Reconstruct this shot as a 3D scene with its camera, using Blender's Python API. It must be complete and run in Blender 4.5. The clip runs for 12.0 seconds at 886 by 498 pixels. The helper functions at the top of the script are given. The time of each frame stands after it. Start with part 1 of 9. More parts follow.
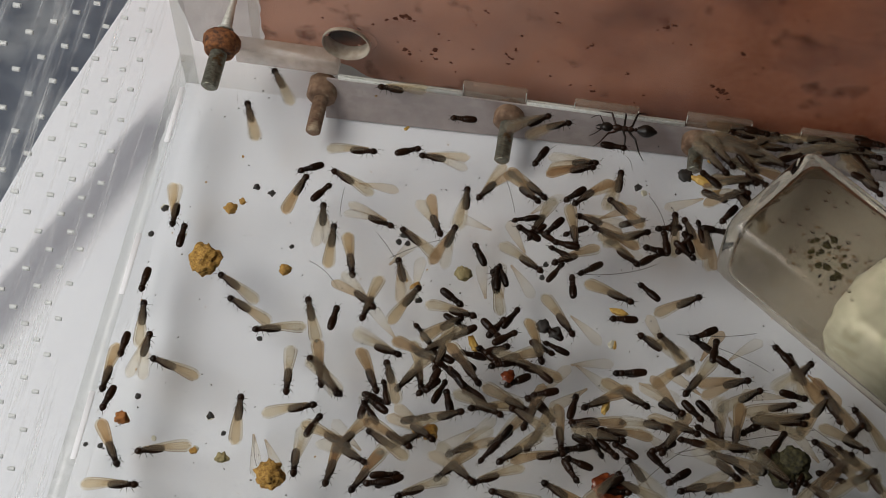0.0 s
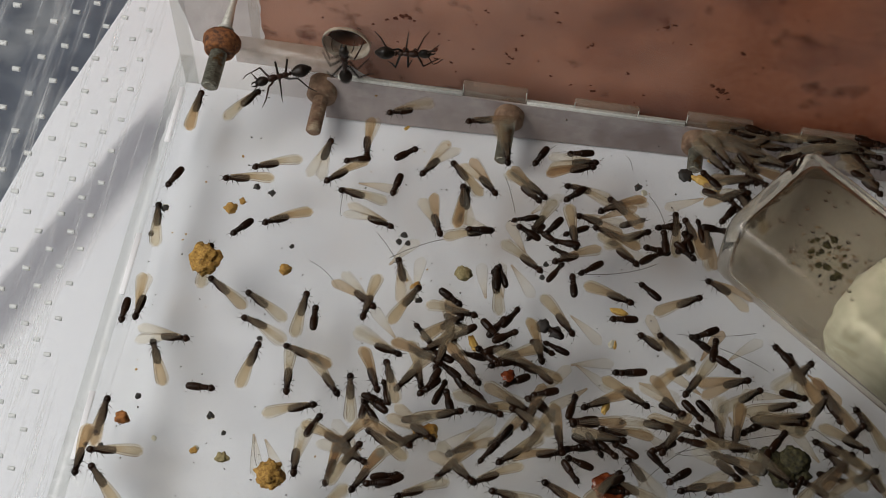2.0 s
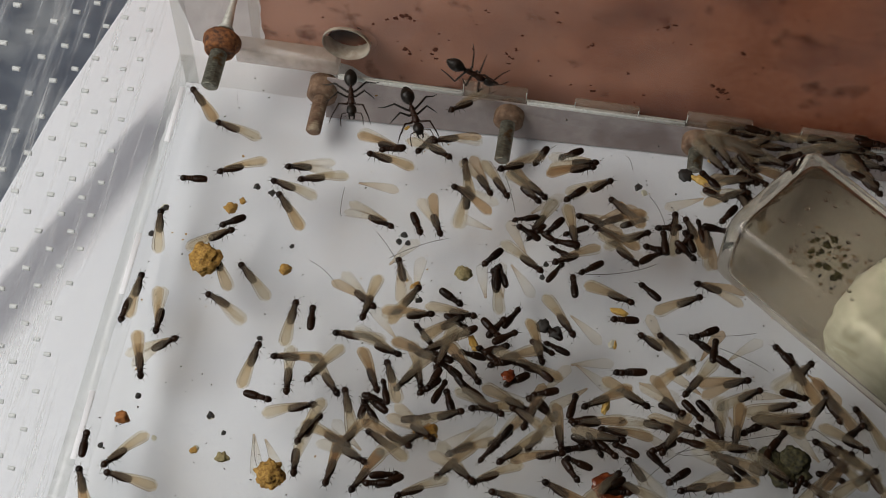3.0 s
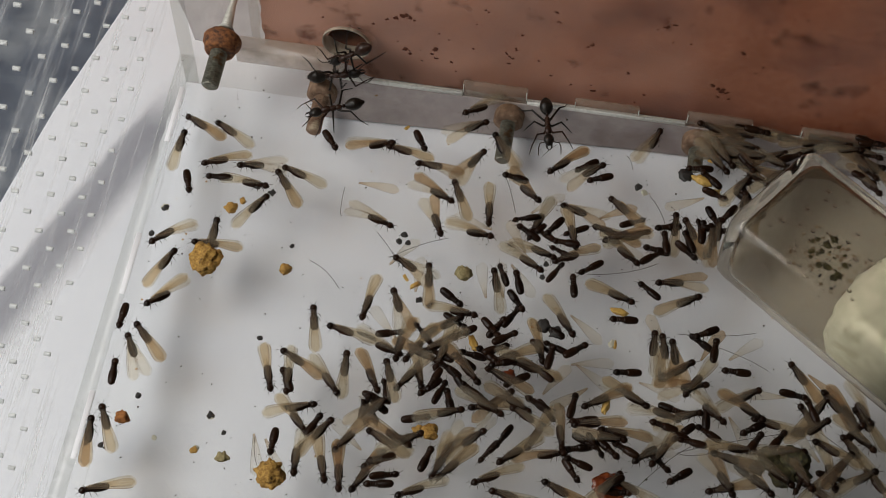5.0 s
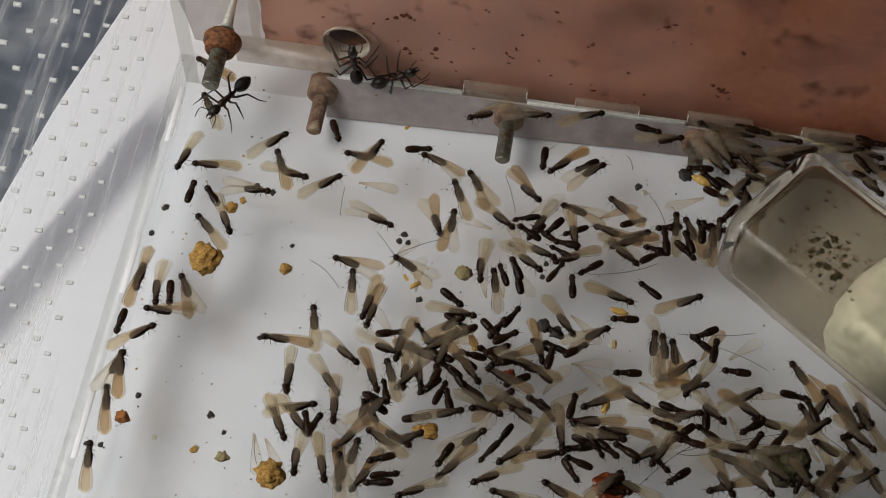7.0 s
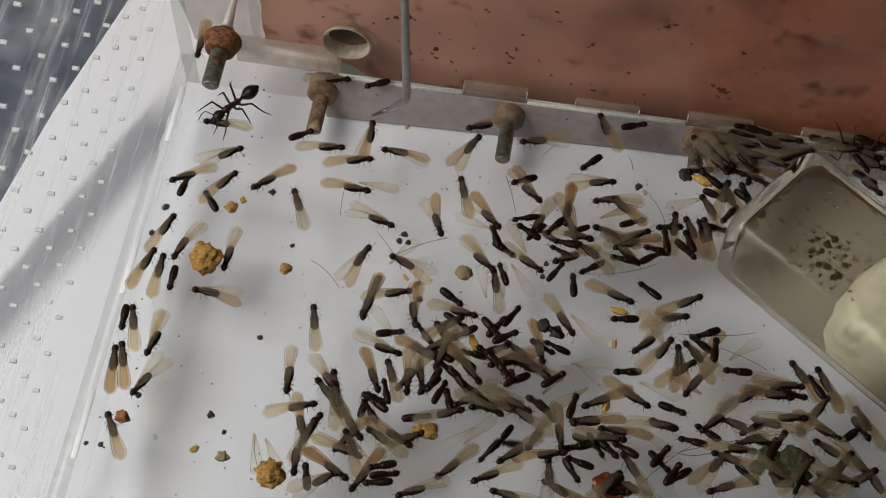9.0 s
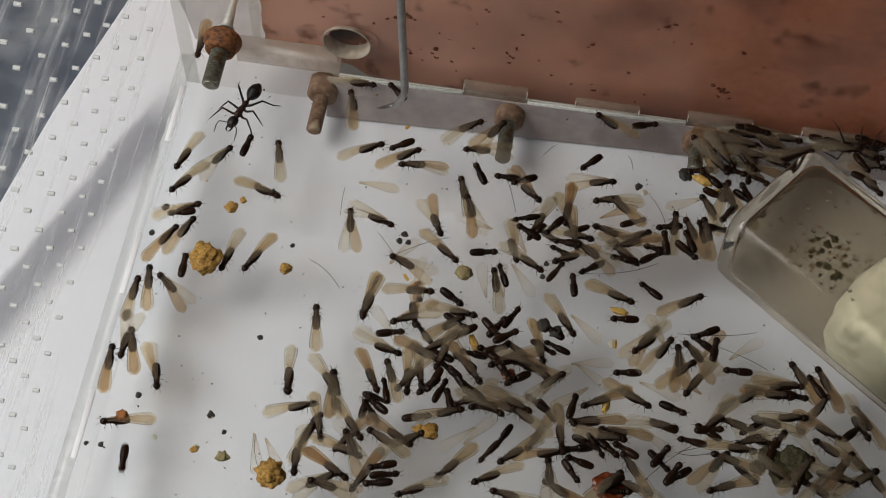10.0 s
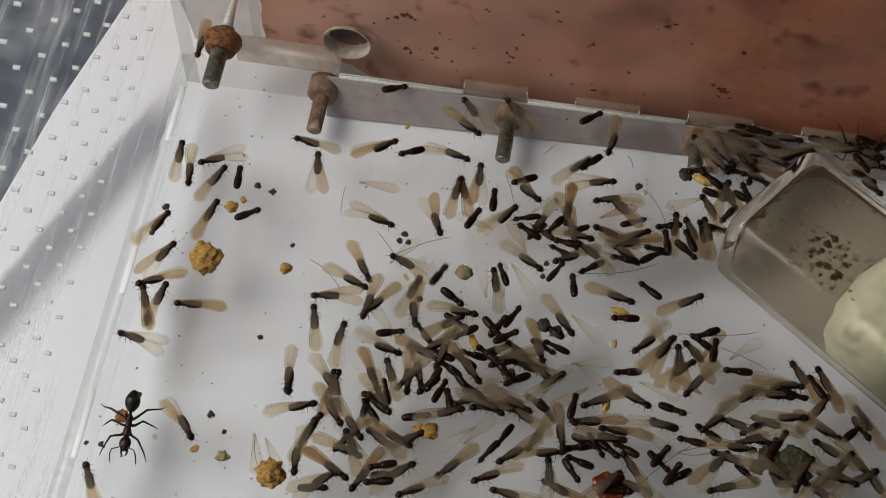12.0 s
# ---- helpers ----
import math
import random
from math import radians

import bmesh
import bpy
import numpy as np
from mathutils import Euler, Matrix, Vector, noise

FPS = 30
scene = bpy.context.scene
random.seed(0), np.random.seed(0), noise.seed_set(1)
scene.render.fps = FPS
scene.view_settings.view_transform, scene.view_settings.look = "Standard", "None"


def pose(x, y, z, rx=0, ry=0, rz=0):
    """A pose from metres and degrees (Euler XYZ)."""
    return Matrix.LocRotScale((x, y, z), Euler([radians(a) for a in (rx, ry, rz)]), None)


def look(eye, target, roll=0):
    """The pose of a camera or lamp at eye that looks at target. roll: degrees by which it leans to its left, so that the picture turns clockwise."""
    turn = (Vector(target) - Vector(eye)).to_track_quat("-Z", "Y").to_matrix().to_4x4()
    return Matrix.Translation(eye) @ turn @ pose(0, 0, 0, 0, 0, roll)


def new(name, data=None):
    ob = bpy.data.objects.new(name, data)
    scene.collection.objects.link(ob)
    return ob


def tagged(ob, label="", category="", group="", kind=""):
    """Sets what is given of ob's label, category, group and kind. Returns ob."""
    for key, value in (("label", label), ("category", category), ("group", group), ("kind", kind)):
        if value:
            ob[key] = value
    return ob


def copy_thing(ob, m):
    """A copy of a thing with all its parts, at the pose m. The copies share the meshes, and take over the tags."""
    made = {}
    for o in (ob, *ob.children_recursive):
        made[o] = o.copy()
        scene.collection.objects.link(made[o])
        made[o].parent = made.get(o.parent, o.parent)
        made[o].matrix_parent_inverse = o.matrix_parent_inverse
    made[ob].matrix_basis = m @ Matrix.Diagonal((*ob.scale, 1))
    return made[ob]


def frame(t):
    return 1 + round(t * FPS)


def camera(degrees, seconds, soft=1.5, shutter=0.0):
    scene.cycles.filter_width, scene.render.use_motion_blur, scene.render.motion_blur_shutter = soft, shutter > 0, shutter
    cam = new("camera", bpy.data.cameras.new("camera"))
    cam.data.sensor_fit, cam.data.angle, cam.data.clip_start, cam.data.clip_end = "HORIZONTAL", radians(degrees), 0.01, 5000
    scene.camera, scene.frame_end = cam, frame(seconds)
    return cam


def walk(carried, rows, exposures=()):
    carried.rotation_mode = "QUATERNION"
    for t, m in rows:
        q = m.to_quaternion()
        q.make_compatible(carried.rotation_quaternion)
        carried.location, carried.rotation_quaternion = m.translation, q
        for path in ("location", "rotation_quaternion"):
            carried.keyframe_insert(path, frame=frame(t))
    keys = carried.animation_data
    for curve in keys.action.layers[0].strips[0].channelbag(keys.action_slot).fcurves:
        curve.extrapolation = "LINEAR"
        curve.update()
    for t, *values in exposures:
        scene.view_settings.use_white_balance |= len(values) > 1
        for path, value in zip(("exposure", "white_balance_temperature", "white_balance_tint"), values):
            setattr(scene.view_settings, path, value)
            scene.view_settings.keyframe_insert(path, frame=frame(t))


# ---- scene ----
# All lengths below are in millimetres and turned into metres by MM.
MM = 0.001


# ---- camera ----
cam = camera(30, 12.0, soft=0.7, shutter=0.3)
walk(cam, [(0, look((0.07753855, -0.19121088, 0.26537524), (0.0561, -0.03624, 0.0), 1.35)),
           (12, look((0.07753855, -0.19121088, 0.26537524), (0.0560, -0.03652, 0.0), 1.35))],
     exposures=[(0, 0.0), (12, 0.0)])

# ---- world and light ----
world = bpy.data.worlds.new("world")
scene.world = world
world.use_nodes = True
wt = world.node_tree
sky = wt.nodes.new("ShaderNodeTexSky")
sky.sky_type, sky.sun_disc = "NISHITA", False
sky.sun_elevation, sky.sun_rotation = radians(50), radians(-60)
wt.links.new(sky.outputs[0], wt.nodes["Background"].inputs[0])
wt.nodes["Background"].inputs[1].default_value = 0.10

# unseen key lamp, added low on the left for shadow direction and falloff
PANEL = (-0.235, -0.10, 0.30)
key_lamp = bpy.data.lights.new("key_lamp", "AREA")
key_lamp.shape, key_lamp.size, key_lamp.size_y = "RECTANGLE", 0.30, 0.25
key_lamp.energy, key_lamp.color = 1.47, (1.0, 0.965, 0.908)
lamp_ob = new("key_lamp", key_lamp)
lamp_ob.matrix_world = pose(PANEL[0], PANEL[1], PANEL[2] - 0.012)

# unseen fill lamp, added to brighten the clay's front from the left
fill_lamp = bpy.data.lights.new("fill_lamp", "AREA")
fill_lamp.shape, fill_lamp.size, fill_lamp.size_y = "RECTANGLE", 1.2, 1.0
fill_lamp.energy, fill_lamp.color = 5.2, (0.93, 0.96, 1.0)
fill_ob = new("fill_lamp", fill_lamp)
fill_ob.matrix_world = look((-1.62, -0.55, 0.75), (0.0, 0.0, 0.1))


# ---- materials ----
def material(name):
    m = bpy.data.materials.new(name)
    m.use_nodes = True
    return m, m.node_tree.nodes, m.node_tree.links, m.node_tree.nodes["Principled BSDF"]


def ramp(nodes, stops):
    r = nodes.new("ShaderNodeValToRGB")
    while len(r.color_ramp.elements) < len(stops):
        r.color_ramp.elements.new(0.5)
    for e, (p, c) in zip(r.color_ramp.elements, stops):
        e.position, e.color = p, (*c, 1)
    return r


def surface(name, dark, light, rough=0.5, scale=800.0, bump=0.2, metal=0.0, spec=0.5, dirt=None, dirt_scale=120.0, dirt_at=(0.58, 0.7), vary=0.0, depth=0.0002):
    """A two-scale procedural surface: grain between two colours, stains on top, bump."""
    m, n, l, b = material(name)
    tc = n.new("ShaderNodeTexCoord")
    grain = n.new("ShaderNodeTexNoise")
    grain.inputs["Scale"].default_value, grain.inputs["Detail"].default_value = scale, 6
    l.new(tc.outputs["Object"], grain.inputs["Vector"])
    r = ramp(n, [(0.3, dark), (0.7, light)])
    l.new(grain.outputs[0], r.inputs[0])
    colour = r.outputs[0]
    if dirt:
        big = n.new("ShaderNodeTexNoise")
        big.inputs["Scale"].default_value, big.inputs["Detail"].default_value = dirt_scale, 5
        l.new(tc.outputs["Object"], big.inputs["Vector"])
        r2 = ramp(n, [(dirt_at[0], (0, 0, 0)), (dirt_at[1], (1, 1, 1))])
        l.new(big.outputs[0], r2.inputs[0])
        mix = n.new("ShaderNodeMixRGB")
        l.new(r2.outputs[0], mix.inputs[0])
        l.new(colour, mix.inputs[1])
        mix.inputs[2].default_value = (*dirt, 1)
        colour = mix.outputs[0]
    if vary:
        info = n.new("ShaderNodeObjectInfo")
        hsv = n.new("ShaderNodeHueSaturation")
        mr = n.new("ShaderNodeMapRange")
        mr.inputs[3].default_value, mr.inputs[4].default_value = 1 - vary, 1 + vary
        l.new(info.outputs["Random"], mr.inputs[0])
        l.new(mr.outputs[0], hsv.inputs["Value"])
        l.new(colour, hsv.inputs["Color"])
        colour = hsv.outputs[0]
    l.new(colour, b.inputs["Base Color"])
    b.inputs["Roughness"].default_value, b.inputs["Metallic"].default_value = rough, metal
    b.inputs["Specular IOR Level"].default_value = spec
    if bump:
        bp = n.new("ShaderNodeBump")
        bp.inputs["Strength"].default_value, bp.inputs["Distance"].default_value = bump, depth
        l.new(grain.outputs[0], bp.inputs["Height"])
        l.new(bp.outputs[0], b.inputs["Normal"])
    return m


def clear(name, colour, rough, ior):
    """Solid clear glass."""
    m, n, l, b = material(name)
    b.inputs["Base Color"].default_value = (*colour, 1)
    b.inputs["Transmission Weight"].default_value, b.inputs["IOR"].default_value = 1.0, ior
    b.inputs["Roughness"].default_value = rough
    return m


def wing_material():
    """A smoky amber membrane that lets most light through, with darker lengthwise veins."""
    m, n, l, b = material("wing_membrane")
    out = n["Material Output"]
    tc = n.new("ShaderNodeTexCoord")
    mp = n.new("ShaderNodeMapping")
    mp.inputs["Scale"].default_value = (90, 2100, 0)
    ns = n.new("ShaderNodeTexNoise")
    ns.inputs["Scale"].default_value, ns.inputs["Detail"].default_value = 1.0, 3
    l.new(tc.outputs["Object"], mp.inputs[0])
    l.new(mp.outputs[0], ns.inputs["Vector"])
    tint = ramp(n, [(0.34, (0.958, 0.944, 0.912)), (0.52, (0.992, 0.985, 0.969))])
    l.new(ns.outputs[0], tint.inputs[0])
    sep = n.new("ShaderNodeSeparateXYZ")
    l.new(tc.outputs["Object"], sep.inputs[0])
    along = n.new("ShaderNodeMapRange")
    along.inputs[1].default_value, along.inputs[2].default_value = 0.0, -7.5 * MM
    l.new(sep.outputs[0], along.inputs[0])
    root = ramp(n, [(0.0, (0.74, 0.60, 0.44)), (0.3, (0.94, 0.89, 0.81)), (0.7, (1.0, 0.99, 0.97))])
    l.new(along.outputs[0], root.inputs[0])
    see = n.new("ShaderNodeBsdfTransparent")
    info = n.new("ShaderNodeObjectInfo")
    smoke = ramp(n, [(0.0, (1.0, 1.0, 1.0)), (0.6, (0.988, 0.972, 0.94)), (0.85, (0.92, 0.835, 0.71)), (1.0, (0.72, 0.55, 0.39))])
    l.new(info.outputs["Random"], smoke.inputs[0])
    both = n.new("ShaderNodeMixRGB")
    both.blend_type = "MULTIPLY"
    both.inputs[0].default_value = 1.0
    l.new(tint.outputs[0], both.inputs[1])
    l.new(smoke.outputs[0], both.inputs[2])
    whole = n.new("ShaderNodeMixRGB")
    whole.blend_type = "MULTIPLY"
    whole.inputs[0].default_value = 1.0
    l.new(both.outputs[0], whole.inputs[1])
    l.new(root.outputs[0], whole.inputs[2])
    l.new(whole.outputs[0], see.inputs[0])
    film = ramp(n, [(0.35, (0.72, 0.67, 0.56)), (0.6, (0.87, 0.84, 0.75))])
    l.new(ns.outputs[0], film.inputs[0])
    l.new(film.outputs[0], b.inputs["Base Color"])
    b.inputs["Roughness"].default_value = 0.38
    lit, milk, mix = n.new("ShaderNodeBsdfTranslucent"), n.new("ShaderNodeMixShader"), n.new("ShaderNodeMixShader")
    l.new(film.outputs[0], lit.inputs[0])
    milk.inputs[0].default_value, mix.inputs[0].default_value = 0.5, 0.095
    l.new(b.outputs[0], milk.inputs[1])
    l.new(lit.outputs[0], milk.inputs[2])
    l.new(see.outputs[0], mix.inputs[1])
    l.new(milk.outputs[0], mix.inputs[2])
    l.new(mix.outputs[0], out.inputs["Surface"])
    return m


def thin_sheet(name, tint, gloss, rough=0.1, scratch=0.0, fine=(300, 480, 70), broad=(38, 38, 38)):
    """Clear sheet that lets the view straight through, with a faint gloss and pale vertical scratches."""
    m, n, l, b = material(name)
    see, shine, mix = n.new("ShaderNodeBsdfTransparent"), n.new("ShaderNodeBsdfGlossy"), n.new("ShaderNodeMixShader")
    see.inputs[0].default_value = (*tint, 1)
    shine.inputs["Roughness"].default_value = rough
    mix.inputs[0].default_value = gloss
    l.new(see.outputs[0], mix.inputs[1])
    l.new(shine.outputs[0], mix.inputs[2])
    last = mix
    if scratch:
        tc = n.new("ShaderNodeTexCoord")
        mp = n.new("ShaderNodeMapping")
        mp.inputs["Scale"].default_value = fine
        mp.inputs["Rotation"].default_value = (radians(-9), 0, 0)
        ns = n.new("ShaderNodeTexNoise")
        ns.inputs["Scale"].default_value, ns.inputs["Detail"].default_value = 1.0, 5
        mp2 = n.new("ShaderNodeMapping")
        mp2.inputs["Scale"].default_value = broad
        mp2.inputs["Rotation"].default_value = (radians(-9), 0, 0)
        patch = n.new("ShaderNodeTexNoise")
        patch.inputs["Scale"].default_value, patch.inputs["Detail"].default_value = 1.0, 3
        l.new(tc.outputs["Object"], mp.inputs[0])
        l.new(mp.outputs[0], ns.inputs["Vector"])
        l.new(tc.outputs["Object"], mp2.inputs[0])
        l.new(mp2.outputs[0], patch.inputs["Vector"])
        r = ramp(n, [(0.42, (0.18 * scratch,) * 3), (0.66, (scratch,) * 3)])
        r2 = ramp(n, [(0.54, (0.02,) * 3), (0.68, (1, 1, 1))])
        l.new(ns.outputs[0], r.inputs[0])
        l.new(patch.outputs[0], r2.inputs[0])
        mul = n.new("ShaderNodeMath")
        mul.operation = "MULTIPLY"
        l.new(r.outputs[0], mul.inputs[0])
        l.new(r2.outputs[0], mul.inputs[1])
        last = n.new("ShaderNodeMixShader")
        b.inputs["Base Color"].default_value, b.inputs["Roughness"].default_value = (0.86, 0.87, 0.86, 1), 0.4
        l.new(mul.outputs[0], last.inputs[0])
        l.new(mix.outputs[0], last.inputs[1])
        through_light, pair_up = n.new("ShaderNodeBsdfTranslucent"), n.new("ShaderNodeMixShader")
        through_light.inputs[0].default_value = (0.88, 0.89, 0.88, 1)
        pair_up.inputs[0].default_value = 0.65
        l.new(b.outputs[0], pair_up.inputs[1])
        l.new(through_light.outputs[0], pair_up.inputs[2])
        l.new(pair_up.outputs[0], last.inputs[2])
    l.new(last.outputs[0], n["Material Output"].inputs["Surface"])
    return m


def half_clear(name, colour, cover):
    """Frosted acrylic that scatters part of the light and lets the rest straight through."""
    m, n, l, b = material(name)
    see, lit, milk, mix = n.new("ShaderNodeBsdfTransparent"), n.new("ShaderNodeBsdfTranslucent"), n.new("ShaderNodeMixShader"), n.new("ShaderNodeMixShader")
    b.inputs["Base Color"].default_value, b.inputs["Roughness"].default_value = (*colour, 1), 0.35
    lit.inputs[0].default_value = (*colour, 1)
    tc, ns = n.new("ShaderNodeTexCoord"), n.new("ShaderNodeTexNoise")
    ns.inputs["Scale"].default_value, ns.inputs["Detail"].default_value = 420, 4
    l.new(tc.outputs["Object"], ns.inputs["Vector"])
    r = ramp(n, [(0.3, (cover * 0.85,) * 3), (0.7, (min(1.0, cover * 1.15),) * 3)])
    l.new(ns.outputs[0], r.inputs[0])
    milk.inputs[0].default_value = 0.4
    l.new(b.outputs[0], milk.inputs[1])
    l.new(lit.outputs[0], milk.inputs[2])
    l.new(r.outputs[0], mix.inputs[0])
    l.new(see.outputs[0], mix.inputs[1])
    l.new(milk.outputs[0], mix.inputs[2])
    l.new(mix.outputs[0], n["Material Output"].inputs["Surface"])
    return m


def shadow_band_sheet():
    """White sheet with a soft-edged grey band painted along it to stand for a shadow."""
    m = surface("shadow_band_sheet", (0.74, 0.75, 0.79), (0.80, 0.81, 0.85), 0.65, 700, 0.05, spec=0.2)
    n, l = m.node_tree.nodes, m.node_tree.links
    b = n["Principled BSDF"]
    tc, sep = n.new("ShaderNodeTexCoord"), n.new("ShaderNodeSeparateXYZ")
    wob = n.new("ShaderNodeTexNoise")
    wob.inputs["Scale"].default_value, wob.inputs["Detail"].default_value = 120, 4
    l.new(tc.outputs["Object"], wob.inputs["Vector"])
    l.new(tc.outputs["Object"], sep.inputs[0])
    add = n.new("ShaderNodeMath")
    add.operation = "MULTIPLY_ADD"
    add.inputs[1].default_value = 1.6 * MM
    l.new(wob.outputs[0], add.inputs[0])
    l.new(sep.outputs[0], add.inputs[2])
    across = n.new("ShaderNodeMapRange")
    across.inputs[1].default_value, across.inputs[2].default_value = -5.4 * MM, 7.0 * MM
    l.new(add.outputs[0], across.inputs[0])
    shade_tone = ramp(n, [(0.04, (1, 1, 1)), (0.16, (0.50, 0.50, 0.525)), (0.40, (0.40, 0.40, 0.425)), (0.62, (0.44, 0.44, 0.465)), (0.96, (1, 1, 1))])
    l.new(across.outputs[0], shade_tone.inputs[0])
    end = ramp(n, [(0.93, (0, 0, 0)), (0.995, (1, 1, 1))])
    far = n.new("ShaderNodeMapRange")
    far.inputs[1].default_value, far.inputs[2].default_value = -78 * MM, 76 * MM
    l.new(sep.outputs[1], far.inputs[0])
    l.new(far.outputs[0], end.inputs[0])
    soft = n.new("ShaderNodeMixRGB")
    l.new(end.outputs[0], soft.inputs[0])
    l.new(shade_tone.outputs[0], soft.inputs[1])
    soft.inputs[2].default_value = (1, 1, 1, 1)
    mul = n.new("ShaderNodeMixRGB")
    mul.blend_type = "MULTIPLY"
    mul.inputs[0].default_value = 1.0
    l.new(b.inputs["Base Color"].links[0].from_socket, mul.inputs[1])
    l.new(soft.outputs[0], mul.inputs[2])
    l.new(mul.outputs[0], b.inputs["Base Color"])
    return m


def clay_material():
    """Red clay, dark in blotches, painted paler pink towards its left end for brighter light and haze."""
    m = surface("red_clay", (0.49, 0.162, 0.082), (0.60, 0.230, 0.125), 0.75, 700, 0.10, spec=0.2, dirt=(0.24, 0.072, 0.045), dirt_scale=55, dirt_at=(0.46, 0.68))
    n, l = m.node_tree.nodes, m.node_tree.links
    b = n["Principled BSDF"]
    tc, sep = n.new("ShaderNodeTexCoord"), n.new("ShaderNodeSeparateXYZ")
    l.new(tc.outputs["Object"], sep.inputs[0])
    cloud = n.new("ShaderNodeTexNoise")
    cloud.inputs["Scale"].default_value, cloud.inputs["Detail"].default_value = 42, 6
    l.new(tc.outputs["Object"], cloud.inputs["Vector"])
    add = n.new("ShaderNodeMath")
    add.operation = "MULTIPLY_ADD"
    add.inputs[1].default_value = 110 * MM
    l.new(cloud.outputs[0], add.inputs[0])
    l.new(sep.outputs[0], add.inputs[2])
    # light falloff and the wall's haze, painted as a pale pink gradient
    lit_end = n.new("ShaderNodeMapRange")
    lit_end.inputs[1].default_value, lit_end.inputs[2].default_value = 185 * MM, 92 * MM
    lit_end.inputs[3].default_value, lit_end.inputs[4].default_value = 0.0, 0.72
    l.new(add.outputs[0], lit_end.inputs[0])
    mix = n.new("ShaderNodeMixRGB")
    l.new(lit_end.outputs[0], mix.inputs[0])
    l.new(b.inputs["Base Color"].links[0].from_socket, mix.inputs[1])
    mix.inputs[2].default_value = (0.74, 0.425, 0.315, 1)
    spots = n.new("ShaderNodeTexNoise")
    spots.inputs["Scale"].default_value, spots.inputs["Detail"].default_value = 150, 7
    l.new(tc.outputs["Object"], spots.inputs["Vector"])
    where = ramp(n, [(0.60, (0, 0, 0)), (0.72, (0.85, 0.85, 0.85))])
    l.new(spots.outputs[0], where.inputs[0])
    soil = n.new("ShaderNodeMixRGB")
    l.new(where.outputs[0], soil.inputs[0])
    l.new(mix.outputs[0], soil.inputs[1])
    soil.inputs[2].default_value = (0.17, 0.055, 0.030, 1)
    l.new(soil.outputs[0], b.inputs["Base Color"])
    return m


ACRYLIC = thin_sheet("clear_acrylic", (0.985, 0.985, 0.98), 0.02, 0.05)
HAZY = thin_sheet("hazy_acrylic", (0.975, 0.97, 0.96), 0.035, 0.35)
WALL_ACRYLIC = thin_sheet("scratched_acrylic", (0.99, 0.99, 0.99), 0.02, 0.15, scratch=0.55, fine=(300, 130, 1300), broad=(60, 16, 125))
FROST = surface("frosted_acrylic", (0.60, 0.61, 0.56), (0.82, 0.82, 0.78), 0.35, 1500, 0.3)
GLUE = thin_sheet("frosted_glue", (0.975, 0.965, 0.94), 0.12, 0.25, scratch=2.2)
FOOT = thin_sheet("grey_green_edge", (0.955, 0.958, 0.945), 0.05, 0.3, scratch=0.2)
# pinkish grey painted for the band of shade under the back wall
SHADE_SLAB = surface("pink_grey_shade", (0.33, 0.285, 0.28), (0.42, 0.37, 0.355), 0.5, 500, 0.1, dirt=(0.25, 0.20, 0.19), dirt_scale=60)
EDGE = thin_sheet("clear_end_grain", (0.93, 0.932, 0.918), 0.05, 0.25, scratch=0.3)
VENT = half_clear("frosted_bore", (0.90, 0.91, 0.90), 0.62)
TAB = surface("cream_joint", (0.34, 0.285, 0.22), (0.52, 0.46, 0.37), 0.45, 700, 0.3, dirt=(0.22, 0.14, 0.09), dirt_scale=260, dirt_at=(0.55, 0.72))
RAIL = half_clear("cloudy_cream_acrylic", (0.74, 0.645, 0.555), 0.46)
JOINT = half_clear("cream_acrylic", (0.58, 0.47, 0.37), 0.36)
GLASS = clear("vial_glass", (0.69, 0.645, 0.555), 0.02, 1.11)
GLASS.node_tree.nodes["Principled BSDF"].inputs["Coat Weight"].default_value = 0.45
PAPER = surface("white_paper", (0.77, 0.79, 0.84), (0.83, 0.85, 0.89), 0.7, 900, 0.05, spec=0.2, dirt=(0.74, 0.76, 0.815), dirt_scale=9)
# near-white colour that paints the highlights of the side wall's tabs
BRIGHT_TAB = surface("bright_tab", (0.84, 0.84, 0.87), (0.89, 0.89, 0.92), 0.6, 900, 0.05)
SHADOW_BAND = shadow_band_sheet()
TABLE = surface("slate_tabletop", (0.065, 0.078, 0.105), (0.125, 0.145, 0.18), 0.4, 160, 0.1, dirt=(0.26, 0.28, 0.30), dirt_scale=70, dirt_at=(0.5, 0.72))
CLAY = clay_material()
# dark brown soil, its colour also carrying the shade inside the tunnel
TUNNEL_DARK = surface("tunnel_dark_clay", (0.10, 0.036, 0.020), (0.19, 0.072, 0.04), 0.8, 900, 0.5, spec=0.1)
FILLER = surface("pale_filler", (0.82, 0.80, 0.78), (0.88, 0.86, 0.84), 0.7, 300, 0.2, dirt=(0.70, 0.65, 0.60), dirt_scale=70)
RUST = surface("rusty_steel", (0.075, 0.026, 0.010), (0.30, 0.115, 0.035), 0.8, 1500, 0.7, dirt=(0.05, 0.02, 0.01), dirt_scale=600)
NUT = surface("faded_rust", (0.12, 0.065, 0.038), (0.28, 0.18, 0.115), 0.8, 900, 0.6, dirt=(0.40, 0.32, 0.22), dirt_scale=300)
STEEL = surface("dull_zinc_steel", (0.13, 0.125, 0.095), (0.29, 0.28, 0.225), 0.42, 1500, 0.3, metal=0.7, dirt=(0.16, 0.09, 0.04), dirt_scale=500)
# steel painted pale for the haze of the wall in front of it
HAZED_STEEL = surface("hazed_steel", (0.42, 0.42, 0.38), (0.62, 0.62, 0.57), 0.5, 1500, 0.3, metal=0.2)
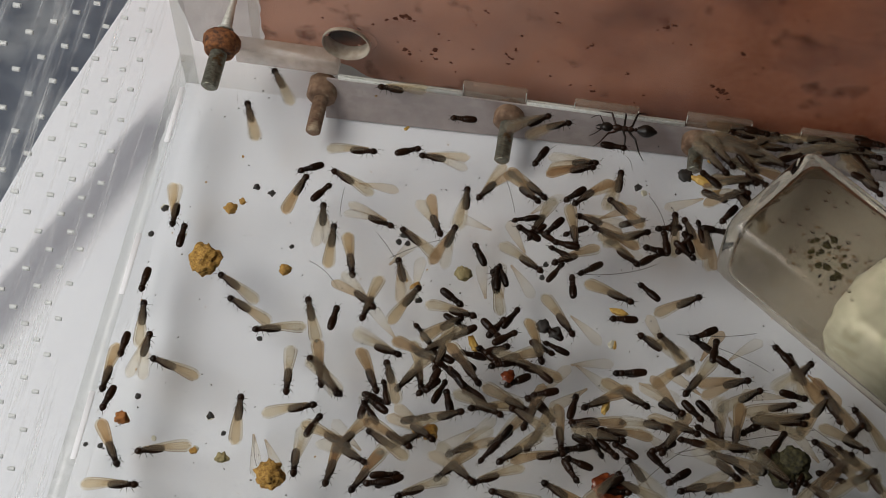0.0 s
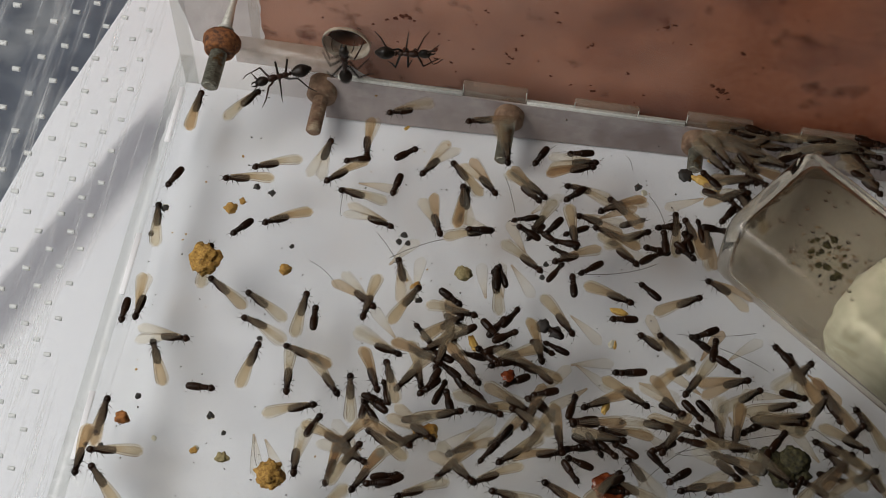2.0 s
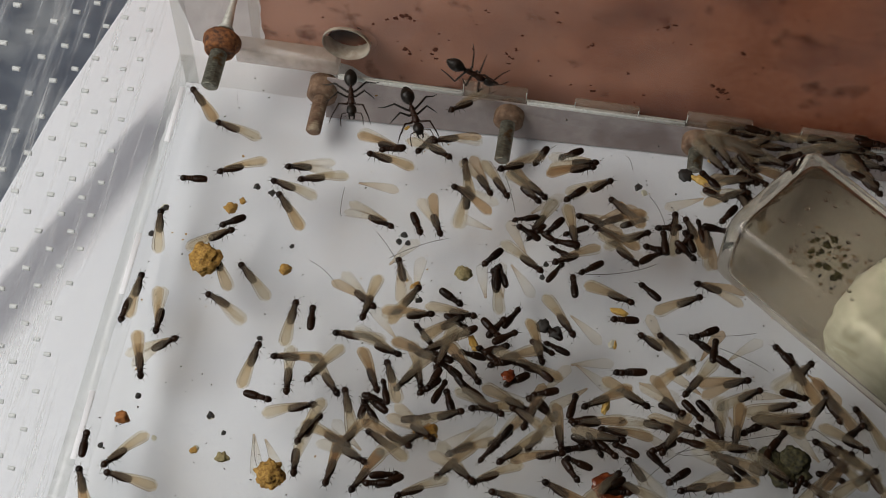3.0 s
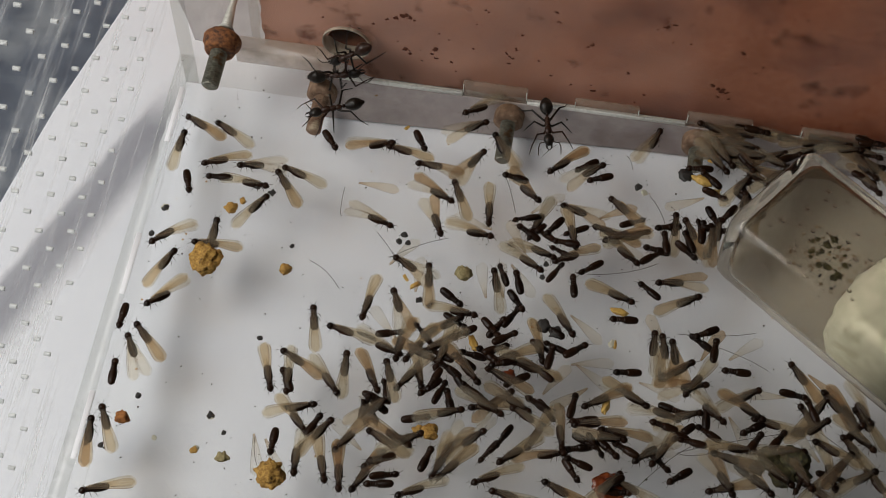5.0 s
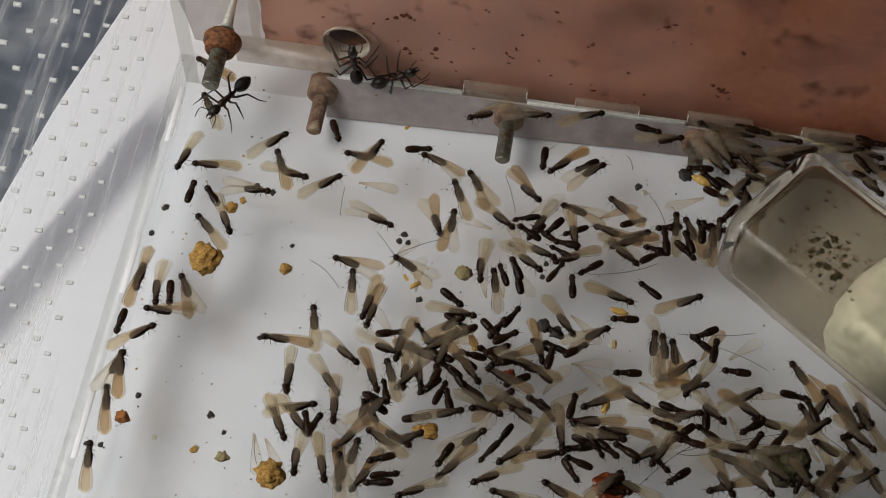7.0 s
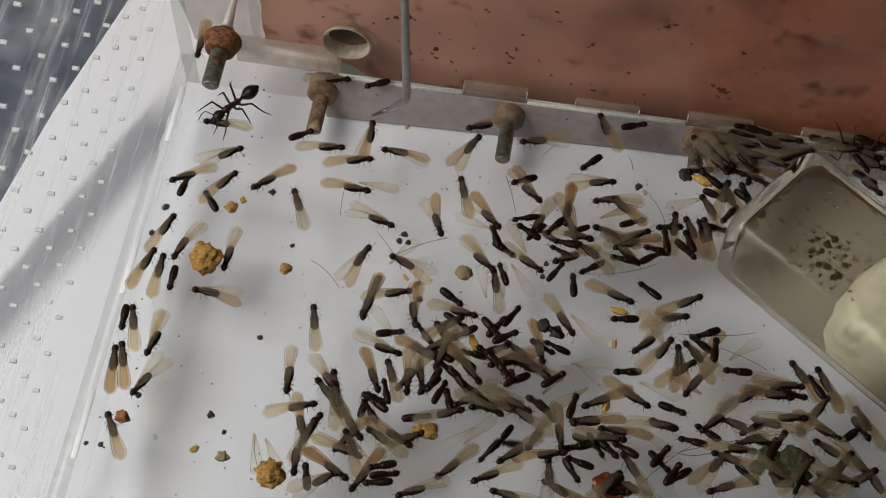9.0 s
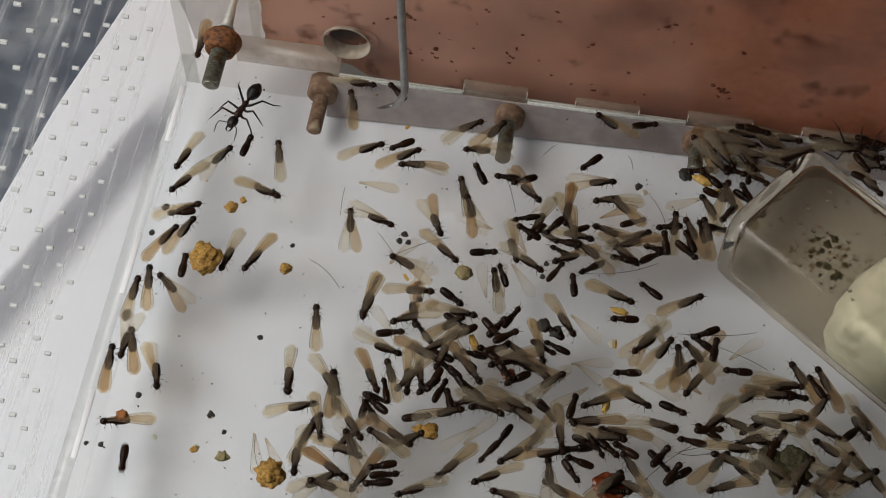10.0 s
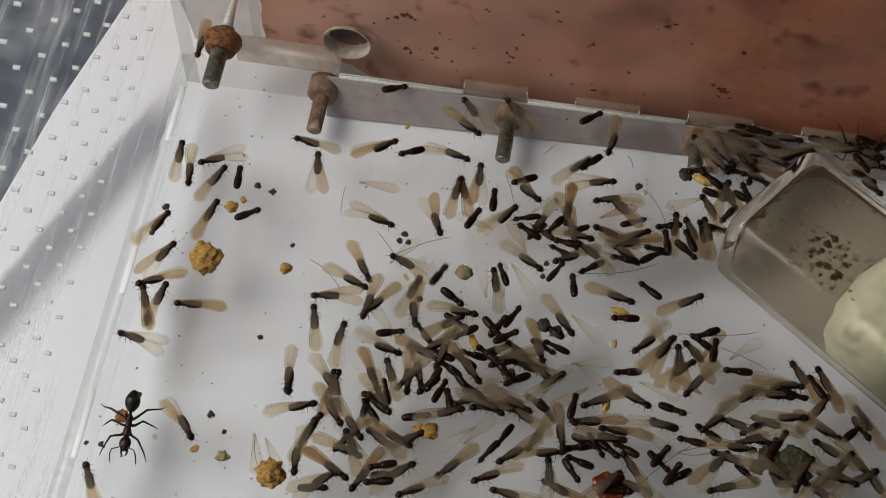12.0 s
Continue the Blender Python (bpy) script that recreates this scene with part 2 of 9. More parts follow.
WIRE = surface("probe_steel", (0.27, 0.265, 0.26), (0.38, 0.37, 0.36), 0.4, 600, 0.05, metal=0.85)
GRIP = surface("ivory_plastic", (0.62, 0.60, 0.54), (0.72, 0.70, 0.64), 0.5, 700, 0.05)
COTTON = surface("wet_cotton", (0.60, 0.62, 0.52), (0.79, 0.80, 0.70), 0.35, 420, 1.0, dirt=(0.46, 0.48, 0.38), dirt_scale=160)
OCHRE = surface("ochre_crumb", (0.21, 0.098, 0.018), (0.56, 0.335, 0.08), 0.85, 2200, 0.9, dirt=(0.10, 0.05, 0.015), dirt_scale=900)
OLIVE = surface("olive_soil", (0.17, 0.135, 0.055), (0.42, 0.35, 0.18), 0.85, 2200, 0.9, dirt=(0.09, 0.075, 0.03), dirt_scale=900)
RUSTY = surface("rust_brown_soil", (0.19, 0.062, 0.014), (0.40, 0.165, 0.04), 0.85, 2200, 0.9, dirt=(0.08, 0.03, 0.01), dirt_scale=900)
PALE = surface("pale_flake", (0.42, 0.40, 0.30), (0.62, 0.60, 0.48), 0.7, 2000, 0.4)
SHADE_GREY = surface("grey_shade_patch", (0.40, 0.39, 0.40), (0.50, 0.49, 0.50), 0.7, 300, 0.1, dirt=(0.34, 0.33, 0.34), dirt_scale=50)
YELLOW = surface("yellow_chip", (0.44, 0.25, 0.045), (0.74, 0.50, 0.14), 0.6, 2000, 0.5, dirt=(0.2, 0.1, 0.02), dirt_scale=800)
REDCHIP = surface("red_shell", (0.07, 0.013, 0.005), (0.24, 0.055, 0.016), 0.25, 900, 0.3)
MOSS = surface("mossy_crumb", (0.014, 0.013, 0.008), (0.09, 0.08, 0.03), 0.8, 1500, 0.8)
SLUDGE = surface("brown_sludge", (0.13, 0.095, 0.06), (0.28, 0.22, 0.15), 0.5, 900, 0.5)
SOOT = surface("black_speck", (0.012, 0.011, 0.010), (0.04, 0.035, 0.03), 0.6, 2500, 0.4)
STAIN = surface("dark_stain", (0.09, 0.032, 0.020), (0.17, 0.064, 0.042), 0.9, 2500, 0.1, spec=0.05)
CHITIN = surface("termite_shell", (0.007, 0.0028, 0.0012), (0.021, 0.0085, 0.0038), 0.30, 2200, 0.5, spec=0.17, vary=0.5)
LEGS = surface("termite_leg", (0.010, 0.006, 0.004), (0.028, 0.017, 0.010), 0.4, 3000, 0.1)
JET = surface("ant_shell", (0.006, 0.005, 0.004), (0.020, 0.014, 0.010), 0.36, 2500, 0.4, spec=0.3)
MAROON = surface("maroon_shell", (0.012, 0.006, 0.004), (0.042, 0.016, 0.008), 0.36, 2500, 0.4, spec=0.3)
WATER = clear("water_drop", (0.92, 0.92, 0.88), 0.0, 1.33)
WING = wing_material()
VEIN = surface("wing_vein", (0.075, 0.045, 0.024), (0.17, 0.11, 0.06), 0.5, 900, 0.1)
PLASTER = surface("wall_plaster", (0.66, 0.65, 0.62), (0.74, 0.73, 0.70), 0.8, 60, 0.1)
BOARDS = surface("floor_vinyl", (0.24, 0.18, 0.13), (0.33, 0.26, 0.19), 0.5, 25, 0.1)


# ---- mesh helpers ----
class Shape:
    """Gathers rings, boxes and balls into one mesh (millimetres)."""

    def __init__(self):
        self.v, self.f = [], []

    def grid(self, rings, close_u=True, caps=True):
        """Rings of equal length, joined one to the next."""
        o, n = len(self.v), len(rings[0])
        for r in rings:
            self.v += [tuple(p) for p in r]
        for i in range(len(rings) - 1):
            for j in range(n if close_u else n - 1):
                k = (j + 1) % n
                self.f.append((o + i * n + j, o + i * n + k, o + (i + 1) * n + k, o + (i + 1) * n + j))
        if close_u and caps:
            self.f.append(tuple(o + j for j in reversed(range(n))))
            self.f.append(tuple(o + (len(rings) - 1) * n + j for j in range(n)))
        return self

    def lathe(self, profile, axis, n=10, origin=(0, 0, 0), squash=1.0):
        """profile: (along, radius) turned about axis 'x', 'y' or 'z'."""
        rings = []
        for a, r in profile:
            ring = []
            for j in range(n):
                w = 2 * math.pi * j / n
                c, s = r * math.cos(w), r * math.sin(w) * squash
                p = {"x": (a, c, s), "y": (s, a, c), "z": (c, s, a)}[axis]
                ring.append(tuple(p[i] + origin[i] for i in range(3)))
            rings.append(ring)
        return self.grid(rings)

    def tube(self, path, radii, n=6):
        pts = [Vector(p) for p in path]
        rings = []
        for i, p in enumerate(pts):
            d = (pts[min(i + 1, len(pts) - 1)] - pts[max(i - 1, 0)]).normalized()
            side = d.cross(Vector((0, 0, 1)) if abs(d.z) < 0.9 else Vector((1, 0, 0))).normalized()
            up = side.cross(d)
            r = radii[i] if isinstance(radii, (list, tuple)) else radii
            rings.append([p + r * (math.cos(2 * math.pi * j / n) * side + math.sin(2 * math.pi * j / n) * up) for j in range(n)])
        return self.grid(rings)

    def box(self, lo, hi, bevel=0.0):
        (x0, y0, z0), (x1, y1, z1) = lo, hi
        b = bevel
        if not b:
            rings = [[(x0, y0, z), (x1, y0, z), (x1, y1, z), (x0, y1, z)] for z in (z0, z1)]
        else:
            def ring(z, e):
                return [(x0 + b + e, y0 + e, z), (x1 - b - e, y0 + e, z), (x1 - e, y0 + b + e, z), (x1 - e, y1 - b - e, z),
                        (x1 - b - e, y1 - e, z), (x0 + b + e, y1 - e, z), (x0 + e, y1 - b - e, z), (x0 + e, y0 + b + e, z)]
            rings = [ring(z0, b), ring(z0 + b, 0), ring(z1 - b, 0), ring(z1, b)]
        return self.grid(rings)

    def mesh(self, name, smooth=True):
        me = bpy.data.meshes.new(name)
        me.from_pydata([tuple(c * MM for c in p) for p in self.v], [], self.f)
        if smooth:
            me.polygons.foreach_set("use_smooth", [True] * len(me.polygons))
        me.update()
        return me


def ball(shape, centre, radii, n=10, rows=7):
    cx, cy, cz = centre
    rx, ry, rz = radii
    prof = []
    for i in range(rows):
        w = math.pi * (i + 0.35) / (rows - 0.3)
        prof.append((-math.cos(w), math.sin(w)))
    rings = [[(cx + rx * a, cy + ry * r * math.cos(2 * math.pi * j / n), cz + rz * r * math.sin(2 * math.pi * j / n)) for j in range(n)] for a, r in prof]
    return shape.grid(rings)


def part(name, shape, mat, parent=None, label="", m=None, smooth=True):
    """One mesh object; under parent it is a part of that thing."""
    me = shape if isinstance(shape, bpy.types.Mesh) else shape.mesh(name, smooth)
    if not me.materials:
        me.materials.append(mat)
    ob = new(name, me)
    if parent:
        ob.parent = parent
    if m is not None:
        ob.matrix_basis = m
    if label:
        ob["label"] = label
    return ob


def at(x, y, z, rx=0, ry=0, rz=0):
    return pose(x * MM, y * MM, z * MM, rx, ry, rz)


def rock(name, r, seed, mat, squash=0.7, rough=0.35, n=2):
    """A lumpy crumb: an icosphere pushed in and out by noise."""
    bm = bmesh.new()
    bmesh.ops.create_icosphere(bm, subdivisions=n, radius=1.0)
    for v in bm.verts:
        d = 1 + rough * noise.noise(v.co * 1.7 + Vector((seed * 3.1, seed, 0))) + rough * 0.7 * noise.noise(v.co * 4.3 + Vector((0, seed * 1.7, 5)))
        d += (0.09 if n > 3 else 0.16) * noise.noise(v.co * 11 + Vector((seed, 2, seed))) + (0.10 * noise.noise(v.co * 7 + Vector((seed, 9, 4))) if n > 3 else 0)
        v.co = Vector((v.co.x * d, v.co.y * d, v.co.z * d * squash)) * r * MM
    low = min(v.co.z for v in bm.verts)
    for v in bm.verts:
        v.co.z -= low
    me = bpy.data.meshes.new(name)
    bm.to_mesh(me)
    bm.free()
    me.materials.append(mat)
    if n > 2:
        me.polygons.foreach_set("use_smooth", [True] * len(me.polygons))
    return new(name, me)


# ---- the room, unseen, added to close off reflections ----
room = Shape().box((-1750, -1500, -800), (1750, 1500, -750))
tagged(part("floor", room, BOARDS), "brown vinyl floor of the room", "floor", kind="structure")
tagged(part("ceiling", Shape().box((-1750, -1500, 1600), (1750, 1500, 1650)), PLASTER), "plain white ceiling", "ceiling", kind="structure")
tagged(part("wall_north", Shape().box((-1750, 1500, -800), (1750, 1580, 1650)), PLASTER), "plain off-white plaster wall", "wall", kind="structure")
tagged(part("wall_south", Shape().box((-1750, -1580, -800), (1750, -1500, 1650)), PLASTER), "plain off-white plaster wall", "wall", kind="structure")
tagged(part("wall_east", Shape().box((1750, -1500, -800), (1830, 1500, 1650)), PLASTER), "plain off-white plaster wall", "wall", kind="structure")
west = Shape().box((-1830, -1500, -800), (-1750, 1500, 200)).box((-1830, -1500, 1300), (-1750, 1500, 1650))
west.box((-1830, -1500, 200), (-1750, -1200, 1300)).box((-1830, 100, 200), (-1750, 1500, 1300))
tagged(part("wall_west", west, PLASTER), "unseen off-white plaster wall with an opening added behind the fill lamp", "wall", kind="structure")
# unseen panel added to carry the key lamp
panel = new("hanging_lamp")
panel.matrix_world = pose(*PANEL)
tagged(panel, "unseen flat white lamp panel, added on two wires over the table", "lamp")
part("frame", Shape().box((-158, -132, 0), (158, 132, 20), 4), PLASTER, panel)
for lx in (-75, 75):
    part("wire", Shape().tube([(lx, 0, 19), (lx, 0, 1260)], 1.5, 6), PLASTER, panel)

# ---- table and sheets under the box ----
PZ = -10.0
table = new("table")
table.matrix_world = pose(0, 0, 0)
tagged(table, "table with a dark slate-grey top", "table")
part("tabletop", Shape().box((-500, -420, PZ - 30), (700, 380, PZ - 0.6), 4), TABLE, table)
for lx in (-460, 660):
    for ly in (-380, 340):
        part("leg", Shape().box((lx - 25, ly - 25, -750), (lx + 25, ly + 25, PZ - 30.2), 3), TABLE, table)


def sheet(name, corners, z, mat):
    """A flat sheet 0.2 mm thick."""
    s = Shape()
    s.grid([[(x, y, z - 0.2) for x, y in corners], [(x, y, z) for x, y in corners]])
    return part(name, s, mat, smooth=False)


def ridge(x, y):
    """Height of the paper along the clear wall, humped to put in a bright lane and a shaded band."""
    u = (x - (4.6 + 0.0726 * (-21 - y))) / 4.2
    v = (x - (31 + 0.05 * (-21 - y))) / 11.0
    return 1.5 * math.exp(-u * u) * min(1.0, max(0.0, -y / 14)) + 0.7 * math.exp(-v * v) * min(1.0, max(0.0, (-y - 20) / 40))


def buckled(name, west, east, south, north, z, mat, nx, ny, thick=0.2):
    """A thin sheet between two slanting long edges, lifted by the ridge."""
    s = Shape()
    rows = []
    for low in (-thick, 0.0):
        for j in range(ny + 1):
            y = south + (north - south) * j / ny
            rows.append([(x, y, z + low + ridge(x, y)) for x in [west(y) + (east(y) - west(y)) * (i / nx) ** 1.5 for i in range(nx + 1)]])
    for half in (rows[:ny + 1], rows[ny + 1:]):
        s.grid(half, close_u=False)
    for j in range(ny):
        for o, k in ((0, 1), (nx, -1)):
            p, q = j * (nx + 1) + o, (j + 1) * (nx + 1) + o
            up = (ny + 1) * (nx + 1)
            s.f.append((p, q, q + up, p + up) if k < 0 else (q, p, p + up, q + up))
    return part(name, s, mat)


def paper_west(y):
    """The free long edge of the sheet, slightly bowed."""
    return -25.0 + 0.255 * y if y > -10 else -27.55 + 0.187 * (y + 10)


tagged(buckled("paper_sheet", paper_west, lambda y: 250.0, -245, 34, PZ - 0.3, PAPER, 130, 60), "white sheet of paper under the clear box, softly buckled", "paper")
# sheet added for the shade behind the box, outlined to fit the camera's view
tagged(sheet("grey_shade_patch", [(-12, 26.5), (-9.8, 20.8), (-7.0, 16.7), (-3.8, 11.2), (12.5, 9.6), (12.5, 60), (-14, 60)], PZ - 0.05, SHADE_GREY), "dull grey sheet added for the shaded patch behind the clear box", "card")
# strip whose painted grey stands for the soft shadow beside the box
band = part("shadow_strip", Shape().box((-6.2, -78, -0.1), (6.2, 76, 0.0)), SHADOW_BAND, smooth=False)
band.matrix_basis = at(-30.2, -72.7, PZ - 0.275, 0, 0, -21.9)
tagged(band, "thin strip painted with a soft grey shadow band, on white paper", "card")

# ---- the clear box ----
box_w, box_d, box_h, T = 178.0, 165.0, 118.0, 3.0
box = new("acrylic_box")
tagged(box, "clear acrylic box with finger joints and vent holes", "box")


def plate_with_holes(y0, y1, z0, z1, holes, r, thick, n=10):
    """A plate in the y-z plane, split into cells, with round holes at cell centres. holes: (y list, z list)."""
    ys, zs = holes
    py, pz = ys[1] - ys[0], zs[1] - zs[0]
    ye = [y0] + [y - py / 2 for y in ys] + [ys[-1] + py / 2, y1]
    ze = [z0] + [z - pz / 2 for z in zs] + [zs[-1] + pz / 2, z1]
    s = Shape()
    for side in (0.0, -thick):
        for i in range(len(ye) - 1):
            for j in range(len(ze) - 1):
                a, b, c, d = ye[i], ye[i + 1], ze[j], ze[j + 1]
                o = len(s.v)
                if 0 < i < len(ye) - 2 and 0 < j < len(ze) - 2:
                    cy, cz = (a + b) / 2, (c + d) / 2
                    for k in range(n):
                        w = 2 * math.pi * k / n
                        u, v = math.cos(w), math.sin(w)
                        e = min((b - a) / 2 / max(abs(u), 1e-6), (d - c) / 2 / max(abs(v), 1e-6))
                        s.v += [(side, cy + r * u, cz + r * v), (side, cy + e * u, cz + e * v)]
                    for k in range(n):
                        q = (k + 1) % n
                        face = (o + 2 * k, o + 2 * k + 1, o + 2 * q + 1, o + 2 * q)
                        s.f.append(face if side == 0 else face[::-1])
                    for su in (-1, 1):
                        for sv in (-1, 1):
                            near = sorted(range(n), key=lambda k: -(su * math.cos(2 * math.pi * k / n) + sv * math.sin(2 * math.pi * k / n)))[:2]
                            k, q = sorted(near)
                            if (k, q) == (0, n - 1):
                                k, q = q, k
                            p = len(s.v)
                            s.v.append((side, cy + su * (b - a) / 2, cz + sv * (d - c) / 2))
                            face = (o + 2 * k + 1, p, o + 2 * q + 1)
                            s.f.append(face if side == 0 else face[::-1])
                else:
                    s.v += [(side, a, c), (side, b, c), (side, b, d), (side, a, d)]
                    s.f.append((o, o + 1, o + 2, o + 3) if side == 0 else (o + 3, o + 2, o + 1, o))
    rim = [(y0, z0), (y1, z0), (y1, z1), (y0, z1)]
    s.grid([[(-thick, y, z) for y, z in rim], [(0.0, y, z) for y, z in rim]], caps=False)
    return s


vent_y = [-17.18 - 6.586 * k for k in range(18)][::-1]
vent_z = [29.41 + 7.12 * k for k in range(10)]


def slant(y, z):
    """Shears the rows of vent holes towards the front to fit the camera's view."""
    return -0.138 * (z - 29.41) * min(1.0, max(0.0, -y / 12)) * (1.0 if z > 20 else 0.0)


vent_plate = plate_with_holes(-box_d, -0.05, PZ + 0.1, box_h, (vent_y, vent_z), 0.46, T)
vent_plate.v = [(x, y + slant(y, z) if y > -box_d + 8 else y, z) for x, y, z in vent_plate.v]
left_wall = part("side_wall", vent_plate, WALL_ACRYLIC, box, "scratched clear wall with rows of vent holes", smooth=False)
floor_plate = part("base_plate", Shape().box((0.05, -box_d + 0.05, -T), (box_w - 0.05, -0.05, -0.02)), ACRYLIC, box, "clear base plate", smooth=False)
back_wall = part("back_wall", Shape().box((-T, 0.05, PZ + 0.1), (box_w + T, T, box_h)), HAZY, box, "clear wall towards the clay block", smooth=False)
part("side_wall", Shape().box((box_w, -box_d, PZ + 0.1), (box_w + T, -0.05, box_h)), ACRYLIC, box, smooth=False)
part("front_wall", Shape().box((-T, -box_d - T, PZ + 0.1), (box_w + T, -box_d - 0.05, box_h)), ACRYLIC, box, smooth=False)
for ob in box.children:
    ob.visible_shadow = False
sleeve = Shape()
sleeve.grid([[(x, r * math.cos(w), r * math.sin(w)) for w in [2 * math.pi * k / 10 for k in range(10)]] for x, r in ((-0.1, 0.36), (-1.15, 0.36), (-1.15, 0.27), (-0.1, 0.27), (-0.1, 0.36))], caps=False)
sleeve_mesh = sleeve.mesh("vent_hole")
for y in vent_y:
    for z in vent_z:
        if z < 95:
            part("vent_hole", sleeve_mesh, VENT, left_wall, m=at(0, y + slant(y, z), z))

part("wall_foot", Shape().box((-2.95, -box_d + 2, -0.5), (-0.05, -0.1, -0.15)), FOOT, left_wall, "grey-green lower edge of the wall")
# slab added for the shade band under the back wall, leaned to fit the camera's view
shade_slab = Shape().grid([[(x, -0.25, -0.95), (x, -0.62, -0.95), (x, min(-0.7, -3.9 + 0.037 * (x - 25)), PZ + 0.15), (x, -0.25, PZ + 0.15)] for x in (27.0, 60.0, 90.0, 130.0, box_w - 1)])
part("shade_slab", shade_slab, SHADE_SLAB, back_wall, "pinkish-grey slab for the band of shade under the back wall", smooth=False)
part("wall_edge", Shape().box((-2.9, -0.02, PZ + 0.2), (-0.1, 0.03, box_h - 1)), EDGE, back_wall, "greyish end grain of the clear side wall", smooth=False).visible_shadow = False
# cream foot rail of the clay's holder, left of the finger joints
part("foot_rail", Shape().box((8.6, -0.2, -0.3), (29.2, 3.3, 4.2), 0.3), RAIL, back_wall, "cloudy cream acrylic rail below the clay")
# finger joints: frosted tabs along the foot of the back and side walls
for x0, high in ((54.3, 3.0), (76.4, 2.1), (98.4, 2.8), (120.5, 2.6), (142.6, 2.4)):
    part("joint_tab", Shape().box((x0, -0.3, -1.2), (x0 + 12.7, 0.8, high), 0.2), JOINT, back_wall)
    for side in (x0 + 0.1, x0 + 12.6):
        part("joint_edge", Shape().box((side - 0.1, -0.42, 0.1), (side + 0.1, -0.32, high - 0.1), 0.03), FROST, back_wall)
for xa, xb in ((29.3, 54.2), (67.1, 98.3), (111.2, 142.5), (155.4, box_w - 2)):
    part("joint_line", Shape().box((xa, -0.5, -1.35), (xb, 0.3, -0.02), 0.1), FROST, back_wall)
for y0 in (-21.3, -55.4, -88.4, -121.6):
    part("joint_tab", Shape().box((-0.95, y0, -0.14), (0.1, y0 + 13.2, 0.06), 0.03), BRIGHT_TAB, left_wall)

# ---- the clay block behind the back wall ----
clay = new("clay_nest_block")
tagged(clay, "red-brown clay block with stains behind the clear wall", "clay block")
cb = bmesh.new()
X0, X1, Z1, YF, YB = 13.6, 190.0, 84.0, 3.7, 60.0
nx, nz = 120, 68
rows = []
for j in range(nz + 1):
    line = []
    for i in range(nx + 1):
        x = X0 + (X1 - X0) * i / nx
        low = 0.8 - 0.146 * (x - X0) if x < 31 else max(-5.0, -1.75 - 0.9 * (x - 31))
        z = low + (Z1 - low) * j / nz
        y = YF + 0.25 * (1 + noise.noise(Vector((x * 0.12, z * 0.12, 1)))) + 0.04 * noise.noise(Vector((x * 0.7, z * 0.7, 4)))
        if i == 0:
            x += 0.9 * noise.noise(Vector((0, z * 0.35, 9)))
        line.append(cb.verts.new((x * MM, y * MM, z * MM)))
    rows.append(line)
for j in range(nz):
    for i in range(nx):
        mid = (rows[j][i].co + rows[j + 1][i + 1].co) / 2 / MM
        cx, cz = mid.x, mid.z
        if ((cx - 30.9) / 4.5) ** 2 + ((cz - 7.1) / 3.1) ** 2 > 1:
            cb.faces.new((rows[j][i], rows[j][i + 1], rows[j + 1][i + 1], rows[j + 1][i]))
rim = [rows[0][0], rows[0][nx], rows[nz][nx], rows[nz][0]]
loop = rows[0] + [rows[j][nx] for j in range(1, nz + 1)] + rows[nz][-2::-1] + [rows[j][0] for j in range(nz - 1, 0, -1)]
back = [cb.verts.new((v.co.x, YB * MM, v.co.z)) for v in loop]
for i in range(len(loop)):
    k = (i + 1) % len(loop)
    cb.faces.new((loop[k], loop[i], back[i], back[k]))
cb.faces.new(back)
me = bpy.data.meshes.new("block")
cb.to_mesh(me)
cb.free()
part("block", me, CLAY, clay)
# wedge added under the clay, pale to pass for the white paper there
filler_wedge = Shape().grid([[(26.5, y, PZ - 0.2), (X1, y, PZ - 0.2), (X1, y, -5.06), (34.8, y, -5.06), (31.0, y, -1.9), (26.5, y, -1.15)] for y in (4.6, YB - 0.5)])
part("filler_wedge", filler_wedge, FILLER, clay, "pale wedge added to fill the space under the clay", smooth=False)
tunnel = Shape().grid([[(30.9 + r * math.cos(2 * math.pi * k / 24), y, 7.1 + 0.66 * r * math.sin(2 * math.pi * k / 24)) for k in range(24)] for y, r in ((3.52, 4.15), (3.6, 4.0), (6, 3.95), (27, 3.8), (28, 0.4))], caps=False)
part("mouth_rim", Shape().grid([[(30.9 + r * math.cos(2 * math.pi * k / 24), y, 7.1 + 0.66 * r * math.sin(2 * math.pi * k / 24)) for k in range(24)] for y, r in ((3.66, 5.9), (3.62, 5.8), (3.6, 4.3), (3.7, 4.1))], caps=False), CLAY, clay, "smooth clay lip round the nest entrance", smooth=False)
part("tunnel", tunnel, TUNNEL_DARK, clay, "dark hollow of the nest entrance")

# entrance ring: the frosted bore through the back wall
def bore(k, y, r):
    w = 2 * math.pi * k / 36
    y = y if y < 0.5 else 0.55 + (y - 0.55) * min(1.0, max(0.0, 0.35 - 1.3 * math.sin(w)))
    return (31.2 + r * math.cos(w), y, 10.1 + r * math.sin(w))


ring = Shape().grid([[bore(k, y, r) for k in range(36)] for y, r in ((-0.1, 4.75), (3.2, 4.75), (3.2, 4.5), (-0.1, 4.5), (-0.1, 4.75))], caps=False)
part("entrance_ring", ring, TAB, back_wall, "cream frosted entrance ring")


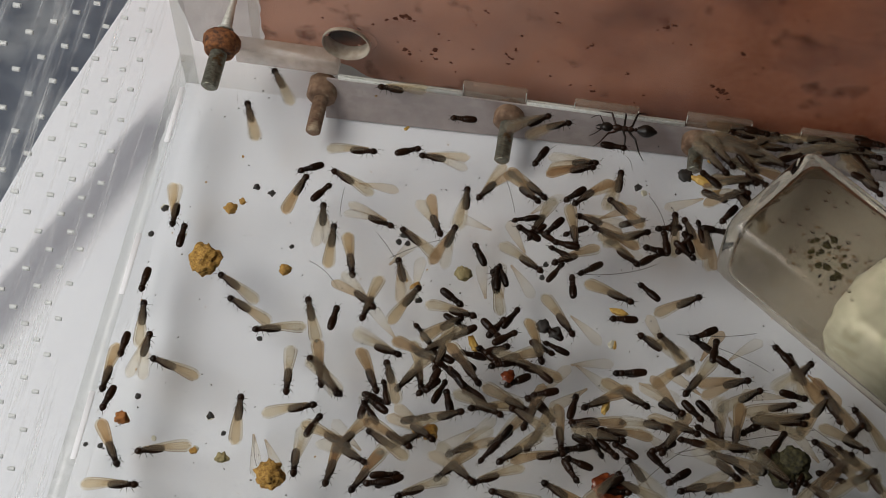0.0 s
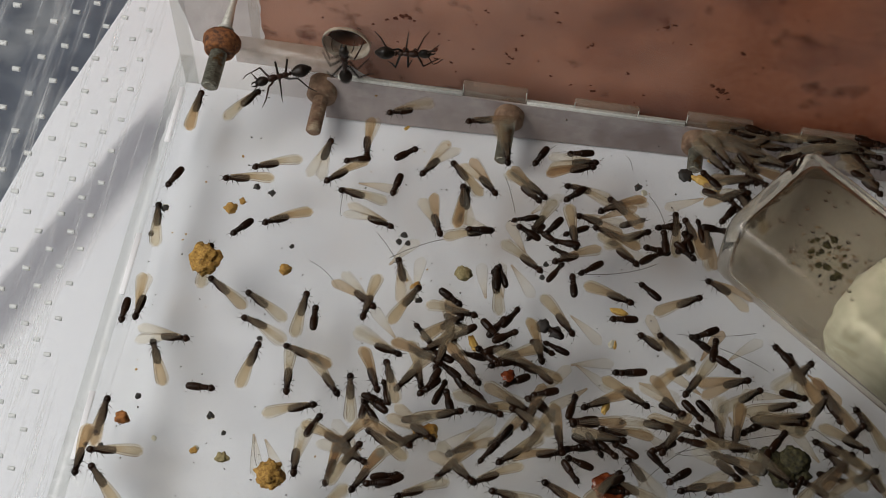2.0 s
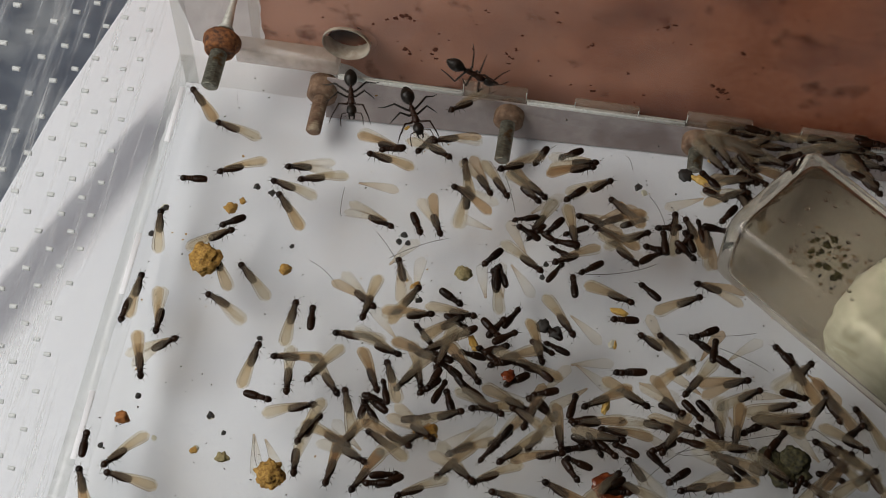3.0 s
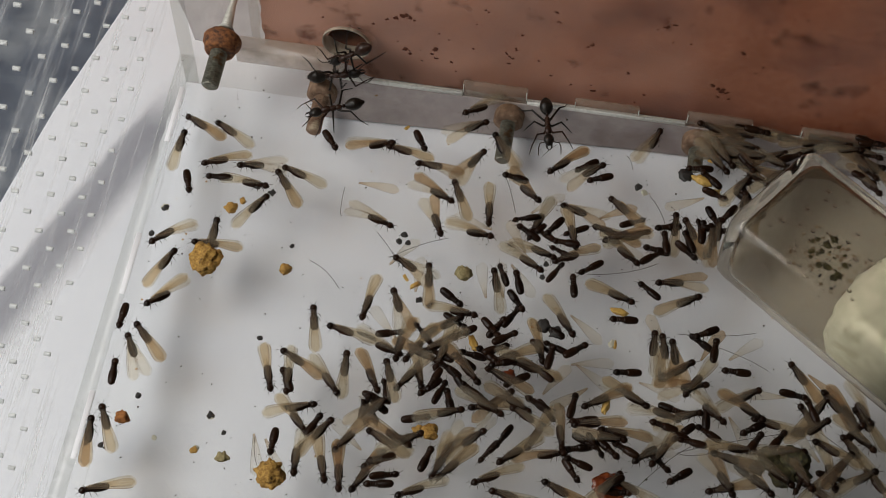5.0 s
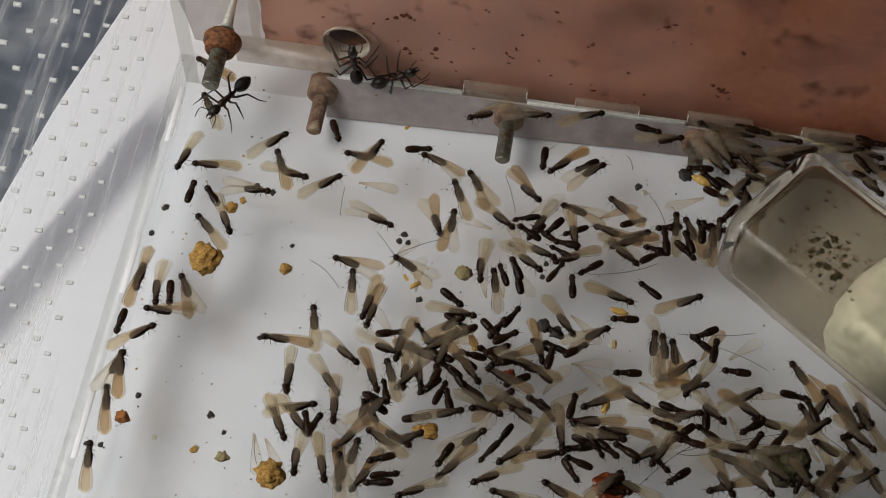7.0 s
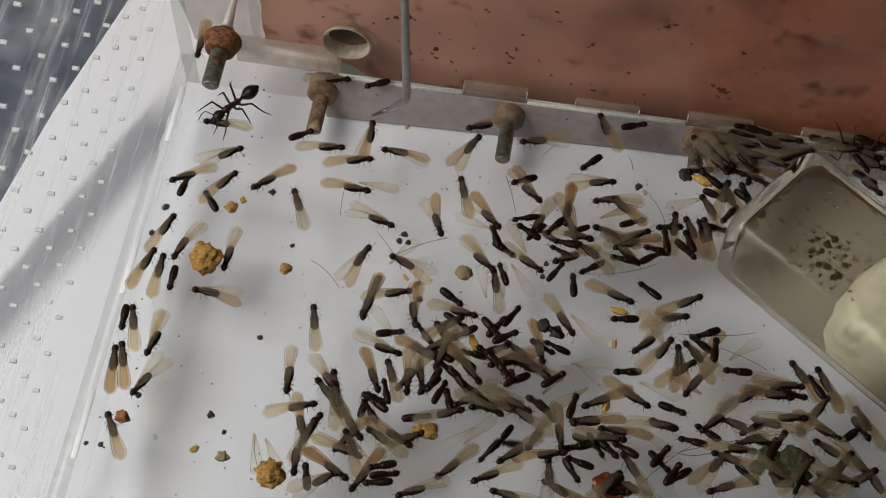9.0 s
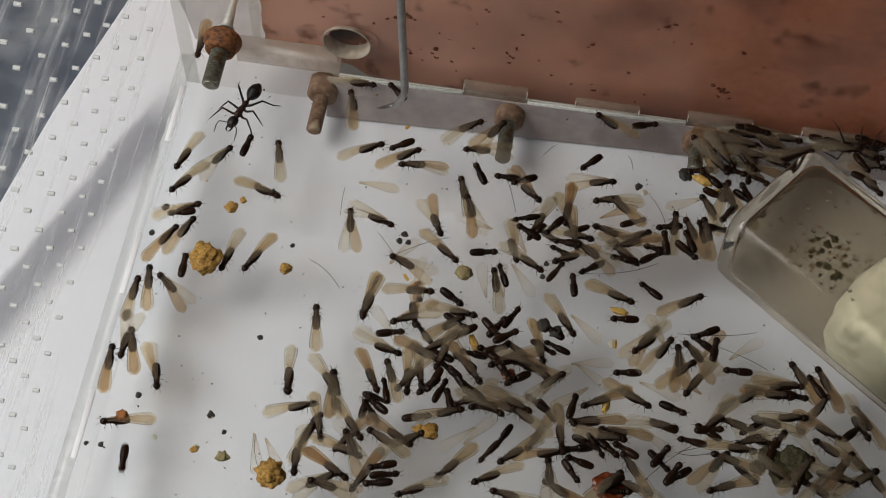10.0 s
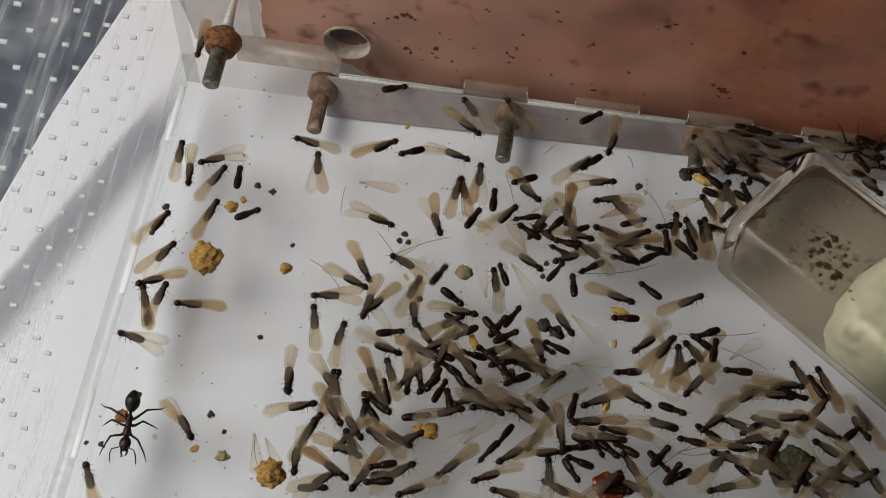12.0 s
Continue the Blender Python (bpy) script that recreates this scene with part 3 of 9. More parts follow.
# frosted glue along the block's left edge and foot
def bead(path, width, seed):
    s, rings = Shape(), []
    for k in range(41):
        u = k / 40
        (xa, za), (xb, zb) = path
        x, z = xa + (xb - xa) * u, za + (zb - za) * u
        w = width * (0.75 + 0.5 * noise.noise(Vector((u * 9, seed, 0))))
        d = 0.5 * noise.noise(Vector((u * 14, seed, 3)))
        px, pz = (1, 0) if xa == xb else (0, 1)
        rings.append([(x + px * (w * c + d), 3.35 + 0.5 * sn, z + pz * (w * c + d)) for c, sn in ((-0.5, -0.3), (-0.2, 0.3), (0.2, 0.3), (0.5, -0.3), (0.2, -0.6), (-0.2, -0.6))])
    return s.grid(rings)


part("glue_seam", bead(((12.5, -2.8), (12.5, 80)), 2.4, 2), GLUE, back_wall, "lumpy frosted glue seam")
part("glue_seam", bead(((8.8, -1.6), (28.8, -1.6)), 2.2, 5), GLUE, back_wall, "lumpy frosted glue seam")

# ---- bolts ----
def bolt(name, label, y_tip, y_end, rust):
    b = new(name)
    tagged(b, label, "bolt", "bolts of the box")
    s = Shape()
    prof, y, k = [(y_tip, 1.1)], y_tip + 0.2, 0
    while y < y_end:
        prof += [(y, 1.22), (y + 0.18, 1.52), (y + 0.30, 1.52), (y + 0.48, 1.22)]
        y += 0.5
        k += 1
    prof = [(a, r if a < 1.5 else r * max(0.42, 0.80 - 0.05 * a)) for a, r in prof]
    s.lathe([q for q in prof if q[0] < 1.2], "y", 14)
    if y_end > 5:
        part("thread_end", Shape().lathe([q for q in prof if q[0] > 1.2], "y", 14), HAZED_STEEL, b, "thread behind the clear wall, painted pale for the wall's haze")
    part("thread", s, STEEL if not rust else NUT, b, "threaded steel shaft", smooth=False)
    nut = Shape()
    nut.lathe([(-4.3, 1.5), (-4.4, 2.2), (-4.0, 2.7), (-2.6, 2.95), (-2.3, 3.3), (-1.2, 3.4), (-0.6, 3.1), (-0.4, 1.5)], "y", 16) if y_end > 5 else nut.lathe([(-3.3, 1.5), (-3.3, 2.6), (-2.9, 3.0), (-0.5, 3.05), (0.9, 3.0), (1.3, 2.6), (1.3, 1.5)], "y", 18)
    nut.v = [(x * (1 + 0.05 * noise.noise(Vector((x, y, z)) * 0.9)), y, z * (1 + 0.05 * noise.noise(Vector((z, x, y)) * 0.9))) for x, y, z in nut.v]
    part("nut", nut, NUT if y_end < 5 else RUST, b, "rusty nut")
    return b


first = bolt("bolt", "rusty nut on a threaded bolt through the wall", -12.5, 9.0, False)
first.matrix_basis = at(7.0, -0.4, 8.25)
first.scale = (1.12, 1.0, 1.12)
for x, rusty, tip in ((26.2, True, -11.6), (63.9, False, -12.2), (101.3, False, -8.1)):
    b = bolt("bolt", "bolt with rusty nut set under the base plate" if not rusty else "brown rusted bolt and nut set under the base plate", tip, 2.0, rusty)
    b.matrix_basis = at(x, -0.1, -4.2)

# ---- the glass vial ----
vial = new("glass_vial")
tagged(vial, "square clear glass vial with wet cotton, lying on its side", "vial")
vial.matrix_basis = at(105.15, -33.4, 0, 0, 0, -37.05)
VW, VH, VL = 24.5, 19.0, 52.0


def rounded(w, h, r, x, n=5, cy=0.0, cz=0.0):
    pts = []
    for qx, qz, a0 in ((1, 1, 0), (-1, 1, 90), (-1, -1, 180), (1, -1, 270)):
        for k in range(n + 1):
            w0 = radians(a0 + 90 * k / n)
            pts.append((x, cy + qx * (w / 2 - r) + r * math.cos(w0), cz + qz * (h / 2 - r) + r * math.sin(w0)))
    return pts


def vial_rings(specs):
    return [rounded(w, h, r, x, 5, VW / 2, VH / 2 + 0.05) for x, w, h, r in specs]


outer = [(0.0, VW - 5, VH - 5, 2.4), (0.5, VW - 2.2, VH - 2.2, 3.2), (1.6, VW - 0.4, VH - 0.4, 3.6), (3.2, VW, VH, 3.6), (VL - 8, VW, VH, 3.6), (VL - 3, VW - 5, VH - 5, 5), (VL, 12, 12, 5.5), (VL + 8, 12, 12, 5.5)]
inner = [(VL + 8, 9.6, 9.6, 4.6), (VL, 9.6, 9.6, 4.6), (VL - 4, VW - 8, VH - 8, 4), (VL - 9, VW - 3.0, VH - 3.0, 2.2), (4.2, VW - 3.0, VH - 3.0, 2.4), (2.9, VW - 4.2, VH - 4.2, 2.6), (2.2, VW - 6.5, VH - 6.5, 2.2)]
gs = Shape().grid(vial_rings(outer + inner))
glass_ob = part("glass", gs, GLASS, vial)
glass_ob.visible_shadow = False
plug = [(22.0, 5, 5, 2), (22.6, 11, 9, 3.5), (24.5, VW - 6, VH - 6, 3.5), (27, VW - 3.2, VH - 3.2, 2.1), (42, VW - 3.2, VH - 3.2, 2.1), (43, VW - 8, VH - 8, 2)]
ps = Shape().grid(vial_rings(plug))
ps.v = [(x + 1.2 * noise.noise(Vector((x, y * 0.3, z * 0.3))) + 0.55 * (z - 9) * (0.3 if x < 30 else 0), y, z) for x, y, z in ps.v]
part("cotton_plug", ps, COTTON, vial, "damp greenish-white cotton")


# ---- insects ----
def wing_mesh(name, length, width, droop, bend=0.0):
    """A long blade from the root at the origin towards -x, slightly arched membrane with a vein along each edge."""
    s, n = Shape(), 12
    rows = []
    for i in range(n + 1):
        u = i / n
        w = width * (0.16 + 0.84 * math.sin(min(1.0, u * 1.05) * math.pi * 0.5) ** 1.25) * (1 if u < 0.82 else math.sqrt(max(0.02, 1 - ((u - 0.82) / 0.185) ** 2)))
        x = -length * u
        c = bend * u * u
        z = -droop * u * u
        rows.append([(x, c - w * 0.5, z - 0.05), (x, c - w * 0.2, z + 0.05), (x, c + w * 0.2, z + 0.05), (x, c + w * 0.5, z)])
    s.grid(rows, close_u=False)
    skin = len(s.f)
    s.tube([(r[3][0], r[3][1], r[3][2] + 0.02) for r in rows[:-1]], 0.026, 4)
    s.tube([(r[0][0], r[0][1], r[0][2] + 0.02) for r in rows[:-1]], 0.012, 4)
    me = s.mesh(name)
    me.materials.append(WING)
    me.materials.append(VEIN)
    for p in me.polygons[skin:]:
        p.material_index = 1
    return me


FORE, HIND = wing_mesh("forewing", 8.3, 2.0, 0.85), wing_mesh("hindwing", 7.6, 2.0, 0.8)
HEAD = ball(ball(ball(Shape(), (-0.60, 0, 0.76), (0.64, 0.67, 0.52), 12, 8), (-0.06, 0, 0.62), (0.22, 0.34, 0.22), 8, 5), (-0.62, 0, 1.12), (0.16, 0.14, 0.10), 6, 4).mesh("head")
PRONOTUM = ball(ball(ball(Shape(), (-1.36, 0, 0.84), (0.28, 0.58, 0.38), 10, 6), (-1.80, 0, 0.78), (0.44, 0.56, 0.44), 10, 6), (-2.25, 0, 0.76), (0.42, 0.61, 0.44), 10, 6).mesh("thorax")
abd = Shape()
prof = [(-2.35, 0.30)]
for i in range(8):
    a = -2.50 - i * 0.33
    wide = 0.77 * math.sin(math.pi * (0.27 + 0.55 * i / 7)) ** 0.32
    prof.append((a, wide))
prof += [(-5.02, 0.47), (-5.15, 0.25), (-5.22, 0.05)]
ABDOMEN = abd.lathe(prof, "x", 12, (0, 0, 0.72), 0.80).mesh("abdomen")


def leg_mesh(name, x, side, ahead, reach=0.85):
    p = [(x, side * 0.35, 0.5), (x + ahead * 0.5, side * (0.35 + reach * 0.4), 0.85), (x + ahead, side * (0.35 + reach * 0.8), 0.35), (x + ahead * 1.25, side * (0.35 + reach), 0.05)]
    return Shape().tube(p, [0.075, 0.065, 0.045, 0.026], 5).mesh(name)


LEG_MESHES = [leg_mesh("leg", x, s, a) for s in (-1, 1) for x, a in ((-1.25, 0.55), (-1.75, -0.15), (-2.15, -0.75))]
CURLED = [leg_mesh("leg", x, s, a, 0.5) for s in (-1, 1) for x, a in ((-1.2, 0.3), (-1.7, 0.1), (-2.1, -0.3))]
FEELERS = [Shape().tube([(-0.1, s * 0.25, 0.75), (0.35, s * 0.45, 0.85), (0.75, s * 0.62, 0.62)], [0.045, 0.04, 0.032], 5).mesh("antenna") for s in (-1, 1)]

KINDS = {"f": ((0.9, 0.3), (-1.1, -0.3), "dark winged termite with folded smoky wings"),
         "v": ((9, 7), (-9, -7), "dark winged termite with half-open amber wings"),
         "l": ((13, 11), (8, 6), "dark winged termite with wings swept to one side"),
         "r": ((-8, -6), (-13, -11), "dark winged termite with wings swept to one side"),
         "d": (None, None, "black termite body that has shed its wings")}
made = {}


def alate(kind, m):
    """One termite of the given wing posture at the pose m."""
    if kind in made:
        twin = copy_thing(made[kind], m)
        twin.animation_data_clear()
        twin.matrix_basis = m
        return twin
    one, two, label = KINDS[kind]
    t = new("wingless_termite" if kind == "d" else "winged_termite")
    tagged(t, label, "termite", "termites in the box")
    part("head", HEAD, CHITIN, t)
    part("thorax", PRONOTUM, CHITIN, t)
    part("abdomen", ABDOMEN, CHITIN, t)
    for me in (CURLED if kind == "d" else LEG_MESHES):
        part("leg", me, LEGS, t)
    for me in FEELERS:
        part("antenna", me, LEGS, t)
    if one:
        for s, (a, b), lift in ((1, one, 0.0), (-1, two, 0.05)):
            part("forewing", FORE, WING, t, m=at(-1.5, s * 0.14, 1.56 + lift, 0, 0, -a))
            part("hindwing", HIND, WING, t, m=at(-2.0, s * 0.14, 1.48 + lift, 0, 0, -b))
    t.matrix_basis = m
    made[kind] = t
    return t


def spot(x, y, turn, lift=0.0, rx=0.0, ry=0.0):
    """A pose on the base plate: place of the head's front (mm), heading in degrees."""
    return at(x, y, lift, rx, ry, turn)


def climb(x, z, turn, off=0.05):
    """A pose on the inner face of the back wall; turn runs from +x towards +z."""
    c, s = math.cos(radians(turn)), math.sin(radians(turn))
    return Matrix(((c, -s, 0, x * MM), (0, 0, -1, -off * MM), (s, c, 0, z * MM), (0, 0, 0, 1)))


def big_ant(label, thorax_mat, gaster_mat, size=1.0):
    """A large wingless ant, its middle at the origin, head towards +x."""
    t = new("ant")
    tagged(t, label, "ant", "large ants")
    S = Shape
    def scaled(s):
        s.v = [tuple(c * size for c in p) for p in s.v]
        return s
    head = ball(ball(S(), (4.6, 0, 1.9), (1.25, 1.05, 0.8), 12, 8), (5.5, 0, 1.7), (0.5, 0.75, 0.45), 10, 5)
    for s in (-1, 1):
        head.tube([(5.7, s * 0.5, 1.6), (6.4, s * 0.45, 1.5), (6.8, s * 0.12, 1.45)], [0.2, 0.16, 0.05], 6)
    part("head", scaled(head), JET, t)
    tx = ball(ball(ball(S(), (2.5, 0, 2.0), (1.15, 0.72, 0.75), 12, 8), (1.1, 0, 1.95), (0.95, 0.6, 0.62), 12, 7), (0.0, 0, 1.9), (0.85, 0.55, 0.65), 12, 7)
    part("thorax", scaled(tx), thorax_mat, t)
    part("petiole", scaled(ball(S(), (-1.05, 0, 2.0), (0.32, 0.32, 0.62), 8, 6)), thorax_mat, t)
    ga = S()
    prof = [(-1.3, 0.12)]
    for i in range(9):
        u = i / 8
        wide = 1.35 * math.sin(math.pi * (0.14 + 0.78 * u)) ** 0.75
        prof += [(-1.5 - 3.3 * u, wide), (-1.5 - 3.3 * u - 0.32, wide * 0.985)]
    prof.append((-5.35, 0.08))
    part("gaster", scaled(ga.lathe(prof, "x", 14, (0, 0, 1.95), 0.9)), gaster_mat, t)
    for s in (-1, 1):
        part("antenna", scaled(S().tube([(5.3, s * 0.5, 2.1), (6.2, s * 1.9, 2.9), (6.9, s * 2.2, 2.3), (7.9, s * 2.2, 1.2)], [0.11, 0.1, 0.11, 0.08], 6)), thorax_mat, t)
    legs = []
    for s in (-1, 1):
        for x, a, r in ((2.4, 3.4, 1.0), (1.2, 0.3, 1.05), (0.2, -3.9, 1.15)):
            p = [(0, 0, 0), (a * 0.16, s * 0.6, -0.2), (a * 0.45, s * 2.2 * r, 1.4), (a * 0.8, s * 3.5 * r, -0.6), (a * 1.12, s * 4.2 * r, -1.75)]
            leg = scaled(S().tube(p, [0.3, 0.24, 0.2, 0.13, 0.06], 7))
            o = part("leg", leg, thorax_mat if a > 0.5 else JET, t, m=at(x * size, s * 0.35 * size, 1.8 * size))
            legs.append((o, x * size, s * 0.35 * size, 1.8 * size, s, x))
    return t, legs


def stride(t, legs, keys):
    """Keys an ant along its rows, easing the turn between them, and swings its legs."""
    t.rotation_mode = "QUATERNION"
    rows = [keys[0]]
    for (ta, a), (tb, b) in zip(keys, keys[1:]):
        qa, qb = a.to_quaternion(), b.to_quaternion()
        qb.make_compatible(qa)
        angle = math.degrees(qa.rotation_difference(qb).angle)
        angle = min(angle, 360 - angle)
        n = max(1, min(int(angle // 50) + 1, max(1, int((tb - ta) / 0.045))))
        for k in range(1, n):
            u = k / n
            rows.append((ta + (tb - ta) * u, Matrix.LocRotScale(a.translation.lerp(b.translation, u), qa.slerp(qb, u), None)))
        rows.append((tb, b))
    walk(t, rows)
    for i, (o, x, y, z, s, x0) in enumerate(legs):
        swing = []
        for k in range(61):
            w = 11 * math.sin(k * 2.1 + (i % 2) * math.pi + i * 0.4)
            swing.append((k * 0.2, at(x, y, z, 3 * s * math.cos(k * 2.1 + i), 0, w)))
        walk(o, swing)


def fidget(t, m, seed):
    """A termite that stays in place but stirs a little."""
    r = random.Random(seed)
    rows = []
    for k in range(13):
        rows.append((k, m @ at(r.uniform(-0.12, 0.12), r.uniform(-0.12, 0.12), 0, 0, 0, r.uniform(-2.5, 2.5))))
    walk(t, rows)


# ---- crumbs, flakes, shed wings and hairs on the plate ----
def crumb(name, mat, x, y, r, seed, squash, label):
    c = rock(name, r, seed, mat, squash, 0.34 if r > 1.2 else 0.55, 4 if r > 1.7 else 3 if r > 0.8 else 2)
    long = 1.3 if mat is YELLOW else 1.0
    c.matrix_basis = at(x, y + 0.4 * r * squash, 0.0, 0, 0, seed * 47) @ Matrix.Diagonal((long, 0.72 / long if long > 1 else 1, 0.8, 1))
    return tagged(c, label, "debris", "crumbs on the plate")


def loose_wing(x, y, turn, lift):
    w = part("shed_wing", SHED, WING)
    w.matrix_basis = at(x, y, 0.45 + lift, 0, 0, turn)
    return tagged(w, "single shed amber wing lying on the plate", "insect wing", "shed wings")


def hair(xa, ya, xb, yb, xc, yc):
    s = Shape()
    pts = []
    for k in range(9):
        u = k / 8
        pts.append(((1 - u) ** 2 * xa + 2 * u * (1 - u) * xb + u * u * xc, (1 - u) ** 2 * ya + 2 * u * (1 - u) * yb + u * u * yc, 0.12 + 0.5 * math.sin(math.pi * u)))
    h = part("thin_fibre", s.tube(pts, 0.05, 5), LEGS)
    return tagged(h, "thin dark hair-like insect leg on the plate", "fibre", "loose fibres")


SHED = wing_mesh("shed_wing", 7.8, 2.2, 0.35, 0.5)
crumb("ochre_crumb", OCHRE, 13.4, -47.6, 2.90, 3, 0.75, "crumb of grainy ochre soil on the clear plate")
crumb("ochre_crumb", OCHRE, 34.1, -87.2, 2.37, 4, 0.75, "crumb of grainy ochre soil on the clear plate")
crumb("ochre_crumb", OCHRE, 28.2, -46.2, 1.08, 5, 0.80, "crumb of grainy ochre soil on the clear plate")
crumb("ochre_crumb", OCHRE, 15.4, -34.8, 1.08, 6, 0.80, "crumb of grainy ochre soil on the clear plate")
crumb("olive_crumb", OLIVE, 60.7, -41.6, 1.51, 7, 0.60, "crumb of dull olive-tan soil on the clear plate")
crumb("rust_crumb", RUSTY, 6.3, -80.2, 1.18, 8, 0.80, "crumb of rust-brown soil on the clear plate")
crumb("olive_crumb", OLIVE, 25.0, -84.5, 0.97, 9, 0.70, "crumb of dull olive-tan soil on the clear plate")
crumb("ochre_crumb", OCHRE, 19.9, -83.7, 0.65, 10, 0.70, "crumb of grainy ochre soil on the clear plate")
crumb("ochre_crumb", OCHRE, 17.2, -32.6, 0.65, 11, 0.70, "crumb of grainy ochre soil on the clear plate")
crumb("ochre_crumb", OCHRE, 59.6, -74.0, 1.51, 12, 0.60, "crumb of grainy ochre soil on the clear plate")
crumb("ochre_crumb", OCHRE, 57.8, -74.0, 0.97, 13, 0.60, "crumb of grainy ochre soil on the clear plate")
crumb("yellow_flake", YELLOW, 64.6, -55.3, 1.29, 14, 0.35, "thin yellow flake among the insects")
crumb("yellow_flake", YELLOW, 102.6, -14.2, 1.55, 15, 0.60, "thin yellow flake among the insects")
crumb("yellow_flake", YELLOW, 105.2, -16.0, 0.85, 16, 0.60, "thin yellow flake among the insects")
crumb("yellow_flake", YELLOW, 89.5, -64.1, 1.08, 17, 0.70, "thin yellow flake among the insects")
crumb("yellow_flake", YELLOW, 88.3, -21.8, 0.86, 18, 0.40, "thin yellow flake among the insects")
crumb("yellow_flake", YELLOW, 89.8, -44.5, 1.29, 19, 0.30, "thin yellow flake among the insects")
crumb("yellow_flake", YELLOW, 52.3, -45.1, 0.86, 20, 0.40, "thin yellow flake among the insects")
crumb("yellow_flake", YELLOW, 89.8, -51.4, 0.65, 21, 0.50, "thin yellow flake among the insects")
crumb("yellow_flake", YELLOW, 50.3, -43.9, 0.65, 22, 0.50, "thin yellow flake among the insects")
crumb("yellow_flake", YELLOW, 104.1, -8.9, 0.65, 23, 0.70, "thin yellow flake among the insects")
crumb("yellow_flake", YELLOW, 44.9, -10.8, 0.54, 24, 0.60, "thin yellow flake among the insects")
crumb("pale_flake", PALE, 21.2, -76.8, 0.7, 61, 0.4, "small pale flake on the clear plate")
crumb("pale_flake", PALE, 3.0, -36.1, 0.75, 62, 0.4, "small pale flake on the clear plate")
crumb("pale_flake", PALE, 20.1, -83.2, 0.55, 63, 0.4, "small pale flake on the clear plate")
crumb("pale_flake", PALE, 89.3, -51.4, 0.8, 64, 0.5, "small pale flake on the clear plate")
crumb("pale_flake", PALE, 91.9, -18.1, 0.6, 65, 0.5, "small pale flake on the clear plate")
crumb("pale_flake", PALE, 12.5, -82.5, 0.5, 66, 0.5, "small pale flake on the clear plate")
crumb("dark_flake", SOOT, 53.5, -48.1, 0.6, 67, 0.6, "tiny black speck of dirt")
crumb("red_flake", REDCHIP, 91.7, -79.3, 2.58, 25, 0.28, "glossy dark red shell fragment")
crumb("red_flake", REDCHIP, 71.7, -60.8, 1.08, 26, 0.50, "glossy dark red shell fragment")
crumb("mossy_crumb", MOSS, 122.8, -69.6, 2.58, 27, 0.50, "mossy dark green crumb among the termites")
crumb("mossy_crumb", MOSS, 118.6, -69.4, 1.94, 28, 0.50, "mossy dark green crumb among the termites")
crumb("mossy_crumb", MOSS, 121.0, -72.1, 2.15, 29, 0.50, "mossy dark green crumb among the termites")
crumb("mossy_crumb", MOSS, 124.2, -71.7, 1.51, 30, 0.60, "mossy dark green crumb among the termites")
crumb("mossy_crumb", MOSS, 116.6, -71.5, 1.29, 31, 0.60, "mossy dark green crumb among the termites")
crumb("dark_flake", SOOT, 76.6, -49.7, 1.29, 32, 0.35, "tiny black speck of dirt")
crumb("dark_flake", SOOT, 79.1, -50.7, 1.08, 33, 0.35, "tiny black speck of dirt")
crumb("dark_flake", SOOT, 99.3, -13.2, 1.40, 34, 0.50, "tiny black speck of dirt")
crumb("dark_flake", SOOT, 19.1, -29.0, 0.65, 35, 0.80, "tiny black speck of dirt")
crumb("dark_flake", SOOT, 22.3, -30.0, 0.65, 36, 0.80, "tiny black speck of dirt")
crumb("dark_flake", SOOT, 7.8, -75.2, 0.54, 37, 0.80, "tiny black speck of dirt")
crumb("dark_flake", SOOT, 26.5, -60.6, 0.54, 38, 0.80, "tiny black speck of dirt")
crumb("dark_flake", SOOT, 47.7, -36.3, 0.6, 39, 0.60, "tiny black speck of dirt")
crumb("dark_flake", SOOT, 48.5, -34.7, 0.62, 40, 0.40, "tiny black speck of dirt")
crumb("dark_flake", SOOT, 49.4, -36.4, 0.54, 41, 0.60, "tiny black speck of dirt")
crumb("dark_flake", SOOT, 1.9, -42.2, 0.54, 42, 0.70, "tiny black speck of dirt")
crumb("dark_flake", SOOT, 90.7, -17.1, 0.75, 43, 0.60, "tiny black speck of dirt")
crumb("dark_flake", SOOT, 24.2, -79.6, 0.43, 44, 0.60, "tiny black speck of dirt")
crumb("dark_flake", SOOT, 21.2, -76.8, 0.65, 45, 0.60, "tiny black speck of dirt")
crumb("dark_flake", SOOT, 3.7, -85.4, 0.54, 46, 0.60, "tiny black speck of dirt")
crumb("dark_flake", SOOT, 1.1, -85.5, 0.43, 47, 0.60, "tiny black speck of dirt")
crumb("dark_flake", SOOT, 28.3, -40.6, 0.43, 48, 0.70, "tiny black speck of dirt")
crumb("dark_flake", SOOT, 75.4, -36.8, 0.54, 49, 0.70, "tiny black speck of dirt")
crumb("dark_flake", SOOT, 75.1, -39.6, 0.54, 50, 0.70, "tiny black speck of dirt")
crumb("dark_flake", SOOT, 3.1, -36.4, 0.65, 51, 0.60, "tiny black speck of dirt")
loose_wing(38.0, -24.9, -178, 0.10)
loose_wing(103.2, -17.5, 28, 0.15)
loose_wing(29.5, -79.0, 109, 0.20)
loose_wing(82.4, -56.7, -164, 0.25)
loose_wing(83.4, -56.6, 153, 0.30)
loose_wing(31.7, -79.7, 126, 0.35)
loose_wing(64.5, -31.2, -14, 0.40)
loose_wing(69.1, -37.9, 133, 0.10)
loose_wing(71.3, -26.3, -133, 0.15)
loose_wing(68.6, -45.2, -76, 0.20)
loose_wing(110.3, -51.2, -134, 0.25)
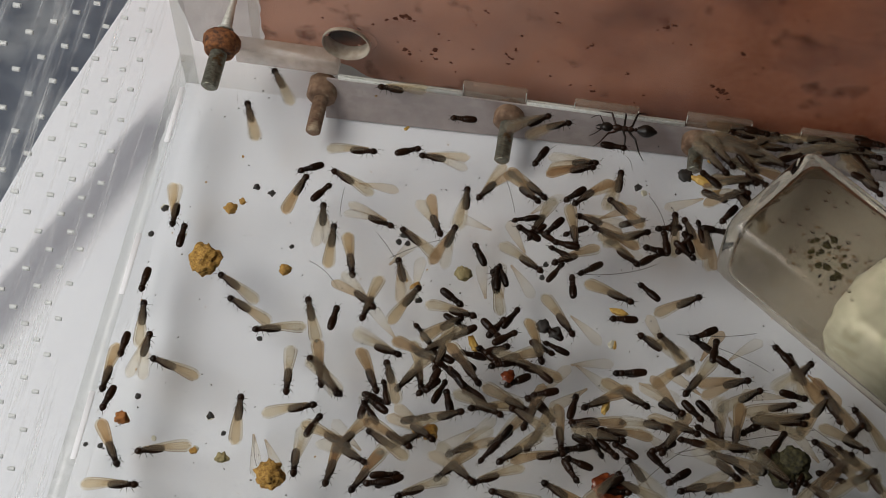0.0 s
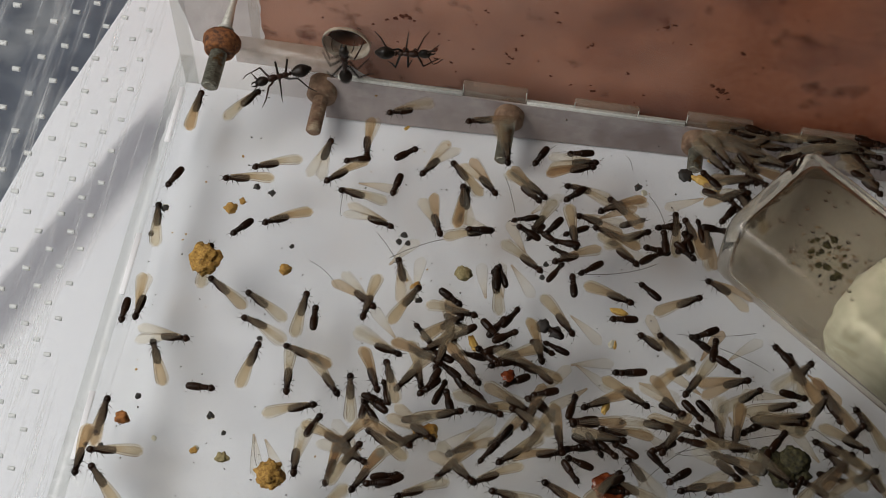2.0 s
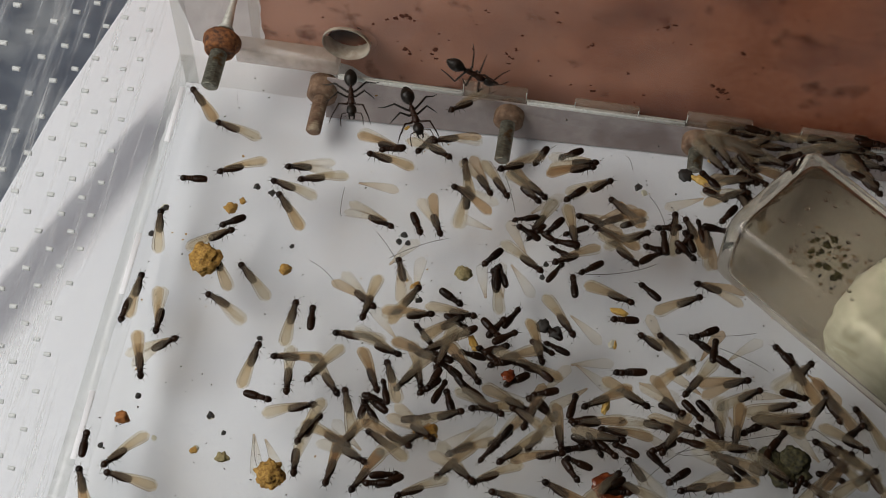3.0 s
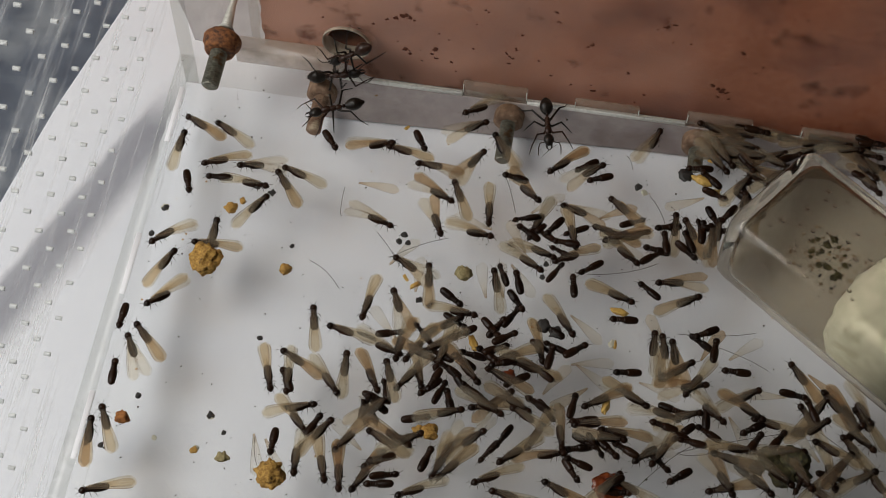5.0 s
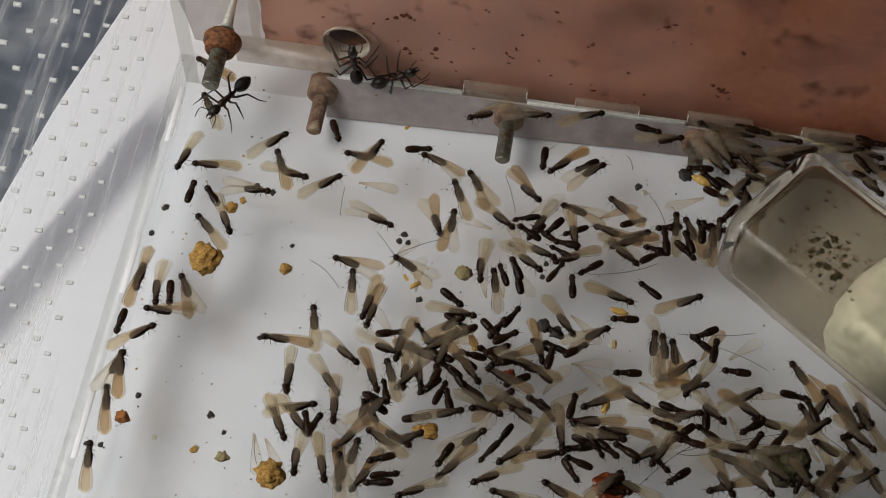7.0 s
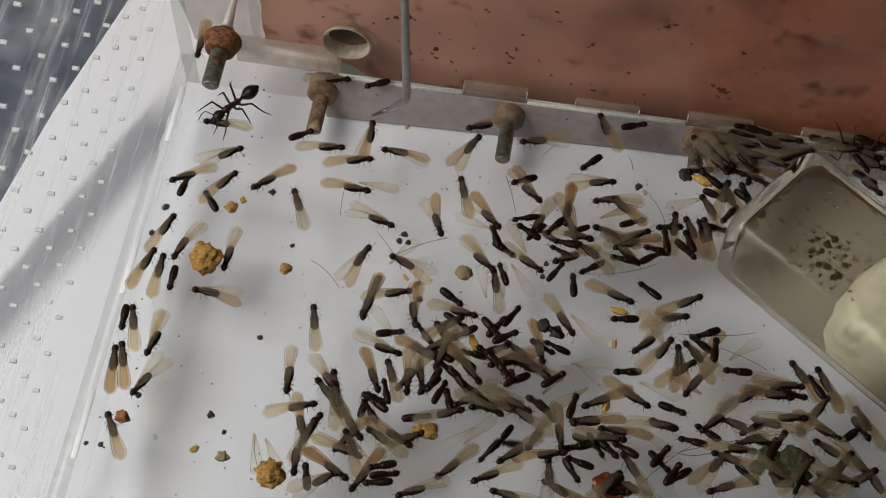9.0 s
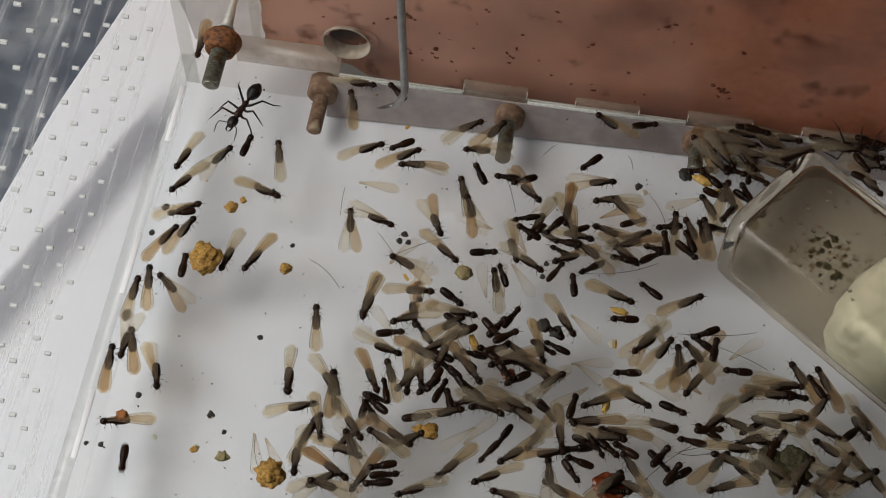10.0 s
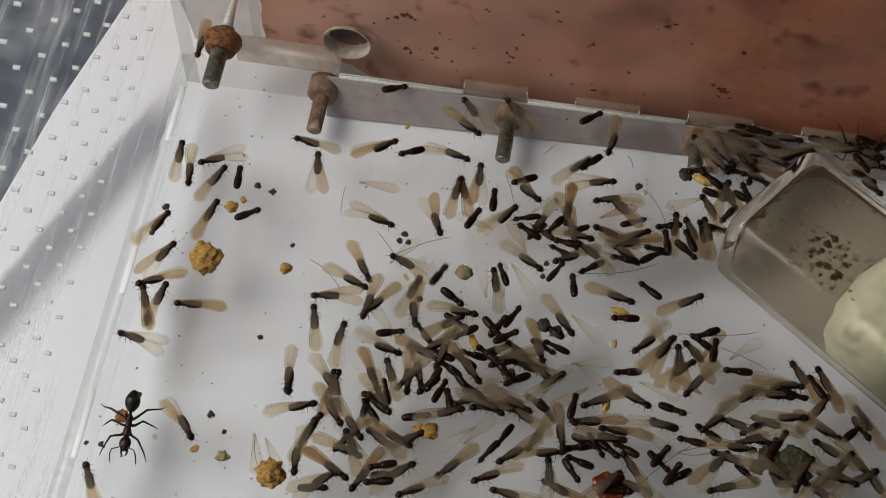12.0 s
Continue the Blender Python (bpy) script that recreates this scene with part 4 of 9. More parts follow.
loose_wing(120.8, -56.9, 6, 0.30)
loose_wing(94.8, -58.3, 169, 0.35)
loose_wing(52.6, -46.7, -86, 0.40)
loose_wing(46.9, -41.6, -121, 0.10)
loose_wing(81.2, -46.7, 146, 0.15)
loose_wing(50.7, -74.5, -55, 0.20)
loose_wing(67.3, -71.7, 45, 0.25)
loose_wing(65.8, -75.2, -124, 0.30)
loose_wing(85.9, -60.9, 42, 0.35)
loose_wing(50.6, -56.5, -44, 0.40)
loose_wing(78.2, -63.3, -118, 0.10)
loose_wing(99.1, -50.8, -56, 0.15)
loose_wing(105.3, -52.1, -114, 0.20)
loose_wing(65.5, -45.8, -72, 0.25)
loose_wing(71.4, -35.1, -55, 0.30)
loose_wing(86.6, -28.8, 150, 0.35)
loose_wing(84.1, -25.5, -146, 0.40)
loose_wing(124.5, -51.7, 146, 0.10)
loose_wing(111.1, -62.3, 125, 0.15)
loose_wing(127.2, -68.4, -47, 0.20)
loose_wing(105.9, -58.8, -29, 0.25)
loose_wing(70.1, -63.5, 160, 0.30)
loose_wing(78.1, -71.0, 56, 0.35)
loose_wing(48.5, -79.1, -37, 0.40)
loose_wing(95.6, -67.1, 152, 0.10)
hair(32.1, -42.9, 35.8, -44.5, 38.6, -47.9)
hair(46.6, -39.9, 51.9, -36.2, 56.8, -33.9)
hair(43.4, -34.9, 46.3, -38.1, 48.8, -41.4)
hair(81.2, -37.5, 89.6, -37.7, 95.9, -33.0)
hair(102.8, -70.3, 112.4, -66.6, 125.9, -62.2)
hair(125.9, -61.7, 133.0, -66.5, 137.9, -69.9)
hair(94.9, -80.1, 100.1, -72.9, 104.7, -69.0)
hair(35.5, -26.0, 35.5, -29.2, 35.8, -32.3)
hair(108.6, -48.7, 114.3, -50.7, 117.4, -51.9)
hair(100.8, -47.1, 110.0, -47.0, 115.0, -44.5)
hair(65.3, -18.4, 66.9, -22.1, 68.3, -26.3)
hair(93.0, -18.4, 96.0, -22.3, 96.9, -26.0)
hair(29.7, -79.1, 30.0, -82.3, 31.3, -84.7)
hair(87.8, -10.1, 88.8, -11.2, 89.2, -13.1)
hair(71.7, -12.8, 73.1, -11.2, 74.1, -9.7)
hair(102.3, -70.4, 105.4, -71.5, 108.6, -69.4)

# fine dirt too small to tell apart
rng = random.Random(11)


def specks(name, mat, count, area, size, where, label, flat=0.55):
    """Tiny grains; where(u, v) gives a place and the way out of the surface."""
    s = Shape()
    for _ in range(count):
        r = size * rng.uniform(0.4, 1.0) ** 2
        p, out = where(rng.uniform(area[0], area[1]), rng.uniform(area[2], area[3]))
        o = len(s.v)
        base = Vector(p)
        n = Vector(out)
        a = n.orthogonal().normalized()
        b = n.cross(a)
        for k in range(5):
            w = 2 * math.pi * k / 5 + rng.random()
            s.v.append(tuple(base + a * r * math.cos(w) * rng.uniform(0.6, 1.2) + b * r * math.sin(w) * rng.uniform(0.6, 1.2)))
        s.v.append(tuple(base + n * r * flat))
        for k in range(5):
            s.f.append((o + k, o + (k + 1) % 5, o + 5))
    ob = part(name, s, mat, smooth=False)
    return tagged(ob, label, "dirt", kind="stuff")


specks("floor_grit", SOOT, 420, (2, 150, -100, -3), 0.26, lambda u, v: ((u, v, 0.01), (0, 0, 1)), "fine black grit scattered on the clear plate")
specks("pale_grit", OCHRE, 90, (2, 150, -100, -3), 0.34, lambda u, v: ((u, v, 0.01), (0, 0, 1)), "fine tan grit scattered on the clear plate")
specks("wall_droppings", STAIN, 110, (18, 140, 3, 45), 0.36, lambda u, v: ((u, 0.04, v), (0, -1, 0)), "dark droppings stuck to the clear wall", 0.12)


STAINS_LEFT = [(41.0, 20.1, 0.53), (42.7, 20.9, 0.63), (44.3, 20.3, 0.63), (43.4, 21.4, 0.42), (39.4, 19.4, 0.32), (36.7, 17.6, 0.32), (43.1, 11.0, 0.53), (43.7, 9.7, 0.42), (48.6, 12.2, 0.53), (49.4, 17.3, 0.32), (48.6, 9.7, 0.42), (48.1, 10.8, 0.32), (51.9, 9.0, 0.32), (62.2, 13.9, 0.42), (64.3, 15.6, 0.42), (63.3, 12.9, 0.42), (65.1, 20.1, 0.32), (62.8, 11.0, 0.32), (62.2, 0.6, 0.53), (78.1, 20.0, 0.53)]
STAINS_RIGHT = [(77.4, 19.1, 0.32), (79.6, 6.1, 0.42), (101.8, 12.5, 0.42), (103.4, 11.4, 0.63), (104.5, 10.8, 0.53), (103.2, 9.2, 0.42), (105.3, 9.2, 0.32), (70.9, 28.1, 0.32), (71.6, 25.3, 0.32), (105.6, 23.4, 0.42), (127.8, 33.9, 0.32), (89.4, 6.8, 0.32), (91.0, 28.1, 0.42), (92.4, 29.0, 0.32), (89.6, 27.1, 0.21), (57.8, 26.1, 0.32), (68.7, 13.0, 0.32), (71.2, 8.7, 0.32), (75.1, 6.9, 0.32), (85.5, 12.8, 0.32)]
for x, z, r in STAINS_LEFT + STAINS_RIGHT:
    specks("wall_dropping", STAIN, 7, (-1, 1, -1, 1), r * 1.05, lambda u, v: ((x + u * r, 0.03, z + v * r * 0.8), (0, -1, 0)), "dark brown dropping on the clear wall", 0.1)


# residue inside the vial, on its floor
def in_vial(u, v):
    p = vial.matrix_basis @ Vector((u * MM, v * MM, 1.75 * MM))
    return tuple(c / MM for c in p), (0, 0, 1)


specks("vial_residue", SLUDGE, 120, (7, 21, 12, 22.2), 0.55, in_vial, "brown wet residue inside the glass vial", 0.06)
specks("vial_residue", MOSS, 30, (9, 18, 15, 22), 1.1, in_vial, "dark wet residue inside the glass vial", 0.15)
specks("vial_residue", SOOT, 14, (6, 20, 4, 16), 0.5, in_vial, "small dark specks inside the glass vial")

# condensation on the inside of the vial's upper face
drops = Shape()
for _ in range(45):
    du, dv, dr = rng.uniform(6, 26), rng.uniform(2.5, VW - 2.5), rng.uniform(0.12, 0.42)
    ball(drops, (du, dv, VH - 1.65), (dr * 1.2, dr, 0.16), 8, 4)
part("water_drop", drops, WATER, vial, "small clear drops of condensation").visible_shadow = False

# ---- the probe ----
probe = new("wire_probe")
tagged(probe, "thin bent steel wire probe with an ivory grip", "probe")
part("shaft", Shape().tube([(0, 6.6, -10.2), (0, 3.4, -5.3), (0, 1.1, -1.9), (0, 0.25, -0.2), (0.05, 0, 1.6), (0.1, 0, 40), (0, 0, 120)], [0.6, 0.66, 0.7, 0.74, 0.76, 0.76, 0.76], 12), WIRE, probe)
part("hook", Shape().tube([(0, 6.4, -9.9), (0, 7.6, -11.8), (-0.2, 8.4, -12.9), (-0.9, 8.9, -13.4), (-2.0, 8.8, -13.3), (-3.1, 8.2, -12.6), (-3.9, 7.9, -11.9)], [0.6, 0.58, 0.54, 0.5, 0.42, 0.33, 0.22], 8), WIRE, probe, "small hook at the wire's tip")
part("grip", Shape().lathe([(76, 0.8), (76.5, 1.6), (84, 2.2), (112, 2.6), (118, 2.2), (119, 0.5)], "z", 14), GRIP, probe)


# ---- what moves ----
def motions():
    def stir(kind, m):
        fidget(alate(kind, m), m, len(bpy.data.objects))

    # the termites, still and walking
    stir("d", spot(57.0, -58.1, 160, 0.5, 0, 4))
    stir("d", spot(58.9, -60.2, 151, 0.7, 0, -6))
    stir("d", spot(61.1, -57.9, 151, 0.3, 150, 1))
    stir("d", spot(56.5, -67.4, -132, 1.0, 0, -1))
    stir("d", spot(60.4, -63.4, 72, 0.8, 60, 0))
    stir("d", spot(64.2, -65.1, 154, 1.0, 0, 0))
    stir("d", spot(65.4, -56.1, 150, 0.5, 0, 0))
    stir("d", spot(68.0, -59.9, -155, 1.0, 0, -3))
    stir("d", spot(70.9, -54.7, 32, 0.6, 20, 3))
    stir("d", spot(71.4, -62.5, -148, 0.4, 150, 2))
    stir("d", spot(75.2, -64.3, 152, 0.9, 150, -1))
    stir("d", spot(75.8, -57.3, 146, 0.5, -70, 0))
    stir("d", spot(79.5, -54.3, -24, 0.4, 150, 1))
    stir("d", spot(76.9, -53.5, 160, 0.3, 60, 1))
    stir("d", spot(47.5, -67.9, 83, 1.1, 150, -2))
    stir("d", spot(51.7, -68.7, -11, 0.7, 150, 1))
    stir("d", spot(97.3, -65.6, 166, 0.7, 0, -1))
    stir("d", spot(103.6, -63.4, -17, 0.6, 0, -6))
    stir("d", spot(105.3, -65.2, 152, 0.3, 20, 0))
    stir("d", spot(102.5, -68.6, 172, 0.8, 20, 7))
    stir("d", spot(89.1, -72.4, -20, 0.9, 0, -2))
    stir("d", spot(91.5, -70.8, 155, 0.4, 0, 6))
    stir("d", spot(71.7, -29.8, 149, 0.5, 60, 5))
    stir("d", spot(75.4, -33.9, 159, 1.0, 60, -2))
    stir("d", spot(69.0, -30.0, 155, 1.1, 0, -7))
    stir("d", spot(78.2, -30.9, -150, 0.9, 60, -1))
    stir("d", spot(96.3, -26.3, 102, 0.4, 0, 1))
    stir("d", spot(100.0, -25.9, 115, 0.7, 0, 3))
    stir("d", spot(101.8, -23.2, 107, 0.9, 60, 2))
    stir("d", spot(96.2, -30.0, 38, 0.3, 60, 2))
    stir("f", spot(106.7, -2.4, 176, 0.9, 10, 6))
    stir("f", spot(121.0, -1.7, -0, 0.4, 13, 5))
    stir("f", spot(125.3, -2.7, 26, 0.6, -12, 0))
    stir("f", spot(133.9, -1.3, -2, 0.6, 14, 3))
    stir("f", spot(108.4, -9.0, 170, 0.3, -6, 2))
    stir("f", spot(115.1, -13.3, -28, 0.5, -9, 1))
    stir("d", spot(113.2, -17.5, -35, 0.8, 60, -7))
    stir("d", spot(107.8, -17.0, -17, 0.7, 60, 3))
    stir("d", spot(109.6, -13.2, 117, 1.2, 150, -5))
    stir("f", spot(121.2, -49.9, 125, 0.4, -8, 2))
    stir("f", spot(128.4, -55.7, 58, 0.8, -11, -4))
    stir("f", spot(132.6, -56.9, 127, 0.1, 9, -2))
    stir("d", spot(134.6, -60.1, 47, 0.8, 0, -7))
    stir("f", spot(137.2, -68.3, 38, 0.5, 4, -1))
    stir("f", spot(130.0, -69.3, 53, 0.3, -13, -3))
    stir("d", spot(124.5, -56.3, -3, 1.1, 60, 5))
    stir("f", spot(116.5, -56.4, 37, 0.6, -8, 3))
    stir("f", spot(115.0, -62.0, 169, 0.2, 0, 2))
    stir("f", spot(92.1, -77.2, 158, 0.4, -7, 2))
    stir("f", spot(93.4, -75.9, 52, 0.4, 6, 10))
    stir("d", spot(90.0, -80.2, -143, 0.7, 0, 7))
    stir("f", spot(108.2, -77.1, -156, 0.2, -13, 0))
    stir("d", spot(117.1, -73.5, -37, 0.5, 150, -2))
    stir("f", spot(122.9, -73.9, -28, 0.7, -1, 9))
    stir("f", spot(124.3, -72.4, 155, 0.2, -4, -4))
    stir("f", spot(116.2, -68.6, 2, 0.8, -4, 5))
    stir("f", spot(134.9, -68.5, 129, 0.1, 4, 2))
    stir("f", spot(132.7, -66.0, 57, 0.9, 6, 6))
    stir("f", spot(125.8, -64.9, 151, 0.8, 8, 7))
    stir("f", spot(80.2, -79.5, 156, 0.0, -2, -3))
    stir("f", spot(55.9, -86.8, -154, 0.4, 13, 5))
    alate("f", spot(48.0, -86.9, -117))
    stir("f", spot(68.4, -58.8, -153, 0.8, -9, 1))
    stir("f", spot(67.0, -63.3, -44, 0.3, 1, 8))
    stir("f", spot(73.0, -67.0, 150, 0.8, -4, 9))
    stir("f", spot(85.3, -64.8, -151, 0.4, -8, 6))
    stir("f", spot(88.7, -68.8, -180, 0.7, 11, 0))
    stir("f", spot(72.1, -77.8, -139, 0.3, -2, 3))
    stir("f", spot(104.3, -52.5, 44, 0.1, -6, 6))
    stir("f", spot(102.8, -59.8, -121, 0.6, -13, 2))
    stir("f", spot(108.5, -69.9, 164, 0.8, -10, 8))
    stir("f", spot(97.1, -63.1, -20, 0.9, 7, 9))
    stir("f", spot(92.3, -34.4, -32, 0.1, -9, 7))
    stir("f", spot(75.0, -38.8, -29, 0.6, 4, 3))
    stir("f", spot(83.1, -27.6, 164, 0.7, -2, -1))
    stir("f", spot(85.6, -20.9, 138, 0.7, -8, 10))
    stir("f", spot(62.0, -50.2, 46, 0.1, 5, 10))
    stir("f", spot(52.4, -66.8, -123, 0.2, -2, 8))
    stir("f", spot(48.9, -75.3, 149, 0.7, -2, 10))
    alate("f", spot(43.8, -80.1, -123))
    stir("d", spot(113.2, -65.6, -143, 0.5, 0, -2))
    stir("d", spot(132.0, -70.5, -9, 0.4, 150, 2))
    stir("d", spot(102.0, -74.1, -36, 1.0, 150, 7))
    stir("d", spot(122.4, -75.0, -111, 1.1, -70, -8))
    stir("d", spot(95.7, -79.1, 6, 0.4, 20, -5))
    stir("d", spot(86.9, -78.6, -51, 0.7, 60, -4))
    stir("v", spot(46.1, -33.6, -12, 0.0, -12, 8))
    stir("v", spot(55.6, -34.5, -63, 0.8, 14, -4))
    alate("f", spot(33.5, -70.6, -84))
    alate("f", spot(39.2, -71.6, 21))
    alate("l", spot(37.9, -85.6, -84))
    alate("d", spot(40.4, -73.3, 67))
    stir("d", spot(46.5, -70.0, 132, 0.6, 60, -6))
    stir("d", spot(47.1, -68.7, 149, 0.4, 150, 6))
    stir("d", spot(49.3, -65.3, 110, 0.6, 60, 4))
    stir("f", spot(49.8, -61.2, 112, 0.2, 1, 9))
    stir("f", spot(49.4, -68.2, -61, 0.9, -11, -3))
    stir("l", spot(52.2, -59.7, -10, 0.1, 5, 8))
    stir("f", spot(44.0, -54.2, -101, 0.8, 2, 2))
    stir("d", spot(61.6, -48.1, -30, 0.7, 20, 6))
    stir("f", spot(65.8, -39.4, 105, 0.1, 14, -1))
    stir("d", spot(67.5, -38.2, 114, 0.9, -70, 5))
    stir("l", spot(72.8, -23.6, -36, 0.1, 3, -2))
    stir("f", spot(71.7, -31.2, -112, 0.3, -9, -2))
    stir("d", spot(68.2, -29.4, -165, 0.9, 60, 7))
    stir("d", spot(71.9, -33.0, -124, 1.1, 60, -8))
    stir("d", spot(74.5, -31.2, -125, 0.9, 0, 1))
    stir("d", spot(76.2, -31.9, 173, 0.4, 0, 7))
    stir("f", spot(80.8, -33.2, -72, 0.7, 5, 3))
    stir("f", spot(76.6, -36.6, -151, 0.5, 2, -1))
    stir("f", spot(93.9, -26.9, 30, 0.4, -5, 1))
    stir("d", spot(92.8, -30.3, 175, 0.5, 0, -8))
    stir("d", spot(92.5, -23.5, 27, 0.9, 150, 2))
    stir("d", spot(79.2, -36.6, 60, 0.8, -70, 1))
    stir("d", spot(80.1, -38.1, 100, 1.1, 150, 6))
    stir("d", spot(81.3, -37.5, -145, 0.9, -70, 4))
    stir("f", spot(92.3, -42.3, -12, 0.1, 10, 5))
    stir("d", spot(92.7, -38.5, 145, 0.6, 20, 2))
    stir("d", spot(88.4, -46.5, -171, 0.4, 0, -4))
    stir("f", spot(104.5, -39.1, 32, 0.6, 5, -2))
    stir("d", spot(71.3, -46.4, 61, 0.6, 60, -2))
    stir("f", spot(82.2, -51.2, -48, 0.5, -3, 6))
    stir("d", spot(94.7, -26.3, -162, 0.9, 0, -6))
    stir("f", spot(98.0, -21.8, 92, 0.4, 14, -2))
    stir("f", spot(99.9, -22.7, 119, 0.3, -3, 1))
    stir("d", spot(90.0, -57.3, -167, 0.5, 0, -8))
    stir("d", spot(107.7, -47.6, 86, 0.8, 0, 3))
    stir("d", spot(103.6, -48.3, -147, 1.0, 0, -3))
    stir("d", spot(103.3, -46.7, 150, 0.5, -70, -6))
    stir("d", spot(59.4, -71.2, 15, 1.0, 0, -3))
    stir("f", spot(64.8, -68.8, 28, 0.6, 7, 10))
    stir("f", spot(57.0, -77.2, -21, 0.7, 5, 8))
    stir("d", spot(55.6, -81.9, 17, 1.0, 60, 4))
    stir("d", spot(50.2, -85.5, -171, 1.1, 0, 7))
    stir("f", spot(62.0, -82.5, -129, 0.6, -5, 1))
    stir("d", spot(69.5, -78.4, -124, 0.5, 60, 8))
    stir("d", spot(70.7, -74.8, -119, 1.2, -70, 8))
    stir("f", spot(68.3, -82.3, -151, 0.4, 12, 1))
    stir("f", spot(71.6, -82.9, 171, 0.3, -1, 5))
    stir("d", spot(60.7, -55.1, -144, 0.3, 0, 6))
    stir("d", spot(63.3, -52.0, -25, 0.9, 150, 3))
    stir("d", spot(62.4, -56.7, 176, 0.7, -70, -8))
    stir("d", spot(61.2, -65.3, 110, 0.4, 0, 6))
    stir("d", spot(58.1, -66.7, -111, 1.2, 20, 3))
    stir("d", spot(63.3, -64.0, 151, 0.8, 60, -6))
    stir("d", spot(61.5, -60.4, 132, 1.0, -70, -1))
    stir("f", spot(58.7, -62.0, -103, 0.6, 1, 10))
    stir("d", spot(69.2, -53.9, -44, 0.8, 0, -4))
    stir("d", spot(72.2, -52.2, 36, 1.1, 0, 1))
    stir("f", spot(77.4, -57.5, -69, 0.1, -13, -2))
    stir("d", spot(75.8, -49.3, 152, 0.7, 150, 0))
    stir("f", spot(76.6, -74.5, -116, 0.0, -7, -2))
    stir("f", spot(82.9, -74.0, -76, 0.7, -8, -4))
    stir("f", spot(83.7, -74.3, 14, 0.9, -12, -3))
    stir("d", spot(83.8, -62.4, 81, 0.5, 20, 1))
    stir("d", spot(83.5, -68.4, -165, 0.8, 20, -3))
    stir("f", spot(83.9, -68.7, -167, 0.7, 6, 2))
    stir("f", spot(93.6, -70.0, 1, 0.9, 14, 7))
    stir("d", spot(83.3, -73.4, -163, 0.9, 150, 3))
    stir("d", spot(83.5, -75.2, 167, 0.9, 20, -4))
    stir("d", spot(92.7, -73.6, -36, 0.8, 0, -2))
    stir("d", spot(89.5, -74.3, -50, 1.1, -70, 8))
    stir("d", spot(101.4, -76.8, -139, 0.4, 0, -3))
    stir("d", spot(103.0, -31.2, -34, 1.1, 60, 8))
    stir("d", spot(120.9, -63.6, 60, 0.7, 20, 1))
    stir("d", spot(53.2, -53.8, 135, 1.1, 60, -3))
    stir("f", spot(64.5, -49.9, -7, 0.3, -1, -4))
    stir("d", spot(69.6, -49.1, 57, 0.6, 20, -8))
    stir("f", spot(71.8, -58.0, 167, 0.3, 11, -2))
    stir("f", spot(77.6, -59.2, -16, 0.1, -11, 9))
    stir("f", spot(65.7, -68.1, -166, 0.5, -14, -1))
    stir("f", spot(56.8, -66.0, -70, 0.2, -14, 3))
    stir("f", spot(59.4, -60.3, -20, 0.8, 3, -2))
    stir("f", spot(55.7, -59.2, -144, 0.8, 0, 7))
    stir("f", spot(76.6, -67.4, -20, 0.6, 7, 10))
    stir("f", spot(71.8, -68.8, -16, 0.6, -4, 9))
    stir("d", spot(81.2, -67.6, -48, 0.5, 150, -2))
    stir("f", spot(58.6, -74.0, 38, 0.1, 5, 10))
    alate("f", spot(42.7, -69.4, -48))
    stir("d", spot(108.2, -24.1, -0, 1.1, 60, 5))
    stir("d", spot(106.6, -23.0, -124, 0.8, 0, -2))
    walk(alate("f", spot(13.0, -9.7, 113)), [(0, spot(13.0, -9.7, 113)), (0.17, spot(15.2, -14.3, 171)), (0.33, spot(17.4, -19.0, 230)), (0.5, spot(19.6, -23.6, -72)), (0.75, spot(18.1, -24.1, -139)), (1, spot(16.5, -24.5, 154)), (1.5, spot(16.1, -25.3, 164)), (2, spot(12.4, -28.1, -171)), (2.5, spot(14.4, -24.8, -162)), (3, spot(11.0, -27.0, -155)), (4.8, spot(8.6, -27.4, -139)), (5, spot(7.6, -25.6, -159)), (5.5, spot(8.8, -26.7, -145)), (6, spot(9.5, -29.9, -122)), (6.5, spot(5.6, -29.6, -149)), (7, spot(5.8, -25.9, -176)), (8.8, spot(6.5, -26.5, -166)), (8.9, spot(10.6, -26.4, -236)), (9, spot(14.7, -26.4, 55)), (9.5, spot(20.6, -25.4, 27)), (10, spot(23.9, -30.7, -15)), (10.5, spot(26.6, -40.9, -47)), (11, spot(44.3, -44.5, -15)), (11.5, spot(48.2, -42.9, -17)), (12, spot(44.0, -46.0, -56))])
    walk(alate("f", spot(16.5, -1.2, 124)), [(0, spot(16.5, -1.2, 124)), (0.5, spot(8.9, -4.4, 59)), (1, spot(15.1, -1.3, 23)), (1.5, spot(18.5, -2.4, 1)), (2, spot(15.0, -6.8, 56)), (2.5, spot(11.5, -11.2, 111)), (3, spot(8.1, -15.6, 165)), (4.8, spot(14.3, -19.2, 179)), (5, spot(8.1, -15.6, 151)), (5.5, spot(2.7, -8.2, 138)), (5.75, spot(2.8, -11.3, 179)), (6, spot(2.8, -14.4, -141)), (6.25, spot(3.6, -12.2, -191)), (6.5, spot(4.3, -10.0, 119)), (7, spot(4.1, -9.4, 123)), (8.8, spot(4.0, -15.8, 166)), (9, spot(5.7, -16.0, 180)), (9.5, spot(7.1, -17.1, -168)), (10, spot(2.9, -27.7, -109)), (10.5, spot(9.6, -27.9, -89)), (10.75, spot(6.5, -23.1, -143)), (11, spot(3.4, -18.4, 163)), (11.5, spot(1.8, -25.3, 149)), (12, spot(2.7, -21.2, 94))])
